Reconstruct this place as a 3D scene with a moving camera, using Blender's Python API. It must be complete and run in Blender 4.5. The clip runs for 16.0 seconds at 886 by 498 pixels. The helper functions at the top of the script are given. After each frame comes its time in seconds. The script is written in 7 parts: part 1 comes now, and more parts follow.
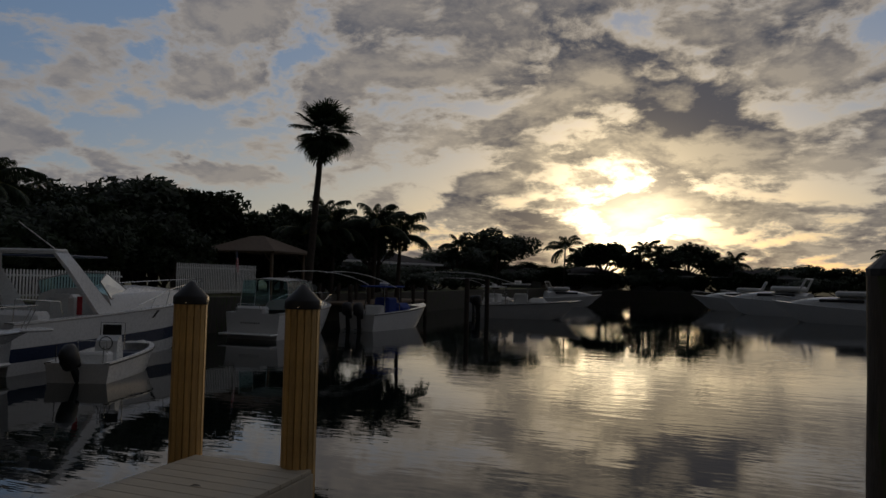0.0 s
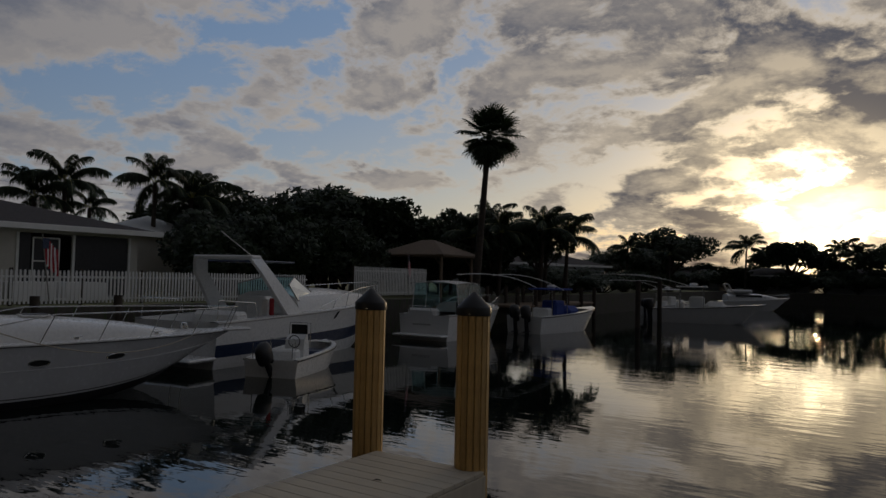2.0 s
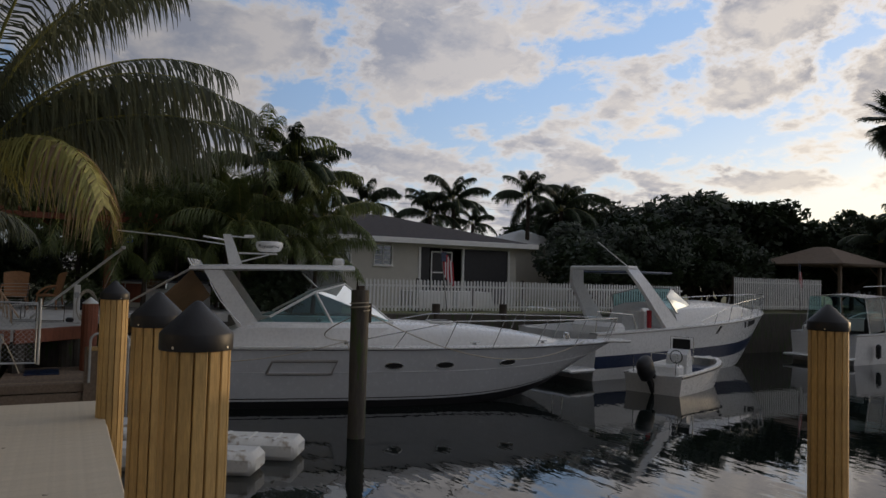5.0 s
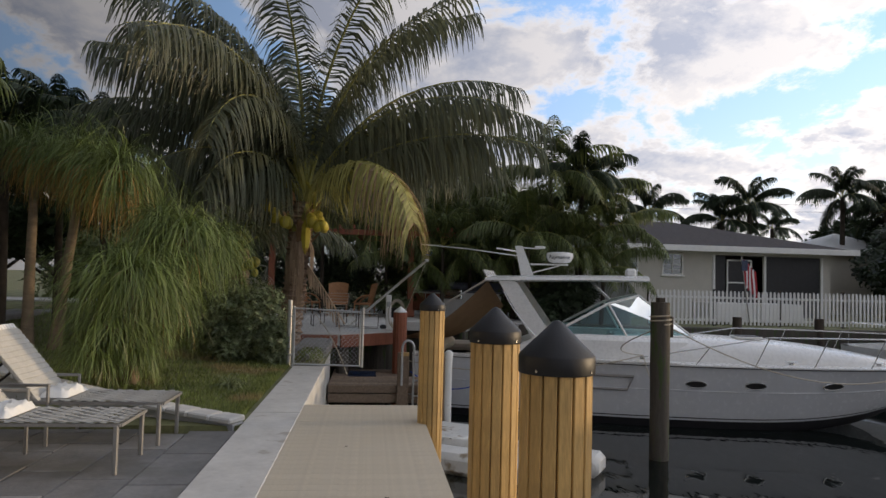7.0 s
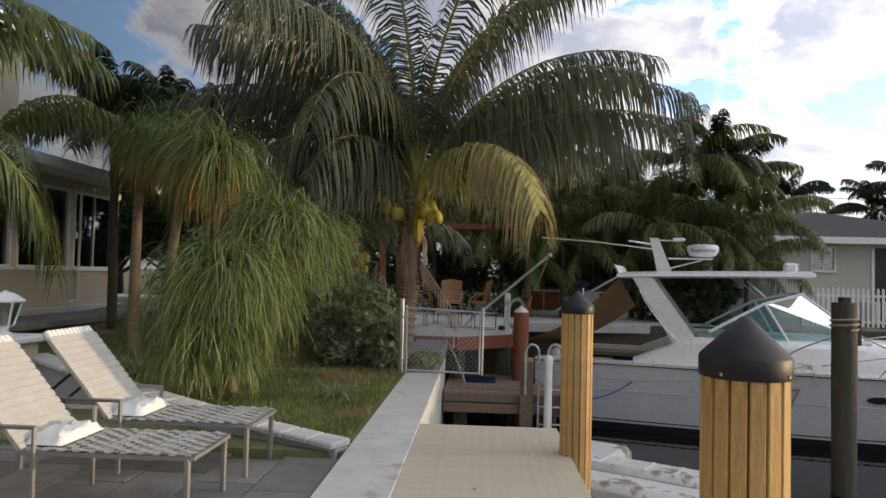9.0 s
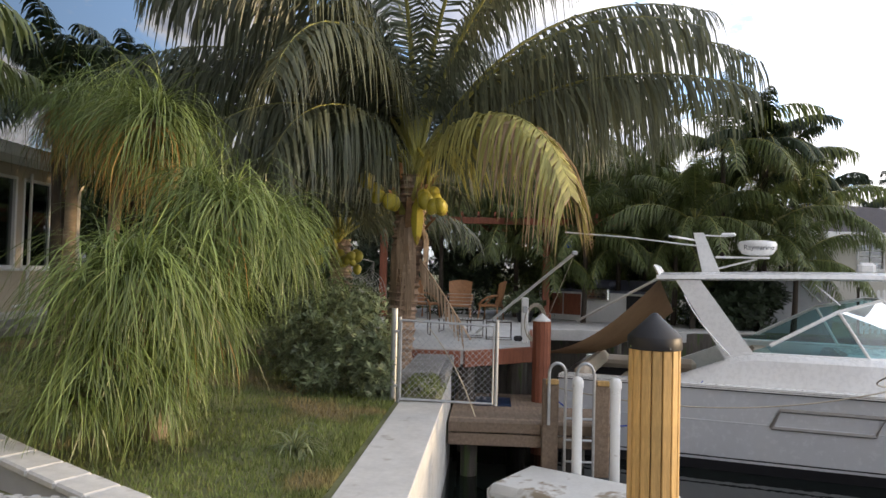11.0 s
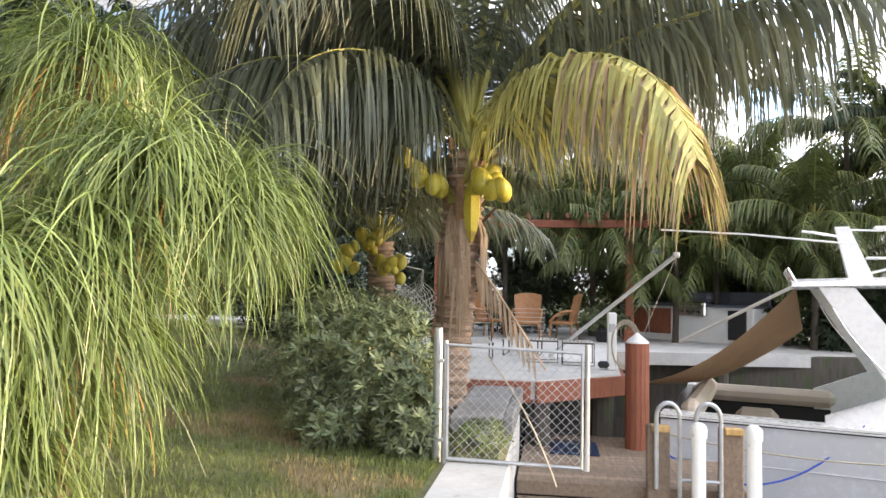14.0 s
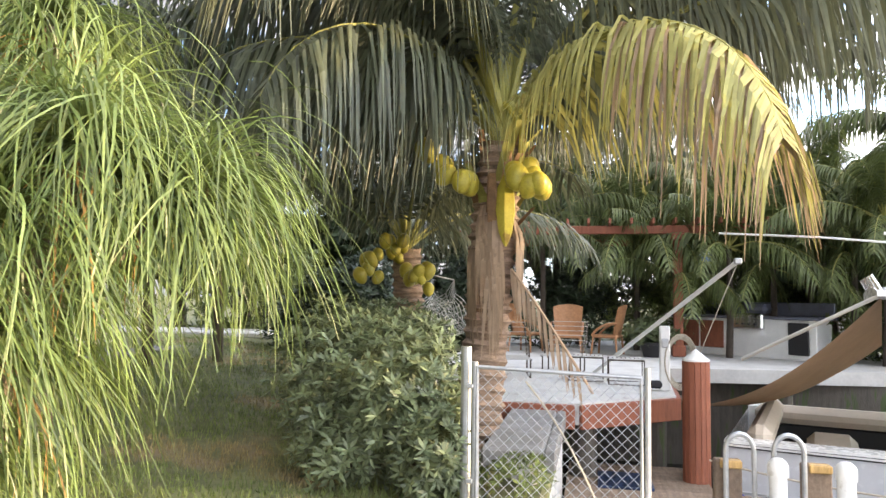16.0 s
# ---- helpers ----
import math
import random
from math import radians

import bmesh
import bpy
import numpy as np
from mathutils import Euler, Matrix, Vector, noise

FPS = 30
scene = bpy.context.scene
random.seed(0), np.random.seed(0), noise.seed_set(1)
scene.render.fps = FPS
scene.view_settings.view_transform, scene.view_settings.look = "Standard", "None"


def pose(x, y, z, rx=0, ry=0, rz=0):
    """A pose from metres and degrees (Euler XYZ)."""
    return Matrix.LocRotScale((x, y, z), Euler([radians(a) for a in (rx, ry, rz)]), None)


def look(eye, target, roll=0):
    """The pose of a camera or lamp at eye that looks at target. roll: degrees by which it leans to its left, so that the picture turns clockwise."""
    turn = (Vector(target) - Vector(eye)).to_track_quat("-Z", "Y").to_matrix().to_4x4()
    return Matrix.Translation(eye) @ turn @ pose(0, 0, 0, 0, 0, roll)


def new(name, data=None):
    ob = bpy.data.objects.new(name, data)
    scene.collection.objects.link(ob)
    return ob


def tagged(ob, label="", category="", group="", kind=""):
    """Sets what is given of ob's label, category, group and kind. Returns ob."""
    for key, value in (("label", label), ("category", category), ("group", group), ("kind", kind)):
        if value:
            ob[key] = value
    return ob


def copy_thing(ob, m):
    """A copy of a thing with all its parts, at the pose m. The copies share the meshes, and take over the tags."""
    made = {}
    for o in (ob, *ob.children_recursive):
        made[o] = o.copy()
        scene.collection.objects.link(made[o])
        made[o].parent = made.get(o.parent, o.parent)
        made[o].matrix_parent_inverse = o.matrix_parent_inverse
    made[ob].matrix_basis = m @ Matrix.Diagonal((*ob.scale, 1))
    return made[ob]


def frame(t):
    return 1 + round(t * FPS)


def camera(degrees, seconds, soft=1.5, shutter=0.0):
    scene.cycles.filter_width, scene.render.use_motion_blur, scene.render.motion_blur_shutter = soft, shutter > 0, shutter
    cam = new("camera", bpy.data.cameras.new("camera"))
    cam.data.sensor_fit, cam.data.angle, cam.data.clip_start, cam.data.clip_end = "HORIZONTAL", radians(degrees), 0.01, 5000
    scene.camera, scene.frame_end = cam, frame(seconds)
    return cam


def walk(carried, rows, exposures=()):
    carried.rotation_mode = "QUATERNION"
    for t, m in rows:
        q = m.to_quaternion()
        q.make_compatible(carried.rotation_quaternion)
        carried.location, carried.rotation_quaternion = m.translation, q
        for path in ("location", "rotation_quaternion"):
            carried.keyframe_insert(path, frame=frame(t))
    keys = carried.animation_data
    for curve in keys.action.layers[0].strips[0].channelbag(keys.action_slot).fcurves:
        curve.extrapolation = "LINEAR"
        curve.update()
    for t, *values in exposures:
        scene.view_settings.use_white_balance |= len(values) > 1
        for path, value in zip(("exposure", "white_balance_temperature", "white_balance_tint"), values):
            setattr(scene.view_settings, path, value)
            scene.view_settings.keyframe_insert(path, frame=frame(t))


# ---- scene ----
cam = camera(64.3, 16.0)
PATH = [
    (0, (0.143, 0.585, 1.457), (-0.533, 2.466, 1.54), 1.4),
    (0.5, (0.255, 0.54, 1.493), (-0.492, 2.393, 1.573), 1.5),
    (1, (0.274, 0.516, 1.533), (-0.574, 2.325, 1.608), 1.5),
    (1.5, (0.223, 0.495, 1.527), (-0.749, 2.242, 1.603), 1.4),
    (2, (0.169, 0.496, 1.503), (-0.927, 2.168, 1.58), 1.3),
    (2.5, (0.091, 0.513, 1.48), (-1.111, 2.11, 1.561), 1.3),
    (3, (0.017, 0.56, 1.463), (-1.313, 2.052, 1.546), 1.3),
    (3.5, (-0.063, 0.603, 1.47), (-1.524, 1.967, 1.553), 1.3),
    (3.7, (-0.099, 0.635, 1.477), (-1.608, 1.945, 1.558), 1.5),
    (5.8, (-0.743, 0.409, 1.502), (-2.631, 1.065, 1.59), 1.5),
    (6, (-0.689, 0.417, 1.502), (-2.603, 0.99, 1.59), 1.6),
    (6.5, (-0.805, 0.341, 1.498), (-2.768, 0.714, 1.588), 1.5),
    (7, (-0.955, 0.26, 1.521), (-2.943, 0.463, 1.61), 1.5),
    (7.5, (-1.179, 0.213, 1.493), (-3.176, 0.29, 1.577), 1.4),
    (8, (-1.55, 0.201, 1.484), (-3.548, 0.188, 1.565), 1.3),
    (8.5, (-1.971, 0.139, 1.493), (-3.968, 0.057, 1.569), 1.4),
    (9, (-2.429, 0.094, 1.49), (-4.424, -0.011, 1.565), 1.4),
    (9.2, (-2.605, 0.105, 1.51), (-4.601, -0.005, 1.581), 1.4),
    (11.3, (-5.096, 0.06, 1.569), (-7.09, -0.084, 1.64), 1.4),
    (11.5, (-5.354, 0.092, 1.537), (-7.347, -0.064, 1.617), 1.3),
    (12, (-5.877, 0.055, 1.538), (-7.866, -0.138, 1.62), 1.4),
    (12.5, (-6.299, 0.052, 1.537), (-8.283, -0.182, 1.621), 1.2),
    (13, (-6.685, 0.05, 1.506), (-8.665, -0.216, 1.601), 1.0),
    (13.5, (-7.012, -0.034, 1.479), (-8.988, -0.329, 1.582), 1.0),
    (14, (-7.261, -0.1, 1.46), (-9.233, -0.417, 1.57), 1.0),
    (14.5, (-7.516, -0.113, 1.459), (-9.484, -0.447, 1.573), 0.9),
    (15, (-7.776, -0.112, 1.437), (-9.739, -0.479, 1.559), 0.8),
    (15.5, (-8.041, -0.18, 1.446), (-9.998, -0.572, 1.575), 0.9),
    (16, (-8.206, -0.192, 1.457), (-10.157, -0.61, 1.598), 0.8),
]
EXPOSURES = [(0.0, -0.4), (1.5, -0.3), (2.5, 0.05), (3.5, 0.5), (5.0, 1.05), (6.0, 1.3), (7.0, 1.85), (8.5, 2.15),
             (9.5, 2.45), (11.5, 3.05), (12.5, 3.5), (14.5, 4.2), (16.0, 4.3)]
walk(cam, [(t, look(eye, target, roll)) for t, eye, target, roll in PATH], EXPOSURES)

# ---------------------------------------------------------------- world, sun
SUN_AZ, SUN_EL = 5.0, 4.6          # degrees from +y towards -x, and above the horizon
_a, _e = radians(SUN_AZ), radians(SUN_EL)
SUN_DIR = Vector((-math.sin(_a) * math.cos(_e), math.cos(_a) * math.cos(_e), math.sin(_e)))
WATER = -1.45
CLOUD_SHIFT = (3.7, 1.3, 0.0)


class Nodes:
    """Short hand for building node trees."""

    def __init__(self, tree):
        self.tree = tree
        tree.nodes.clear()

    def add(self, kind, props=None, **inputs):
        node = self.tree.nodes.new(kind)
        for k, v in (props or {}).items():
            setattr(node, k, v)
        for k, v in inputs.items():
            key = int(k[1:]) if k[0] == "i" and k[1:].isdigit() else k.replace("_", " ")
            if isinstance(v, bpy.types.NodeSocket):
                self.tree.links.new(v, node.inputs[key])
            else:
                node.inputs[key].default_value = v
        return node

    def math(self, op, a, b=0.0, clamp=False):
        return self.add("ShaderNodeMath", {"operation": op, "use_clamp": clamp}, i0=a, i1=b).outputs[0]

    def vmath(self, op, a, b=(0, 0, 0)):
        n = self.add("ShaderNodeVectorMath", {"operation": op}, i0=a, i1=b)
        return n.outputs[1] if op in ("DOT_PRODUCT", "LENGTH") else n.outputs[0]

    def noise(self, vec, scale, detail=4.0, rough=0.55, dist=0.0):
        return self.add("ShaderNodeTexNoise", Vector=vec, Scale=scale, Detail=detail, Roughness=rough, Distortion=dist).outputs[0]

    def ramp(self, fac, stops, mode="LINEAR"):
        n = self.add("ShaderNodeValToRGB", Fac=fac)
        n.color_ramp.interpolation = mode
        els = n.color_ramp.elements
        while len(els) < len(stops):
            els.new(0.5)
        for el, (p, c) in zip(els, stops):
            el.position = p
            el.color = (*c, 1) if len(c) == 3 else c
        return n.outputs[0]

    def mix(self, fac, a, b, mode="MIX"):
        n = self.add("ShaderNodeMix", {"data_type": "RGBA", "blend_type": mode})
        for i, v in ((0, fac), (6, a), (7, b)):
            if isinstance(v, bpy.types.NodeSocket):
                self.tree.links.new(v, n.inputs[i])
            else:
                n.inputs[i].default_value = v if i == 0 else (*v, 1)[:4]
        return n.outputs[2]


def build_world():
    world = bpy.data.worlds.new("evening_sky")
    scene.world = world
    world.use_nodes = True
    n = Nodes(world.node_tree)
    way = n.add("ShaderNodeTexCoord").outputs["Generated"]
    sky = n.add("ShaderNodeTexSky", {"sky_type": "NISHITA", "sun_disc": False, "sun_elevation": radians(SUN_EL),
                                     "sun_rotation": radians(-SUN_AZ), "dust_density": 1.2, "ozone_density": 2.0}).outputs[0]
    xyz = n.add("ShaderNodeSeparateXYZ", Vector=way)
    up = n.math("MAXIMUM", xyz.outputs[2], 0.0)
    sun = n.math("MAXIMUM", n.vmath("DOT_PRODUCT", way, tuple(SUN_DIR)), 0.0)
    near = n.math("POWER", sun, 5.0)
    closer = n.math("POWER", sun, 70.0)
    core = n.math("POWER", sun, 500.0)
    # clear sky: blue above, pale low down, yellow round the sun
    low = n.math("POWER", n.math("SUBTRACT", 1.0, up), 6.0)
    clear = n.mix(low, (0.17, 0.29, 0.52), (0.47, 0.50, 0.54))
    clear = n.mix(n.math("MULTIPLY", low, near), clear, (0.92, 0.74, 0.44))
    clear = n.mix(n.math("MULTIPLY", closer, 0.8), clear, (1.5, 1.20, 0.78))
    clear = n.mix(0.12, clear, n.mix(1.0, sky, (0.5, 0.5, 0.5), "MULTIPLY"))
    # broken cloud deck in perspective, with a second reading towards the sun for lit edges
    depth = n.math("ADD", up, 0.30)
    flat = n.add("ShaderNodeCombineXYZ", X=n.math("DIVIDE", xyz.outputs[0], depth), Y=n.math("DIVIDE", xyz.outputs[1], depth), Z=0.0).outputs[0]
    flat = n.vmath("ADD", flat, CLOUD_SHIFT)

    def density(p):
        warp = n.add("ShaderNodeTexNoise", Vector=p, Scale=1.9, Detail=5.0).outputs[1]
        q = n.vmath("ADD", p, n.vmath("MULTIPLY", warp, (0.20, 0.20, 0.0)))
        big = n.noise(q, 1.0, 2.0, 0.5)
        fine = n.noise(q, 3.0, 10.0, 0.62)
        return n.math("ADD", n.math("MULTIPLY", big, 0.45), n.math("MULTIPLY", fine, 0.86))
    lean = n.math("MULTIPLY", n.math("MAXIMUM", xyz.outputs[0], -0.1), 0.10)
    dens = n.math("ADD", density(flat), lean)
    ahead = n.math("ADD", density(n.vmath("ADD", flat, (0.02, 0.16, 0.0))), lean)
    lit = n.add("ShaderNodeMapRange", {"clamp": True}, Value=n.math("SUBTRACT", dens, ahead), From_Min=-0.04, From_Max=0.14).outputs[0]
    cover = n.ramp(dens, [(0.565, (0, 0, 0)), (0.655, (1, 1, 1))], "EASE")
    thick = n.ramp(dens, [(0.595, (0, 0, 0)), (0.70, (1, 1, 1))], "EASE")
    bright = n.mix(near, (0.58, 0.53, 0.49), (0.96, 0.81, 0.62))
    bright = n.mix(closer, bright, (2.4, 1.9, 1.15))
    shade = n.mix(near, (0.26, 0.27, 0.32), (0.085, 0.088, 0.115))
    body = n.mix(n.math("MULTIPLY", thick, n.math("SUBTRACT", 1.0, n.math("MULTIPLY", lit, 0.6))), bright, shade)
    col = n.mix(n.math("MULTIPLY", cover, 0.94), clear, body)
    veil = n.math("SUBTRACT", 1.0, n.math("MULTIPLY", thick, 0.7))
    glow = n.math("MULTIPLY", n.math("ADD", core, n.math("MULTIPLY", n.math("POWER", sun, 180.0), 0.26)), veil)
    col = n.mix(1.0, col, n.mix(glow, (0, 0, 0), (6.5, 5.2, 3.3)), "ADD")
    # the half of the sky away from the sun is dimmer
    side = n.add("ShaderNodeMapRange", {"interpolation_type": "SMOOTHSTEP"}, Value=xyz.outputs[1], From_Min=-0.75, From_Max=0.85, To_Min=0.13, To_Max=1.0).outputs[0]
    col = n.mix(1.0, col, n.add("ShaderNodeCombineXYZ", X=side, Y=side, Z=side).outputs[0], "MULTIPLY")
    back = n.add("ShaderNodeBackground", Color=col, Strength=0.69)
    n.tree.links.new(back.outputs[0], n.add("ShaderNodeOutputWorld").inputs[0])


build_world()
_lamp = bpy.data.lights.new("sun", "SUN")
_lamp.energy, _lamp.angle, _lamp.color = 0.6, radians(1.0), (1.0, 0.74, 0.46)
new("sun", _lamp).matrix_world = look(SUN_DIR * 100, (0, 0, 0))


# ---------------------------------------------------------------- materials
def surface(name, base, rough=0.6, metal=0.0, vary=0.25, scale=6.0, bump=0.15, bscale=60.0, coat=0.0, tint=None, stretch=(1, 1, 1), spots=None, island=0.0, trans=0.0):
    """A worn, slightly uneven surface: two scales of colour change and fine relief."""
    m = bpy.data.materials.new(name)
    m.use_nodes = True
    n = Nodes(m.node_tree)
    pos = n.vmath("MULTIPLY", n.add("ShaderNodeTexCoord").outputs["Object"], stretch)
    a = n.noise(pos, scale, 5.0, 0.6)
    b = n.noise(pos, scale * 7.3, 4.0, 0.6)
    f = n.math("ADD", n.math("MULTIPLY", a, 0.65), n.math("MULTIPLY", b, 0.35))
    dark = tuple(c * (1 - vary) for c in base)
    light = tuple(min(1.0, c * (1 + vary)) for c in base)
    if tint:
        dark = tuple(0.5 * d + 0.5 * t for d, t in zip(dark, tint))
    col = n.ramp(f, [(0.32, dark), (0.5, base), (0.68, light)])
    if spots:
        s = n.noise(pos, spots[1], 3.0, 0.6)
        col = n.mix(n.ramp(s, [(spots[2], (0, 0, 0)), (spots[2] + 0.08, (1, 1, 1))]), col, spots[0])
    if island:
        rnd = n.add("ShaderNodeNewGeometry").outputs["Random Per Island"]
        rob = n.add("ShaderNodeObjectInfo").outputs["Random"]
        r = n.math("FRACT", n.math("ADD", rnd, rob))
        k = n.add("ShaderNodeMapRange", Value=r, To_Min=1 - island, To_Max=1 + island).outputs[0]
        col = n.mix(1.0, col, n.add("ShaderNodeCombineXYZ", X=k, Y=k, Z=k).outputs[0], "MULTIPLY")
    rg = n.add("ShaderNodeMapRange", Value=b, To_Min=max(0.03, rough - 0.12), To_Max=min(1.0, rough + 0.12)).outputs[0]
    bs = n.add("ShaderNodeBsdfPrincipled", Base_Color=col, Roughness=rg, Metallic=metal)
    bs.inputs["Coat Weight"].default_value = coat
    if bump:
        h = n.math("ADD", n.noise(pos, bscale, 3.0, 0.6), n.math("MULTIPLY", a, 0.6))
        bm_ = n.add("ShaderNodeBump", Strength=bump, Distance=0.01, Height=h)
        n.tree.links.new(bm_.outputs[0], bs.inputs["Normal"])
    out = bs.outputs[0]
    if trans:
        tr = n.add("ShaderNodeBsdfTranslucent", Color=col)
        out = n.add("ShaderNodeMixShader", i0=trans, i1=out, i2=tr.outputs[0]).outputs[0]
    n.tree.links.new(out, n.add("ShaderNodeOutputMaterial").inputs[0])
    return m


def water_material():
    m = bpy.data.materials.new("canal_water")
    m.use_nodes = True
    n = Nodes(m.node_tree)
    pos = n.add("ShaderNodeNewGeometry").outputs["Position"]
    p1 = n.vmath("MULTIPLY", pos, (0.35, 1.0, 1.0))
    h = n.math("ADD", n.math("MULTIPLY", n.noise(p1, 1.6, 3.0, 0.5), 0.7), n.math("MULTIPLY", n.noise(p1, 5.0, 2.0, 0.5), 0.34))
    calm = n.noise(pos, 0.09, 2.0, 0.5)
    st = n.ramp(calm, [(0.38, (0.014, 0.014, 0.014)), (0.62, (0.046, 0.046, 0.046))])
    bmp = n.add("ShaderNodeBump", Strength=st, Distance=0.25, Height=h)
    bs = n.add("ShaderNodeBsdfPrincipled", Base_Color=(0.006, 0.009, 0.008, 1), Roughness=0.02, IOR=1.42, Normal=bmp.outputs[0])
    bs.inputs["Specular IOR Level"].default_value = 0.9
    n.tree.links.new(bs.outputs[0], n.add("ShaderNodeOutputMaterial").inputs[0])
    return m


def pane_material(name, tint, alpha):
    m = bpy.data.materials.new(name)
    m.use_nodes = True
    n = Nodes(m.node_tree)
    gl = n.add("ShaderNodeBsdfGlossy", Color=(0.9, 0.95, 0.95, 1), Roughness=0.03)
    tr = n.add("ShaderNodeBsdfTransparent", Color=(*tint, 1))
    fr = n.add("ShaderNodeFresnel", IOR=1.5)
    mx = n.add("ShaderNodeMixShader", i0=n.math("ADD", fr.outputs[0], alpha, True), i1=tr.outputs[0], i2=gl.outputs[0])
    n.tree.links.new(mx.outputs[0], n.add("ShaderNodeOutputMaterial").inputs[0])
    return m


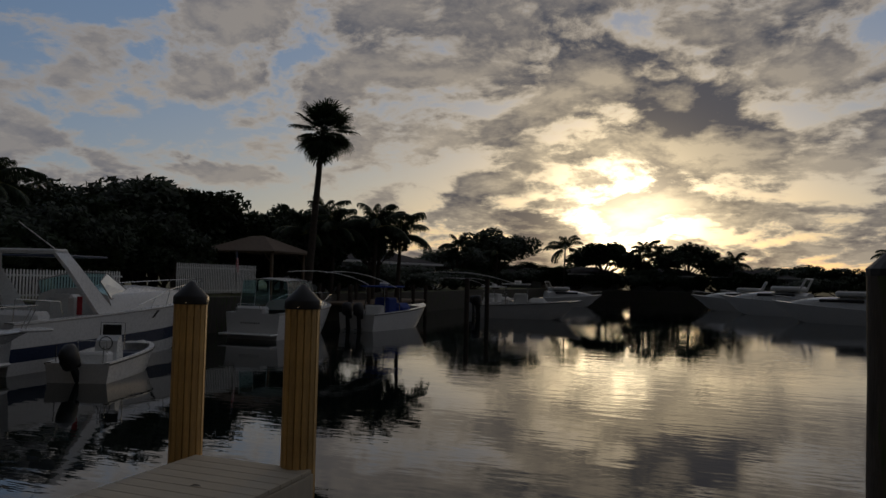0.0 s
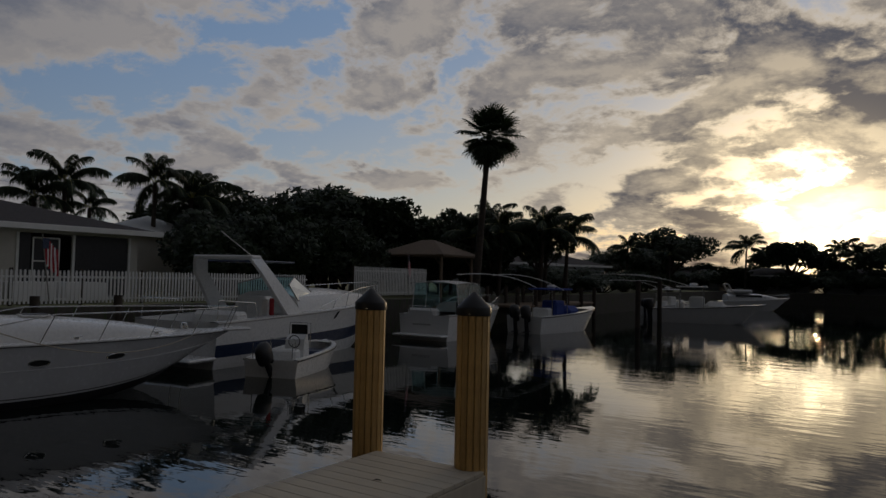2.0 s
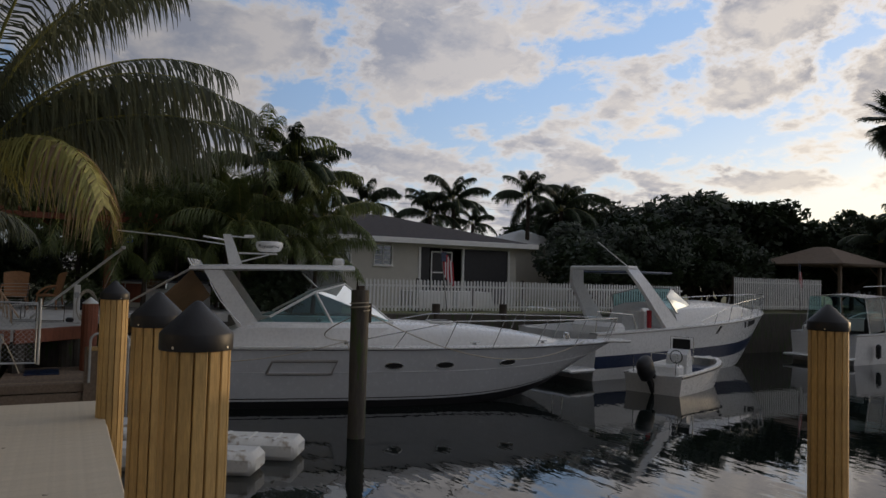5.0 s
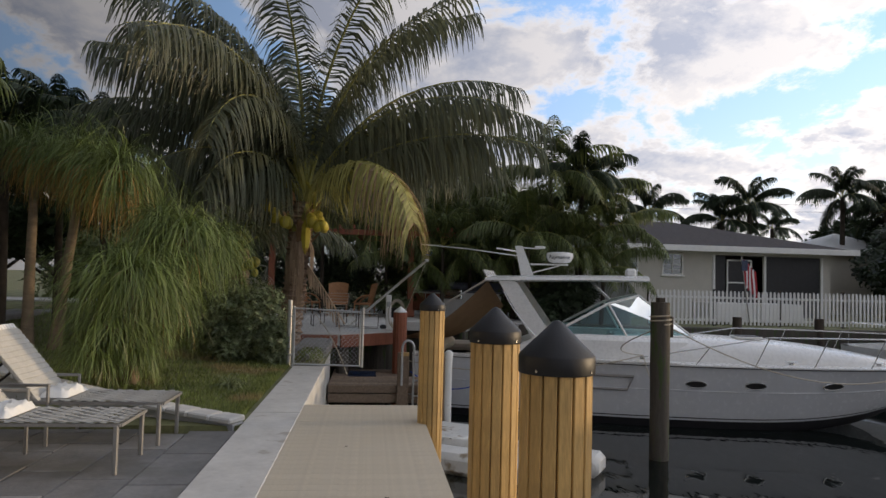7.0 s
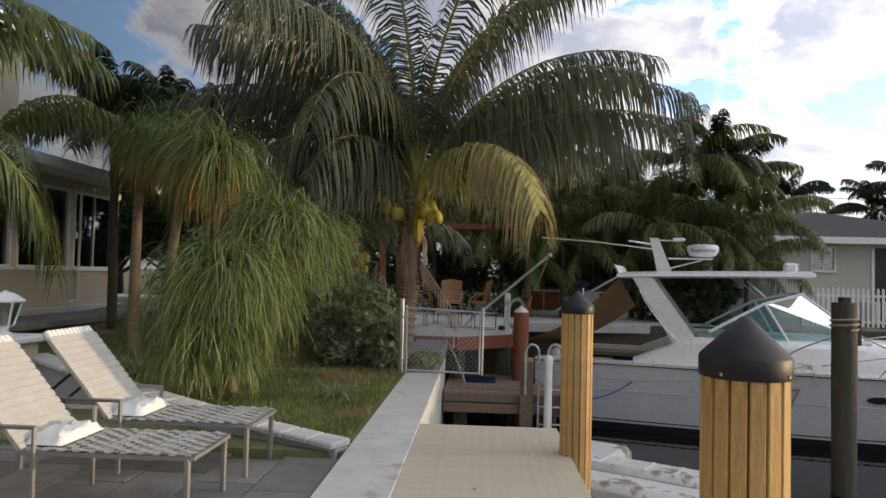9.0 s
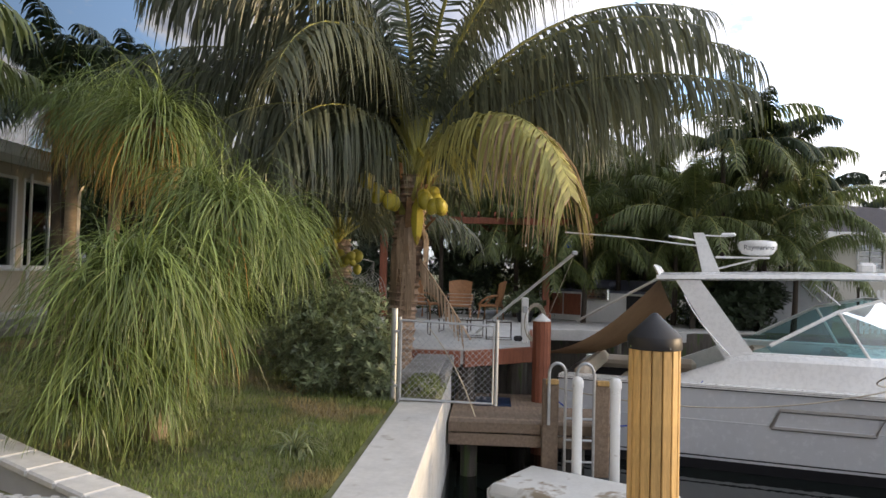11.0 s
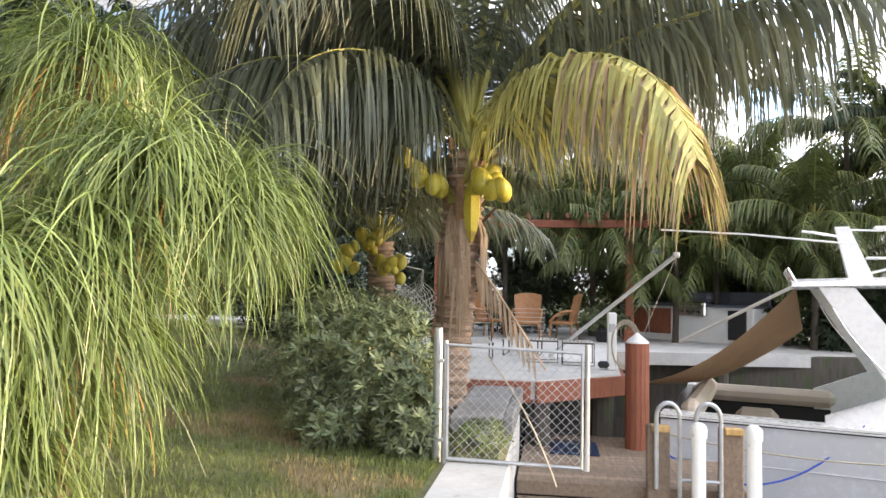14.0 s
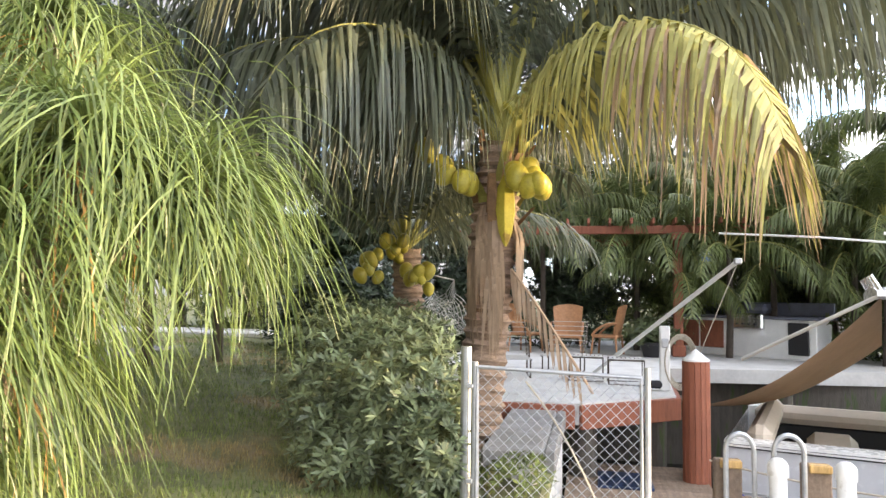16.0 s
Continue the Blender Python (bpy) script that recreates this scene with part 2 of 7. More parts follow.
M = {
    "grass": surface("lawn_soil", (0.135, 0.14, 0.06), 0.95, vary=0.5, scale=1.6, bump=0.8, bscale=25, spots=((0.24, 0.19, 0.115), 0.7, 0.60)),
    "concrete": surface("pale_concrete", (0.51, 0.505, 0.48), 0.85, vary=0.16, scale=2.5, bump=0.25, bscale=70, spots=((0.36, 0.34, 0.30), 3.0, 0.62)),
    "deckboard": surface("composite_board", (0.50, 0.445, 0.345), 0.7, vary=0.10, scale=3.0, bump=0.12, bscale=50, stretch=(1, 6, 1), island=0.025),
    "staves": surface("yellow_pine", (0.50, 0.32, 0.115), 0.6, vary=0.42, scale=4.0, bump=0.25, bscale=30, stretch=(5, 5, 0.7), island=0.16, spots=((0.26, 0.11, 0.03), 5.0, 0.70)),
    "blackcap": surface("black_plastic", (0.009, 0.009, 0.010), 0.5, vary=0.2, scale=8, bump=0.05),
    "greypile": surface("weathered_pile", (0.085, 0.075, 0.062), 0.9, vary=0.4, scale=4, bump=0.7, bscale=22, stretch=(4, 4, 0.6), spots=((0.06, 0.085, 0.03), 2.0, 0.55)),
    "oldwood": surface("weathered_timber", (0.23, 0.17, 0.12), 0.88, vary=0.35, scale=4, bump=0.5, bscale=30, stretch=(1, 6, 6), island=0.2),
    "redwood": surface("stained_redwood", (0.25, 0.085, 0.045), 0.7, vary=0.3, scale=4, bump=0.3, bscale=30, stretch=(4, 4, 0.7), island=0.1),
    "gelcoat": surface("white_gelcoat", (0.78, 0.78, 0.76), 0.28, vary=0.05, scale=2, bump=0.02, coat=0.3),
    "hullgrey": surface("pale_grey_hull", (0.60, 0.62, 0.64), 0.25, vary=0.05, scale=1.5, bump=0.015, coat=0.4),
    "navy": surface("navy_stripe", (0.02, 0.035, 0.08), 0.3, vary=0.2, bump=0.0),
    "blackhull": surface("black_boot_top", (0.012, 0.012, 0.014), 0.45, vary=0.3, bump=0.05),
    "vinyl": surface("cream_vinyl", (0.50, 0.43, 0.34), 0.6, vary=0.08, scale=8, bump=0.1),
    "steel": surface("polished_steel", (0.62, 0.62, 0.60), 0.22, 1.0, vary=0.08, bump=0.0),
    "galv": surface("galvanised_steel", (0.46, 0.47, 0.47), 0.45, 0.8, vary=0.2, scale=14, bump=0.1),
    "aluminium": surface("grey_aluminium", (0.33, 0.32, 0.30), 0.45, 0.6, vary=0.12, bump=0.03),
    "rope": surface("worn_rope", (0.42, 0.38, 0.30), 0.9, vary=0.25, scale=30, bump=0.5, bscale=160),
    "tarp": surface("tan_canvas", (0.36, 0.23, 0.13), 0.85, vary=0.12, scale=4, bump=0.25, bscale=120, trans=0.25),
    "blue": surface("blue_canvas", (0.02, 0.05, 0.26), 0.75, vary=0.2, bump=0.2),
    "pvc": surface("white_pvc", (0.74, 0.74, 0.71), 0.4, vary=0.06, bump=0.02, spots=((0.5, 0.48, 0.42), 6, 0.66)),
    "float": surface("white_float_plastic", (0.66, 0.66, 0.63), 0.6, vary=0.12, scale=3, bump=0.2, bscale=30, spots=((0.30, 0.25, 0.18), 2.6, 0.58)),
    "stucco": surface("cream_stucco", (0.55, 0.53, 0.47), 0.9, vary=0.06, scale=2, bump=0.4, bscale=90),
    "stucco2": surface("beige_stucco", (0.52, 0.46, 0.36), 0.9, vary=0.07, scale=2, bump=0.4, bscale=90),
    "whitepaint": surface("white_paint", (0.78, 0.78, 0.75), 0.55, vary=0.06, scale=4, bump=0.06),
    "roof": surface("dark_roof_tile", (0.048, 0.04, 0.039), 0.9, vary=0.35, scale=6, bump=0.6, bscale=20, island=0.2),
    # near-black: shade of unlit rooms put into the colour; also dark glass
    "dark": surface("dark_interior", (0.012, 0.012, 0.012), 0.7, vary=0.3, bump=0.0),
    "screen": surface("dark_screen_mesh", (0.018, 0.018, 0.02), 0.5, vary=0.3, bump=0.05),
    "stone": surface("patio_stone", (0.205, 0.198, 0.188), 0.8, vary=0.28, scale=3, bump=0.4, bscale=30, island=0.22, spots=((0.17, 0.165, 0.15), 1.4, 0.56)),
    "mortar": surface("patio_mortar", (0.16, 0.15, 0.14), 0.95, vary=0.3, bump=0.4),
    "greywall": surface("grey_painted_wall", (0.36, 0.37, 0.38), 0.85, vary=0.10, scale=2.5, bump=0.2),
    "orangewall": surface("tan_seawall", (0.42, 0.27, 0.16), 0.9, vary=0.2, scale=1.5, bump=0.3, spots=((0.2, 0.15, 0.1), 1.2, 0.6)),
    "palmtrunk": surface("ringed_palm_trunk", (0.26, 0.185, 0.13), 0.95, vary=0.65, scale=6, bump=1.0, bscale=25, stretch=(1, 1, 4.5)),
    "smoothtrunk": surface("grey_palm_stem", (0.22, 0.17, 0.115), 0.9, vary=0.3, scale=5, bump=0.5, bscale=20, stretch=(1, 1, 3)),
    "fibre": surface("palm_fibre", (0.27, 0.16, 0.085), 0.95, vary=0.4, scale=9, bump=0.7, island=0.25),
    "frond": surface("coconut_frond", (0.115, 0.13, 0.08), 0.42, vary=0.3, scale=1.5, bump=0.0, island=0.4, trans=0.42),
    "frondold": surface("ageing_frond", (0.36, 0.35, 0.12), 0.6, vary=0.35, scale=1.4, bump=0.0, island=0.25, trans=0.3),
    "frondtan": surface("dead_frond", (0.38, 0.28, 0.19), 0.7, vary=0.3, scale=1.4, bump=0.0, island=0.2, trans=0.3),
    "rachis": surface("frond_stalk", (0.28, 0.27, 0.07), 0.5, vary=0.25, bump=0.05),
    "strap": surface("strap_leaf", (0.16, 0.215, 0.066), 0.38, vary=0.4, scale=1.8, bump=0.0, island=0.5, trans=0.35),
    "strapold": surface("yellow_strap_leaf", (0.40, 0.24, 0.075), 0.6, vary=0.3, scale=1.8, bump=0.0, island=0.3, trans=0.3),
    "darkleaf": surface("dark_foliage", (0.030, 0.048, 0.020), 0.6, vary=0.4, scale=0.8, bump=0.0, island=0.4, trans=0.15),
    "areca": surface("areca_leaf", (0.115, 0.145, 0.045), 0.5, vary=0.35, scale=1.0, bump=0.0, island=0.35, trans=0.3),
    "shrub": surface("shrub_leaf", (0.145, 0.18, 0.09), 0.45, vary=0.4, scale=2.5, bump=0.0, island=0.4, trans=0.2),
    "blade": surface("grass_blade", (0.155, 0.195, 0.056), 0.7, vary=0.4, scale=1.2, bump=0.0, island=0.4, trans=0.25, spots=((0.27, 0.22, 0.10), 0.7, 0.54)),
    "coconut": surface("green_coconut", (0.36, 0.31, 0.035), 0.45, vary=0.3, scale=6, bump=0.05, island=0.15, spots=((0.22, 0.15, 0.03), 5, 0.64)),
    "bark": surface("tree_bark", (0.07, 0.055, 0.042), 0.95, vary=0.4, scale=6, bump=0.8, bscale=20),
    "wicker": surface("wicker_cane", (0.34, 0.17, 0.075), 0.65, vary=0.3, scale=20, bump=0.5, bscale=90),
    "webbing": surface("white_webbing", (0.42, 0.41, 0.375), 0.75, vary=0.12, scale=12, bump=0.3, bscale=140),
    "slate": surface("slate_counter", (0.12, 0.13, 0.17), 0.4, vary=0.2, bump=0.1),
    "black": surface("black_rubber", (0.015, 0.015, 0.017), 0.45, vary=0.25, bump=0.05),
    "red": surface("red_cloth", (0.42, 0.03, 0.04), 0.8, vary=0.2, bump=0.1),
    "brightblue": surface("blue_glaze", (0.02, 0.07, 0.45), 0.25, vary=0.2, bump=0.0),
    "lampglass": pane_material("lantern_glass", (0.8, 0.82, 0.82), 0.12),
    "pane": pane_material("window_pane", (0.25, 0.28, 0.28), 0.10),
    "boatpane": pane_material("boat_windscreen", (0.42, 0.66, 0.68), 0.02),
    "water": water_material(),
}


# ---------------------------------------------------------------- mesh helpers
class Geo:
    """Collects vertices and faces for one mesh."""

    def __init__(self):
        self.v, self.f = [], []

    def add(self, verts, faces):
        o = len(self.v)
        self.v.extend([tuple(p) for p in verts])
        self.f.extend([tuple(i + o for i in f) for f in faces])
        return self

    def box(self, c, s, m=None, bev=0.0):
        """A box round c with sides s, its edges chamfered by bev."""
        hx, hy, hz = s[0] / 2, s[1] / 2, s[2] / 2
        b = min(bev, 0.45 * min(s))
        c = Vector(c)
        if b <= 0:
            vs = [Vector((x, y, z)) for x in (-hx, hx) for y in (-hy, hy) for z in (-hz, hz)]
            fs = [(0, 1, 3, 2), (4, 6, 7, 5), (0, 4, 5, 1), (2, 3, 7, 6), (0, 2, 6, 4), (1, 5, 7, 3)]
        else:
            vs, idx = [], {}
            for sx in (-1, 1):
                for sy in (-1, 1):
                    for sz in (-1, 1):
                        for ax in range(3):
                            p = [sx * (hx - b), sy * (hy - b), sz * (hz - b)]
                            p[ax] = (sx * hx, sy * hy, sz * hz)[ax]
                            idx[sx, sy, sz, ax] = len(vs)
                            vs.append(Vector(p))
            fs = []
            for ax in range(3):
                u, w = (ax + 1) % 3, (ax + 2) % 3
                for sg in (-1, 1):
                    loop = []
                    for a_, b_ in ((-1, -1), (1, -1), (1, 1), (-1, 1)):
                        k = [0, 0, 0]
                        k[ax], k[u], k[w] = sg, a_, b_
                        loop.append(idx[(*k, ax)])
                    fs.append(tuple(loop if sg > 0 else loop[::-1]))
                for a_ in (-1, 1):
                    for b_ in (-1, 1):
                        def key(t, face):
                            k = [0, 0, 0]
                            k[ax], k[u], k[w] = t, a_, b_
                            return idx[(*k, face)]
                        quad = (key(-1, u), key(1, u), key(1, w), key(-1, w))
                        fs.append(quad if a_ * b_ < 0 else quad[::-1])
            for sx in (-1, 1):
                for sy in (-1, 1):
                    for sz in (-1, 1):
                        tri = tuple(idx[sx, sy, sz, k] for k in range(3))
                        fs.append(tri if sx * sy * sz > 0 else tri[::-1])
        vs = [c + p for p in vs]
        if m is not None:
            vs = [m @ p for p in vs]
        return self.add(vs, fs)

    def tube(self, pts, r, seg=8, caps=True):
        """A round bar along pts; r is one radius or one for each point."""
        pts = [Vector(p) for p in pts]
        rs = r if isinstance(r, (list, tuple)) else [r] * len(pts)
        vs, fs = [], []
        side = None
        for i, p in enumerate(pts):
            d = (pts[min(i + 1, len(pts) - 1)] - pts[max(i - 1, 0)]).normalized()
            if side is None:
                side = d.orthogonal().normalized()
            side = (side - d * side.dot(d)).normalized()
            other = d.cross(side)
            for k in range(seg):
                a = 2 * math.pi * k / seg
                vs.append(p + (side * math.cos(a) + other * math.sin(a)) * rs[i])
        for i in range(len(pts) - 1):
            for k in range(seg):
                k2 = (k + 1) % seg
                fs.append((i * seg + k, i * seg + k2, (i + 1) * seg + k2, (i + 1) * seg + k))
        if caps:
            fs.append(tuple(range(seg))[::-1])
            fs.append(tuple((len(pts) - 1) * seg + k for k in range(seg)))
        return self.add(vs, fs)

    def loft(self, rings, closed=True, caps=False):
        """Joins rings of equal length into a skin."""
        k, vs, fs = len(rings[0]), [], []
        for ring in rings:
            vs.extend(ring)
        for i in range(len(rings) - 1):
            for j in range(k if closed else k - 1):
                j2 = (j + 1) % k
                fs.append((i * k + j, i * k + j2, (i + 1) * k + j2, (i + 1) * k + j))
        if caps:
            fs.append(tuple(range(k))[::-1])
            fs.append(tuple((len(rings) - 1) * k + j for j in range(k)))
        return self.add(vs, fs)

    def lathe(self, profile, seg=20, at=(0, 0, 0)):
        at = Vector(at)
        rings = [[at + Vector((r * math.cos(2 * math.pi * k / seg), r * math.sin(2 * math.pi * k / seg), z)) for k in range(seg)] for r, z in profile]
        return self.loft(rings, True, True)

    def strip(self, pts, widths, side):
        """A flat leaf along pts, folded a little down its middle."""
        vs, fs = [], []
        for p, w in zip(pts, widths):
            vs += [p - side * w, p + side * w]
        for i in range(len(pts) - 1):
            fs.append((2 * i, 2 * i + 1, 2 * i + 3, 2 * i + 2))
        return self.add(vs, fs)

    def mesh(self, name, mat, smooth=False):
        me = bpy.data.meshes.new(name)
        me.from_pydata(self.v, [], self.f)
        me.materials.append(M[mat] if isinstance(mat, str) else mat)
        if smooth:
            me.polygons.foreach_set("use_smooth", [True] * len(me.polygons))
            me.set_sharp_from_angle(angle=radians(40))
        me.update()
        return me


def thing(name, m=None, label="", category="", group="", kind=""):
    ob = new(name)
    ob.empty_display_size = 0.1
    if m is not None:
        ob.matrix_world = m
    return tagged(ob, label, category, group, kind)


def part(name, geo, mat, parent=None, label="", smooth=False, kind=""):
    """Links one mesh as a part under parent (in the parent's own axes)."""
    ob = new(name, geo if isinstance(geo, bpy.types.Mesh) else geo.mesh(name, mat, smooth))
    if parent is not None:
        ob.parent = parent
    return tagged(ob, label, kind=kind)


def solo(name, geo, mat, label, category, group="", kind="", m=None, smooth=False):
    ob = new(name, geo if isinstance(geo, bpy.types.Mesh) else geo.mesh(name, mat, smooth))
    if m is not None:
        ob.matrix_world = m
    return tagged(ob, label, category, group, kind)


def bez(a, b, c, n):
    a, b, c = Vector(a), Vector(b), Vector(c)
    return [a * (1 - t) ** 2 + b * 2 * t * (1 - t) + c * t * t for t in (i / n for i in range(n + 1))]


# ---------------------------------------------------------------- ground and water
BANK = -22.0      # neighbours' seawall
WALL = -0.98      # our seawall's land side
FAR, RIGHT = 112.0, 19.0


def land(x, y):
    """Height of the ground outside the canal."""
    if x > -24.5 and y < WALL + 1.5:
        rise = min(max((-x - 8.5) / 12.0, 0.0), 1.0) * min(max((-y - 1.0) / 7.0, 0.0), 1.0)
        base = -0.08 if x > -8.3 else 0.0
        return base + 0.62 * rise + (0.02 * noise.noise(Vector((x, y, 0))) if x < -12 else 0)
    return 0.22


def in_canal(x, y):
    return BANK < x < RIGHT and WALL < y < FAR


def build_ground():
    xs = sorted(set([-1500, -400, -150, -80, -50] + [BANK - 0.01, BANK + 0.01, RIGHT - 0.01, RIGHT + 0.01] + [-40 + i * 1.0 for i in range(54)] + [16, 22, 30, 60, 150, 400, 1500] + [-8.31, -8.29]))
    ys = sorted(set([-1500, -400, -120, -60, -40, -30, -22] + [-18 + i * 0.8 for i in range(22)] + [WALL - 0.01, WALL + 0.01, 2, 8, 16, 24, 34, 46, 60, 80, 100, FAR - 0.01, FAR + 0.01, 125, 160, 300, 700, 1500]))
    g = Geo()
    for y in ys:
        for x in xs:
            z = -3.4 if in_canal(x, y) else land(x, y)
            g.v.append((x, y, z))
    w = len(xs)
    for j in range(len(ys) - 1):
        for i in range(w - 1):
            a = j * w + i
            g.f.append((a, a + 1, a + w + 1, a + w))
    solo("ground", g, "grass", "patchy green lawn and soil ground", "ground", kind="structure")
    g = Geo()
    g.add([(BANK, WALL, WATER), (RIGHT, WALL, WATER), (RIGHT, FAR, WATER), (BANK, FAR, WATER)], [(0, 1, 2, 3)])
    solo("water", g, "water", "dark calm canal water with faint ripples", "water", kind="structure")


build_ground()


def seawalls():
    g = Geo()
    g.box((BANK + 0.1, 56, -1.42), (0.34, 113.5, 3.4), bev=0.02)
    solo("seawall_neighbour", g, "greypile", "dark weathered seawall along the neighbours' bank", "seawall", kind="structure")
    g = Geo()
    g.box((RIGHT - 0.1, 56, -1.42), (0.34, 113, 3.4), bev=0.02)
    solo("seawall_opposite", g, "greypile", "dark weathered seawall of the opposite bank", "seawall", kind="structure")
    g = Geo()
    g.box((-1.5, FAR - 0.1, -1.42), (40.6, 0.34, 3.4), bev=0.02)
    solo("seawall_far", g, "greypile", "distant dark weathered seawall", "seawall", kind="structure")
    g = Geo()
    g.box((-2.0, -0.74, -1.735), (28.4, 0.42, 3.3), bev=0.02)
    solo("seawall_own", g, "concrete", "pale concrete seawall beside the dock", "seawall", kind="structure")
    for i in range(6):      # poured cap in bays
        g = Geo()
        x1 = -13.17 + i * 4.2
        g.box((x1 + 2.1, -0.727, -0.085), (4.188, 0.526, 0.20), bev=0.008)
        solo("seawall_cap", g, "concrete", "pale concrete seawall cap with a worn edge", "seawall cap", "seawall cap bays", "structure")


seawalls()


# ---------------------------------------------------------------- our dock
def dock():
    d = thing("dock", label="beige composite dock on wooden piles by the seawall", category="dock", kind="structure")
    frame_ = Geo()
    frame_.box((-3.1, 0.885, -0.14), (12.8, 0.045, 0.20), bev=0.006)
    frame_.box((-9.50, 0.22, -0.14), (0.045, 1.32, 0.20), bev=0.006)
    part("fascia", frame_, "deckboard", d)
    g = Geo()
    for y in (-0.2, 0.25, 0.7):
        g.box((-3.0, y, -0.16), (12.5, 0.06, 0.2))
    part("joist", g, "oldwood", d)
    n, w = 89, 0.142
    shared = Geo().box((0, 0, 0), (w, 1.352, 0.032), bev=0.0016).mesh("board", "deckboard")
    for i in range(n):
        ob = part("board", shared, None, d)
        ob.location = (-9.42 + i * w, 0.211, -0.005)
    # finger pier
    f = thing("finger_pier", label="beige composite finger pier reaching out over the water", category="pier", kind="structure")
    g = Geo()
    g.box((-3.60, 3.1, -0.14), (0.045, 4.4, 0.20), bev=0.006)
    g.box((-2.58, 3.1, -0.14), (0.045, 4.4, 0.20), bev=0.006)
    g.box((-3.09, 5.32, -0.14), (1.06, 0.045, 0.20), bev=0.006)
    part("fascia", g, "deckboard", f)
    shared = Geo().box((0, 0, 0), (1.06, w - 0.005, 0.032), bev=0.004).mesh("board", "deckboard")
    for i in range(31):
        ob = part("board", shared, None, f)
        ob.location = (-3.09, 0.98 + i * w, -0.018)


dock()


def wrapped_pile(x, y, top=1.385, r=0.132, bottom=-3.2, label="round dock pile of yellow pine staves, black cone cap"):
    p = thing("dock_pile", pose(x, y, 0), label, "pile", "dock piles")
    part("core", Geo().tube([(0, 0, bottom), (0, 0, top - 0.3)], r - 0.03, 16), "greypile", p)
    n = 15
    wid = 2 * math.pi * r / n - 0.009
    shared = Geo().box((0, 0, 0), (0.022, wid, 1.9 + top - 0.15), bev=0.003).mesh("stave", "staves")
    for k in range(n):
        a = 360.0 * k / n
        ob = part("stave", shared, None, p)
        ob.matrix_local = pose(0, 0, 0, 0, 0, a) @ pose(r - 0.012, 0, (top - 0.15 - 1.9) / 2)
    rc = r + 0.008
    cap = Geo().lathe([(rc * 0.99, top - 0.190), (rc, top - 0.187), (rc, top - 0.130), (rc * 0.975, top - 0.122), (0.016, top - 0.004), (0.004, top)], 36)
    c = part("cap", cap, "blackcap", p, "black plastic cone cap", True)
    for k in range(4):
        a = radians(45 + 90 * k)
        part("screw", Geo().tube([(rc * math.cos(a) * 0.98, rc * math.sin(a) * 0.98, top - 0.175), (rc * math.cos(a) * 1.02, rc * math.sin(a) * 1.02, top - 0.175)], 0.006, 8), "steel", c)
    return p


PILE = wrapped_pile(-3.50, 0.95)
for _x, _y in ((-4.72, 0.94), (-8.5, 0.935), (-2.71, 5.36), (-3.78, 5.38)):
    copy_thing(PILE, pose(_x, _y, 0, 0, 0, _x * 77))


# ---------------------------------------------------------------- plants
def rnd(a, b):
    return random.uniform(a, b)


def frond_geo(length, rise, droop, leaf, n=70, hang=0.9, wide=0.022, start=0.16, seed=1, gaps=0.0, bend=1.25):
    """One feather leaf growing along +x: returns its leaflets and its stalk."""
    r = random.Random(seed)
    pts, p, k = [Vector((0, 0, 0))], Vector((0, 0, 0)), 26
    for i in range(k):
        e = radians(rise - droop * ((i + 1) / k) ** bend)
        p = p + Vector((math.cos(e), 0, math.sin(e))) * (length / k)
        pts.append(p)
    g = Geo()
    for i in range(n):
        s = start + (1 - start) * (i + 0.5) / n
        f = s * k
        j = min(int(f), k - 1)
        at = pts[j].lerp(pts[j + 1], f - j)
        tan = (pts[j + 1] - pts[j]).normalized()
        for sg in (-1, 1):
            if r.random() < gaps:
                continue
            l = leaf * (0.35 + 0.65 * math.sin(math.pi * min(1, 0.12 + 0.86 * s)) ** 0.7) * r.uniform(0.85, 1.1)
            d = (Vector((0, sg, 0)) * r.uniform(0.7, 0.95) + tan * r.uniform(0.35, 0.75) + Vector((0, 0, r.uniform(-0.1, 0.25)))).normalized()
            h = hang * r.uniform(0.75, 1.25)
            q = [at + d * (l * t * (1 - 0.25 * h * t)) + Vector((0, 0, -l * h * t * t)) for t in (0, 0.33, 0.68, 1.0)]
            side = tan.lerp(Vector((r.uniform(-0.3, 0.3), 0, 0)), 0.15).normalized()
            g.strip(q, (wide * 0.7, wide, wide * 0.75, 0.003), side)
    st = Geo().tube(pts[::2], [0.035 * length / 4.5 * (1 - 0.85 * i / (len(pts[::2]) - 1)) for i in range(len(pts[::2]))], 6)
    return g, st


FROND = {}


def frond_mesh(key, mat, **kw):
    if key not in FROND:
        g, st = frond_geo(**kw)
        FROND[key] = (g.mesh("frond", mat), st.mesh("stalk", "rachis", True))
    return FROND[key]


def put_frond(palm, at, az, key, mat, scale=1.0, **kw):
    leaf, stalk = frond_mesh(key, mat, **kw)
    ob = part("frond", leaf, None, palm)
    ob.matrix_local = pose(*at, 0, 0, az) @ Matrix.Scale(scale, 4)
    part("stalk", stalk, None, ob)
    return ob


def ringed_trunk(pts, radii, rings=26, seg=16, seed=3):
    r = random.Random(seed)
    g, n = Geo(), rings * 3
    path, rad = [], []
    for i in range(n + 1):
        f = i / n * (len(pts) - 1)
        j = min(int(f), len(pts) - 2)
        path.append(Vector(pts[j]).lerp(Vector(pts[j + 1]), f - j))
        base = radii[j] + (radii[j + 1] - radii[j]) * (f - j)
        rad.append(base * (1.10 if i % 3 == 0 else 0.95) * r.uniform(0.97, 1.04))
    return g.tube(path, rad, seg)


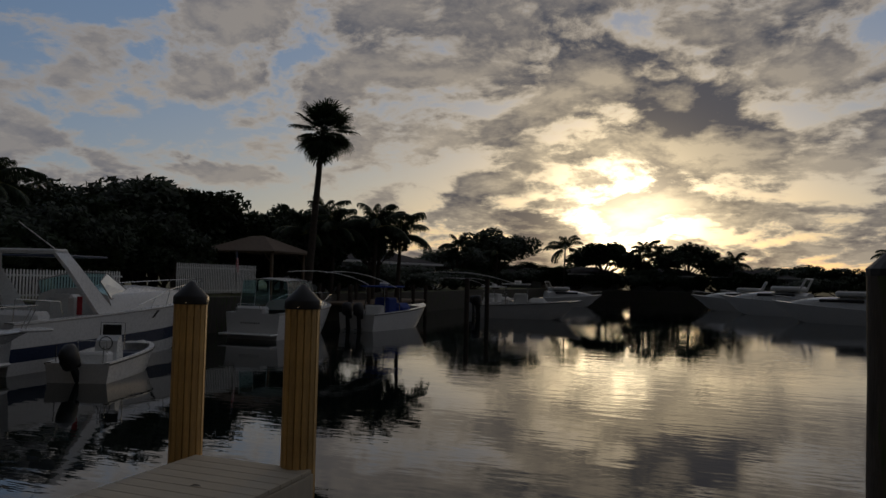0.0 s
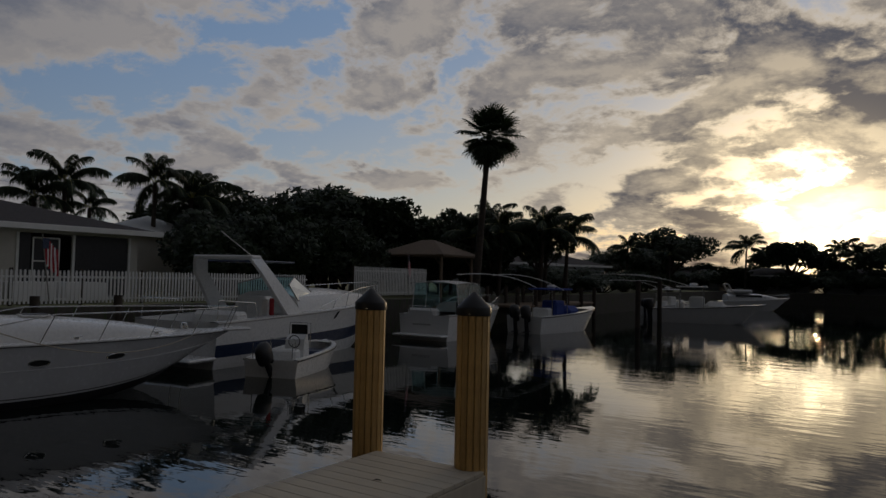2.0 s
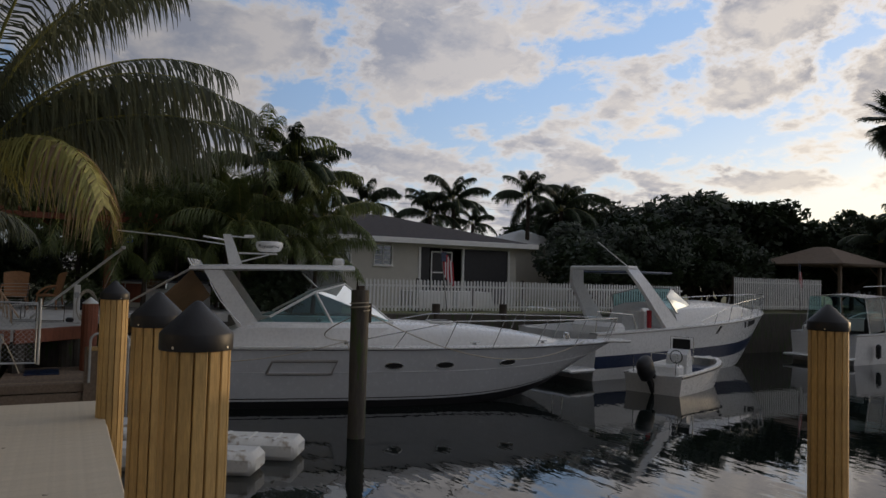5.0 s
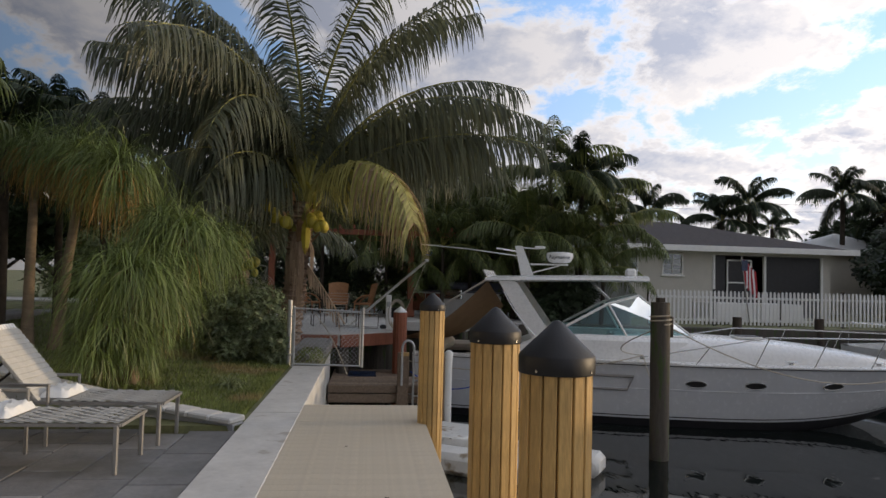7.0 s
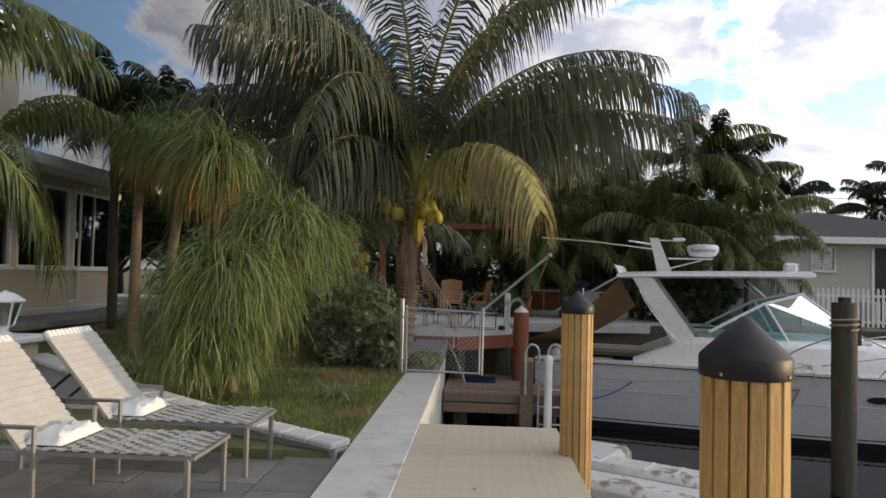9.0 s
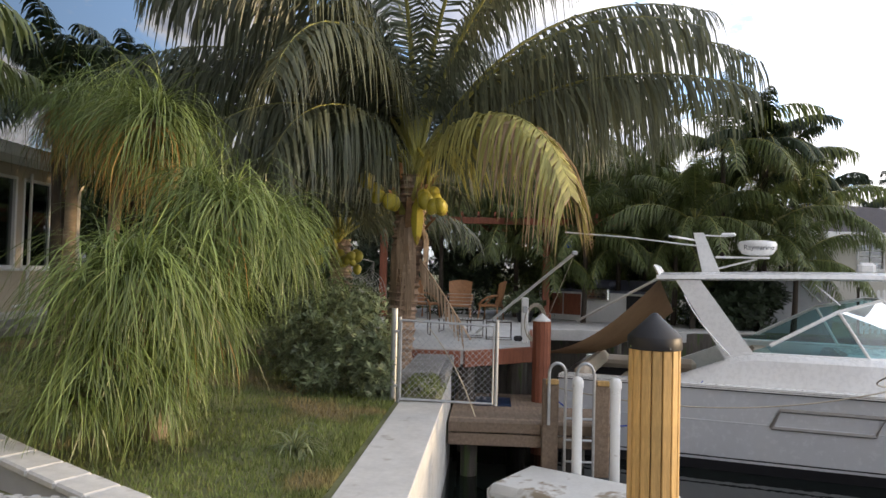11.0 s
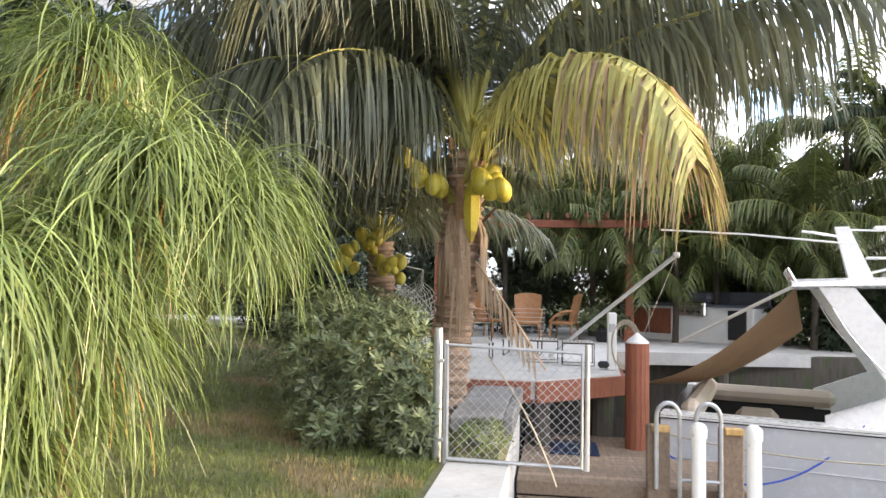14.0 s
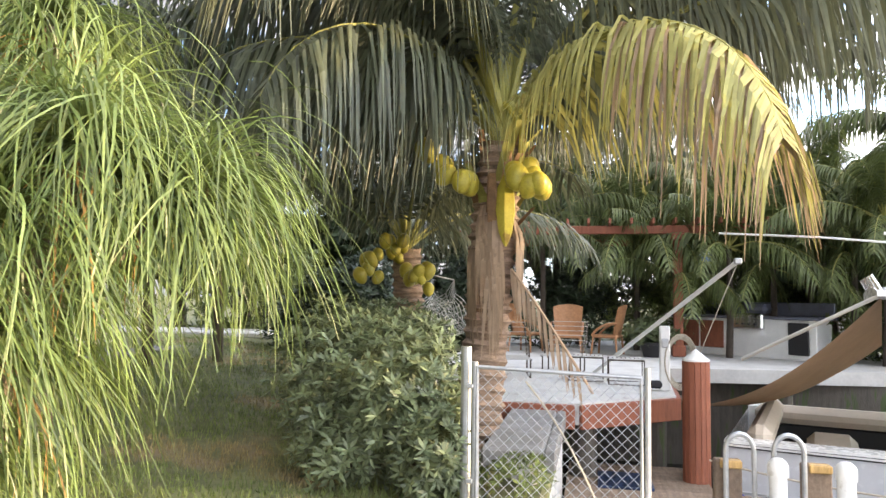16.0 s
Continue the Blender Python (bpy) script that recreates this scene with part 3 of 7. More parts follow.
def coconut_cluster(palm, at, n, seed, spread=0.26, size=0.105):
    r = random.Random(seed)
    prof = [(0.004, -1.15), (0.35, -1.05), (0.75, -0.7), (0.98, -0.1), (0.92, 0.45), (0.62, 0.88), (0.2, 1.08), (0.004, 1.1)]
    for i in range(n):
        s = size * r.uniform(0.85, 1.15)
        me = Geo().lathe([(a * s, b * s * 1.12) for a, b in prof], 12).mesh("coconut", "coconut", True)
        ob = part("coconut", me, None, palm)
        ob.matrix_local = pose(at[0] + r.uniform(-1, 1) * spread, at[1] + r.uniform(-1, 1) * spread, at[2] - r.uniform(0, 1.5) * spread,
                               r.uniform(-35, 35), r.uniform(-35, 35), r.uniform(0, 360))


def coconut_palm():
    p = thing("coconut_palm", pose(-15.15, -1.25, 0.0), "large coconut palm with arching fronds and yellow-green coconuts", "palm tree")
    part("trunk", ringed_trunk([(0.08, -0.1, -0.1), (0.0, 0.02, 1.1), (0.0, 0.08, 2.1), (0.02, 0.16, 3.0)], [0.26, 0.215, 0.225, 0.20]), "palmtrunk", p, "ringed grey-brown trunk", True)
    top = (0.05, 0.18, 2.95)
    r = random.Random(8)
    # old leaf bases and fibre round the heart
    for k in range(26):
        a, h = r.uniform(0, 360), r.uniform(2.0, 2.9)
        g = Geo()
        ln = r.uniform(0.4, 0.85)
        q = [Vector((0.12, 0, 0)), Vector((0.22, 0, ln * 0.45)), Vector((0.34 + 0.2 * r.random(), 0, ln))]
        g.strip(q, (0.085, 0.05, 0.03), Vector((0, 1, 0)))
        ob = part("leaf_base", g, "fibre" if k % 3 else "rachis", p)
        ob.matrix_local = pose(0.02, 0.08, h - 0.2, 0, 0, a)
    for k in range(22):           # hanging dry sheaths
        a = r.uniform(-70, 150)
        g = Geo()
        ln = r.uniform(0.5, 1.2)
        for _s in range(6):
            o = r.uniform(-0.05, 0.05)
            l2 = ln * r.uniform(0.5, 1.0)
            q = [Vector((0.21, o * 0.6, 0)), Vector((0.28, o, -l2 * 0.4)), Vector((0.27, o * 1.6, -l2 * 0.8)), Vector((0.24, o * 2.0, -l2))]
            g.strip(q, (0.014, 0.02, 0.012, 0.002), Vector((0.2 + o * 4, 0.98, 0)).normalized())
        part("dry_sheath", g, "frondtan", p).matrix_local = pose(0.02, 0.1, r.uniform(1.9, 2.4), 0, 0, a)
    # crown: azimuth, rise, droop, length
    spec = [(88, 56, 82, 5.6), (80, 40, 60, 5.0), (96, 68, 80, 5.6), (72, 66, 88, 4.9), (106, 46, 72, 4.8), (120, 60, 82, 4.8), (145, 50, 82, 4.6), (170, 66, 86, 4.6), (195, 50, 84, 4.4),
            (218, 68, 86, 4.6), (244, 72, 80, 4.8), (264, 76, 74, 5.4), (275, 62, 92, 4.6), (286, 30, 78, 3.4), (300, 46, 96, 3.6), (308, 78, 80, 5.4), (322, 72, 96, 5.2), (338, 70, 138, 4.4), (350, 84, 70, 5.4),
            (36, 84, 66, 5.6), (58, 80, 70, 5.4), (84, 82, 72, 5.4), (100, 84, 62, 5.0), (200, 82, 60, 4.8), (290, 84, 68, 5.4), (328, 56, 122, 3.4), (258, 46, 92, 3.8)]
    spec += [(100 + 15.5 * k, r.uniform(44, 82), r.uniform(66, 98), r.uniform(4.2, 5.4)) for k in range(16)]
    for i, (az, rise, droop, ln) in enumerate(spec):
        put_frond(p, (top[0], top[1], top[2] + rnd(-0.1, 0.25)), az, ("coco", i), "frond", length=ln, rise=rise, droop=droop, leaf=0.98, n=108, hang=1.2 if rise < 70 else 0.95, wide=0.019, seed=i + 1, gaps=0.12)
    put_frond(p, (top[0], top[1], top[2] - 0.05), 43, "old", "frondold", length=3.8, rise=54, droop=128, leaf=0.95, n=104, hang=1.1, wide=0.024, start=0.12, seed=77, bend=1.15)
    put_frond(p, (top[0], top[1], top[2] - 0.06), 43.6, "old2", "frondtan", length=3.78, rise=54, droop=129, leaf=1.0, n=54, hang=1.15, wide=0.022, start=0.5, seed=78, bend=1.15)
    coconut_cluster(p, (0.42, 0.46, 2.72), 8, 4, 0.17)
    coconut_cluster(p, (0.34, -0.2, 2.78), 4, 5, 0.16)
    coconut_cluster(p, (0.42, -0.5, 2.9), 1, 6, 0.08)
    coconut_cluster(p, (0.42, -0.2, 3.35), 1, 7, 0.05)
    g = Geo().tube([(0.1, 0.2, 3.4), (0.34, 0.40, 3.1), (0.36, 0.38, 2.6)], 0.03, 6)
    part("fruit_stalk", g, "coconut", p)
    part("flower_sheath", Geo().loft([[Vector((0.30 + w * math.cos(a), 0.24 + w * math.sin(a), z)) for a in (0, 1.05, 2.1, 3.14, 4.2, 5.2)] for w, z in ((0.02, 2.66), (0.085, 2.52), (0.10, 2.3), (0.07, 2.1), (0.03, 2.0), (0.01, 1.96))], True, True), "coconut", p, "yellow swollen leaf sheath", True)
    # dead frond hanging beside the trunk
    g = Geo()
    pts = bez((0.16, 0.28, 1.75), (0.5, 0.55, 1.45), (0.35, 1.05, 0.62), 14)
    for i in range(13):
        for sg in (-1, 1):
            d = Vector((r.uniform(0.1, 0.5) * sg, 0.1, -0.9)).normalized() * r.uniform(0.3, 0.5)
            g.strip([pts[i], pts[i] + d * 0.5, pts[i] + d], (0.012, 0.014, 0.003), Vector((0, 1, 0)))
    g.tube(pts, 0.014, 5)
    part("hanging_dead_frond", g, "frondtan", p, "dry brown frond hanging by the trunk")
    # second, shorter palm behind
    q = thing("coconut_palm", pose(-18.0, -2.85, -0.15), "short coconut palm hung with green coconuts", "palm tree")
    part("trunk", ringed_trunk([(0, 0, -0.1), (0.05, 0.1, 1.2), (0.1, 0.05, 2.3)], [0.28, 0.22, 0.2], 18), "palmtrunk", q, "", True)
    for i in range(15):
        put_frond(q, (0.1, 0.05, 2.3), i * 137.5, ("coco2", i % 5), "frond", length=3.4, rise=80 - (i % 5) * 10, droop=80, leaf=0.8, n=60, hang=0.9, seed=20 + i % 5)
    coconut_cluster(q, (0.62, 0.30, 2.05), 11, 15, 0.24, 0.09)
    coconut_cluster(q, (0.62, -0.28, 2.2), 9, 16, 0.22, 0.09)
    coconut_cluster(q, (0.45, 0.0, 2.45), 7, 18, 0.2, 0.085)


coconut_palm()


def tuft_geo(n, length, seed, up=0.95, width=0.0054, fall=1.3):
    """A mop of long narrow strap leaves that rise, arch over and hang, each with its own curl."""
    r = random.Random(seed)
    g = Geo()
    for i in range(n):
        a = r.uniform(0, 2 * math.pi)
        e = math.asin(r.uniform(-0.1, 1.0)) * up
        l = length * r.uniform(0.55, 1.2)
        d = Vector((math.cos(a) * math.cos(e), math.sin(a) * math.cos(e), math.sin(e)))
        p, v, pts = Vector((0, 0, 0)) + d * 0.04, d.copy(), []
        curl = Vector((r.gauss(0, 0.10), r.gauss(0, 0.10), 0))
        f = fall * r.uniform(0.7, 1.35)
        steps = 10
        for k in range(steps + 1):
            pts.append(p.copy())
            p = p + v * (l / steps)
            v = (v + curl + Vector((r.uniform(-0.13, 0.13), r.uniform(-0.13, 0.13), -0.32 * f * (0.55 + 0.9 * k / steps)))).normalized()
        side = Vector((-math.sin(a + r.uniform(-0.9, 0.9)), math.cos(a), r.uniform(-0.3, 0.3))).normalized()
        w = width * r.uniform(0.7, 1.3)
        g.strip(pts, [w * 0.8, w, w, w, w, w * 0.9, w * 0.85, w * 0.7, w * 0.55, w * 0.4, 0.0015], side)
    return g


def strap_palm(at, label, stems, tufts, seed, size=1.0):
    """Slim forking stems, each ending in a mop of strap leaves over a skirt of dead ones."""
    p = thing("ponytail_palm", pose(*at) @ Matrix.Scale(size, 4), label, "palm tree")
    for i, (x, y, z, ln, n, dead) in enumerate(tufts):
        ob = part("leaf_tuft", tuft_geo(n, ln, seed + i), "strap", p)
        ob.location = (x, y, z)
        if dead:
            ob = part("dead_leaf_skirt", tuft_geo(dead, ln * 0.85, seed + 50 + i, up=0.1, fall=2.2), "strapold", p, "orange-brown dead strap leaves")
            ob.location = (x, y, z - 0.1)
        k = min(range(len(stems)), key=lambda q: (stems[q][2] - x) ** 2 + (stems[q][3] - y) ** 2)
        bx, by, tx, ty, tz = stems[k]
        part("branch", Geo().tube(bez((tx, ty, tz), ((tx + x) / 2, (ty + y) / 2, (tz + z) / 2 - 0.1), (x, y, z), 5), [0.075, 0.07, 0.062, 0.056, 0.052, 0.058], 9), "smoothtrunk", p, "", True)
    for bx, by, tx, ty, tz in stems:
        part("stem", Geo().tube(bez((bx, by, -0.05), ((bx + tx) / 2 + 0.04, (by + ty) / 2, tz * 0.5), (tx, ty, tz), 8), [0.12, 0.10, 0.09, 0.085, 0.08, 0.078, 0.075, 0.072, 0.07], 10), "smoothtrunk", p, "slim grey-brown stem", True)


def ponytail():
    # the tall forked one by the house, and the low one whose leaves reach the lawn
    strap_palm((-13.8, -5.45, 0.2), "tall ponytail palm with bare stems and orange dead leaves",
               [(0.05, -0.1, -0.05, -0.15, 2.5), (0.0, 0.32, 0.45, 0.75, 2.3)],
               [(-0.1, -0.25, 3.45, 1.15, 420, 260), (0.15, 0.2, 3.2, 1.1, 380, 260), (0.55, 0.75, 3.25, 1.1, 400, 200), (1.1, 1.2, 3.0, 1.15, 400, 200), (1.8, 1.85, 2.85, 1.15, 430, 30), (1.2, 1.6, 2.6, 1.1, 340, 120)], 40, 1.03)
    strap_palm((-10.6, -2.92, 0.03), "low ponytail palm with green leaf mops down to the lawn",
               [(-0.3, 0.0, -0.05, 0.5, 1.6), (-0.25, 0.05, 0.2, 0.15, 0.75), (-0.35, -0.1, -0.3, -0.1, 0.9)],
               [(-0.1, 0.75, 2.2, 1.0, 620, 20), (-0.35, 0.35, 2.4, 0.95, 440, 0), (-0.35, 1.0, 1.9, 1.0, 520, 0), (0.15, 0.5, 1.8, 1.05, 520, 0), (-0.6, 1.05, 2.1, 1.0, 420, 0),
                (0.75, 0.3, 1.58, 1.15, 640, 0), (0.15, 0.42, 1.38, 1.1, 640, 20), (0.5, -0.1, 1.5, 1.1, 480, 0), (0.45, 0.25, 0.62, 0.75, 420, 0), (0.1, 0.1, 0.5, 0.7, 360, 0), (0.85, -0.15, 0.55, 0.7, 300, 0), (-0.3, 0.1, 1.55, 1.1, 340, 0), (0.3, 0.2, 0.95, 0.95, 380, 0), (0.85, 0.05, 0.95, 0.9, 300, 0), (-0.15, 0.25, 0.8, 0.8, 260, 0)], 140, 0.92)
    q = thing("ground_strap_plant", pose(-10.6, -1.55, 0.02), "small dark strap-leaved plant on the lawn", "plant")
    part("leaf_tuft", tuft_geo(120, 0.42, 200, width=0.006), "shrub", q)
    q = thing("ground_strap_plant", pose(-11.3, -4.3, 0.05), "dark green strap-leaved plant at the palm's foot", "plant")
    part("leaf_tuft", tuft_geo(160, 0.9, 210, width=0.008), "shrub", q)


ponytail()


def fan_leaf_geo(rad, seed, segs=30, span=300, fold=0.5):
    r = random.Random(seed)
    g = Geo()
    st = 1.05 * rad
    g.tube([(0, 0, 0), (st * 0.5, 0, st * 0.08), (st, 0, 0)], [0.02, 0.014, 0.01], 5)
    for k in range(segs):
        a = radians(-span / 2 + span * (k + 0.5) / segs)
        l = rad * (0.75 + 0.25 * math.cos(a * 0.6)) * r.uniform(0.9, 1.08)
        d = Vector((math.cos(a), math.sin(a), 0.12))
        c = Vector((st, 0, 0))
        q = [c, c + d * l * 0.55, c + d * l * 0.85 + Vector((0, 0, -fold * l * 0.12)), c + d * l + Vector((0, 0, -fold * l * 0.4))]
        side = Vector((-math.sin(a), math.cos(a), 0.25 * (-1) ** k))
        g.strip(q, (0.012, rad * 0.045, rad * 0.03, 0.002), side)
    return g


FAN = [fan_leaf_geo(1.0, s).mesh("fan_leaf", "darkleaf") for s in (1, 2, 3)]


def fan_palm(x, y, base, top, crown=1.0, lean=0.0, n=34, trunk=0.17, skirt=0.35, label="tall fan palm with a round crown and slender trunk"):
    h = top - base
    p = thing("fan_palm", pose(x, y, base), label, "palm tree")
    part("trunk", Geo().tube(bez((-lean, 0, -0.2), (-lean * 0.55, 0, h * 0.5), (0, 0, h), 10), [trunk * (1.35 - 0.6 * i / 10) for i in range(11)], 10), "bark", p, "", True)
    r = random.Random(int(x * 31 + y))
    for i in range(n):
        e = 85 - (85 + 70 * skirt / 0.35) * ((i + 0.5) / n) ** 0.85
        ob = part("fan_leaf", FAN[i % 3], None, p)
        ob.matrix_local = pose(0, 0, h, 0, 0, i * 137.5 + r.uniform(-15, 15)) @ pose(0, 0, 0, r.uniform(-25, 25), -e, 0) @ Matrix.Scale(crown * r.uniform(0.85, 1.1), 4)
    return p


def feather_palm(x, y, base, top, size=2.6, n=16, seed=1, mat="darkleaf", label="dark feather-leaved palm against the evening sky", lean=0.2, trunk=0.13):
    h = top - base
    p = thing("feather_palm", pose(x, y, base), label, "palm tree")
    part("trunk", Geo().tube(bez((-lean, 0, -0.2), (-lean * 0.4, 0.05, h * 0.5), (0, 0, h), 8), [trunk * (1.3 - 0.05 * i) for i in range(9)], 9), "bark", p, "", True)
    r = random.Random(seed)
    for i in range(n):
        kind = i % 5
        put_frond(p, (0, 0, h), i * 137.5 + r.uniform(-20, 20), ("feather", mat, kind), mat, size / 2.6 * r.uniform(0.85, 1.1), length=2.6, rise=78 - kind * 20, droop=85, leaf=0.58, n=42, hang=0.95, wide=0.022 if mat != "darkleaf" else 0.035, seed=300 + kind)
    return p


def leaf_cloud(n, size, blobs, seed, fill=0.55):
    """Small leaf sprays scattered over the skins of overlapping lumps."""
    r = random.Random(seed)
    g = Geo()
    for i in range(n):
        c, rad = blobs[r.randrange(len(blobs))]
        d = Vector((r.gauss(0, 1), r.gauss(0, 1), r.gauss(0, 1))).normalized()
        q = Vector(c) + Vector((d.x * rad[0], d.y * rad[1], d.z * rad[2])) * r.uniform(fill, 1.06)
        u = Vector((r.gauss(0, 1), r.gauss(0, 1), r.gauss(0, 0.6))).normalized()
        w = u.orthogonal().normalized()
        s = size * r.uniform(0.5, 1.3)
        g.add([q - u * s, q - w * s * 0.45, q + u * s, q + w * s * 0.45 + Vector((0, 0, -0.2 * s))], [(0, 1, 2, 3)])
    return g


def crown_blobs(w, h, seed, n=16):
    r = random.Random(seed)
    out = []
    for i in range(n):
        a, k = r.uniform(0, 2 * math.pi), math.sqrt(r.random())
        z = h * (0.55 + 0.38 * r.random() * (1.1 - 0.6 * k))
        out.append(((math.cos(a) * k * w * 0.40, math.sin(a) * k * w * 0.40, z), (w * r.uniform(0.13, 0.24), w * r.uniform(0.13, 0.24), h * r.uniform(0.09, 0.17))))
    return out


TREE = {}


def broad_tree(x, y, base, h, w, kind=0, rot=0, leaf=0.28, label="broad dark leafy tree in silhouette"):
    """A branching tree; the crown is one of a few shared shapes."""
    key = (kind, leaf)
    if key not in TREE:
        blobs = crown_blobs(1.0 * 8, 8.0, 50 + kind)
        g = Geo()
        g.tube(bez((0, 0, -0.2), (0.15, 0.1, 1.5), (0.05, 0, 3.2), 5), [0.32, 0.27, 0.24, 0.22, 0.2, 0.18], 9)
        for c, rad in blobs[:11]:
            g.tube(bez((0.05, 0, 2.2 + 0.08 * len(g.v) % 1), (c[0] * 0.4, c[1] * 0.4, c[2] * 0.6), c, 5), [0.13, 0.11, 0.09, 0.07, 0.05, 0.02], 6)
        TREE[key] = (g.mesh("trunk", "bark", True), leaf_cloud(5200, leaf, blobs, 60 + kind).mesh("crown", "darkleaf"))
    t = thing("tree", pose(x, y, base, 0, 0, rot) @ Matrix.Diagonal((w / 8, w / 8, h / 8, 1)), label, "tree")
    part("trunk", TREE[key][0], None, t)
    part("crown", TREE[key][1], None, t)
    return t


# palms and trees round our garden
for _i, (_x, _y, _t) in enumerate(((-16.3, -7.4, 4.4), (-15.4, -6.9, 4.1), (-17.6, -6.8, 4.6), (-18.6, -6.2, 4.2))):
    feather_palm(_x, _y, 0.3, _t, 2.1, 18, 20 + _i, "darkleaf", "dark-leaved slender palm beside the house", 0.2, 0.07)
feather_palm(-10.3, -7.3, 0.2, 3.5, 3.3, 16, 5, "areca", "feather palm with drooping yellow-green fronds", 0.1, 0.1)
feather_palm(-12.6, -7.4, 0.2, 3.3, 2.2, 12, 6, "areca", "feather palm with drooping green fronds", 0.1, 0.1)
# clump beyond the neighbour's patio
for _i, (_x, _y, _t, _s) in enumerate(((-23.6, 6.1, 5.0, 2.6), (-24.4, 7.4, 4.2, 2.4), (-22.9, 5.2, 3.0, 2.4), (-23.2, 6.9, 2.6, 2.3), (-24.8, 4.4, 3.4, 2.6), (-25.3, 2.8, 3.2, 2.6), (-25.6, 0.8, 3.0, 2.6), (-22.7, 7.6, 2.0, 2.0), (-25.2, -1.4, 3.0, 2.6), (-24.6, 3.6, 2.2, 2.4), (-24.9, 1.6, 2.0, 2.4), (-26.3, 5.2, 4.0, 2.8), (-26.6, 3.4, 4.2, 2.8), (-26.4, 1.4, 4.0, 2.8), (-24.0, 5.0, 2.4, 2.2), (-23.5, 8.2, 3.2, 2.4), (-24.0, 2.6, 2.6, 2.2), (-26.8, -0.6, 4.1, 2.8))):
    feather_palm(_x, _y, 0.3, _t, _s, 16, 30 + _i, "areca", "clumping feather palm behind the patio", 0.15, 0.06)


def paddle_palm(x, y, base, top):
    p = thing("bird_of_paradise", pose(x, y, base), "giant bird of paradise with torn paddle leaves", "plant")
    r = random.Random(5)
    for i in range(11):
        a = radians(-70 + 14 * i)
        d = Vector((0.25 * math.cos(i), math.sin(a), math.cos(a) * 0.9 + 0.2)).normalized()
        b = Vector((0, 0, top - base))
        tip = b + d * 0.8
        part("stem", Geo().tube([(0, 0, 0.0), b * 0.7, b, tip], [0.07, 0.06, 0.035, 0.02], 6), "smoothtrunk", p)
        g = Geo()
        end = tip + d * 0.9 + Vector((0, 0, -0.15))
        s = d.cross(Vector((1, 0, 0.2))).normalized()
        q = [tip.lerp(end, t) for t in (0, 0.2, 0.5, 0.8, 1)]
        g.strip(q, (0.05, 0.17, 0.2, 0.14, 0.02), s)
        part("paddle_leaf", g, "darkleaf", p)


paddle_palm(-25.2, 5.0, 0.3, 1.6)
feather_palm(-23.4, 7.1, 0.3, 5.1, 1.9, 16, 55, "darkleaf", "dark palm with arching fronds beyond the patio", 0.2, 0.08)
feather_palm(-24.2, 7.9, 0.3, 4.5, 1.8, 14, 56, "darkleaf", "dark palm with arching fronds beyond the patio", 0.2, 0.08)


def shrub(name, x, y, base, blobs, n, seed, leaf, label, mat="shrub"):
    t = thing(name, pose(x, y, base), label, "shrub")
    r = random.Random(seed)
    st, g = Geo(), Geo()
    for c, rad in blobs:
        st.tube(bez((c[0] * 0.3, c[1] * 0.3, -0.1), (c[0] * 0.8, c[1] * 0.8, c[2] * 0.4), c, 4), [0.025, 0.02, 0.016, 0.012, 0.006], 5)
    for i in range(n):
        c, rad = blobs[r.randrange(len(blobs))]
        d = Vector((r.gauss(0, 1), r.gauss(0, 1), r.gauss(0.25, 1))).normalized()
        q = Vector(c) + Vector((d.x * rad[0], d.y * rad[1], d.z * rad[2])) * r.uniform(0.6, 1.05)
        if q.z < 0.02:
            continue
        ax = (d + Vector((0, 0, 0.8))).normalized()
        o = ax.orthogonal().normalized()
        k = 7
        for j in range(k):
            u = (Matrix.Rotation(2 * math.pi * j / k + r.random(), 3, ax) @ o + ax * r.uniform(0.1, 0.8)).normalized()
            w = u.cross(ax).normalized()
            s = leaf * r.uniform(0.7, 1.2)
            g.add([q, q + u * s * 0.5 + w * s * 0.13, q + u * s, q + u * s * 0.5 - w * s * 0.13], [(0, 1, 2, 3)])
    part("branching", st, "bark", t)
    part("foliage", g, mat, t)


shrub("oleander_shrub", -14.1, -2.2, 0.02, [((0.6, 0.6, 0.75), (0.55, 0.5, 0.6)), ((0.3, -0.05, 0.85), (0.65, 0.55, 0.58)), ((-0.6, 0.1, 0.85), (0.8, 0.7, 0.55)), ((-1.5, -0.3, 0.8), (0.9, 0.8, 0.55)),
                                             ((0.8, 0.85, 0.35), (0.35, 0.3, 0.45)), ((-2.6, -0.6, 0.75), (0.9, 0.8, 0.6)), ((0.55, 0.15, 0.3), (0.55, 0.45, 0.4)), ((-0.9, -0.4, 0.4), (1.0, 0.5, 0.5)), ((-3.6, -1.0, 0.8), (1.0, 0.8, 0.6)), ((-2.2, -0.9, 0.35), (1.2, 0.5, 0.45))], 4600, 9, 0.095, "dense grey-green shrub with narrow leaves by the fence")
# ground cover
def grass():
    r = random.Random(12)
    g = Geo()
    for i in range(90000):
        x, y = -8.45 - 13.0 * r.random() ** 1.4, -1.05 - 7.0 * r.random() ** 1.5
        if y < -1.1 - (-x - 8.4) * 2.2 and x > -10.4:
            continue
        z = land(x, y)
        a, h = r.uniform(0, math.pi), r.uniform(0.025, 0.08)
        d = Vector((math.cos(a), math.sin(a), 0)) * 0.006
        p = Vector((x, y, z - 0.005))
        tip = p + Vector((r.uniform(-0.03, 0.03), r.uniform(-0.03, 0.03), h))
        g.add([p - d, p + d, tip], [(0, 1, 2)])
    solo("lawn_grass", g, "blade", "short patchy green lawn grass", "grass", kind="stuff")


grass()

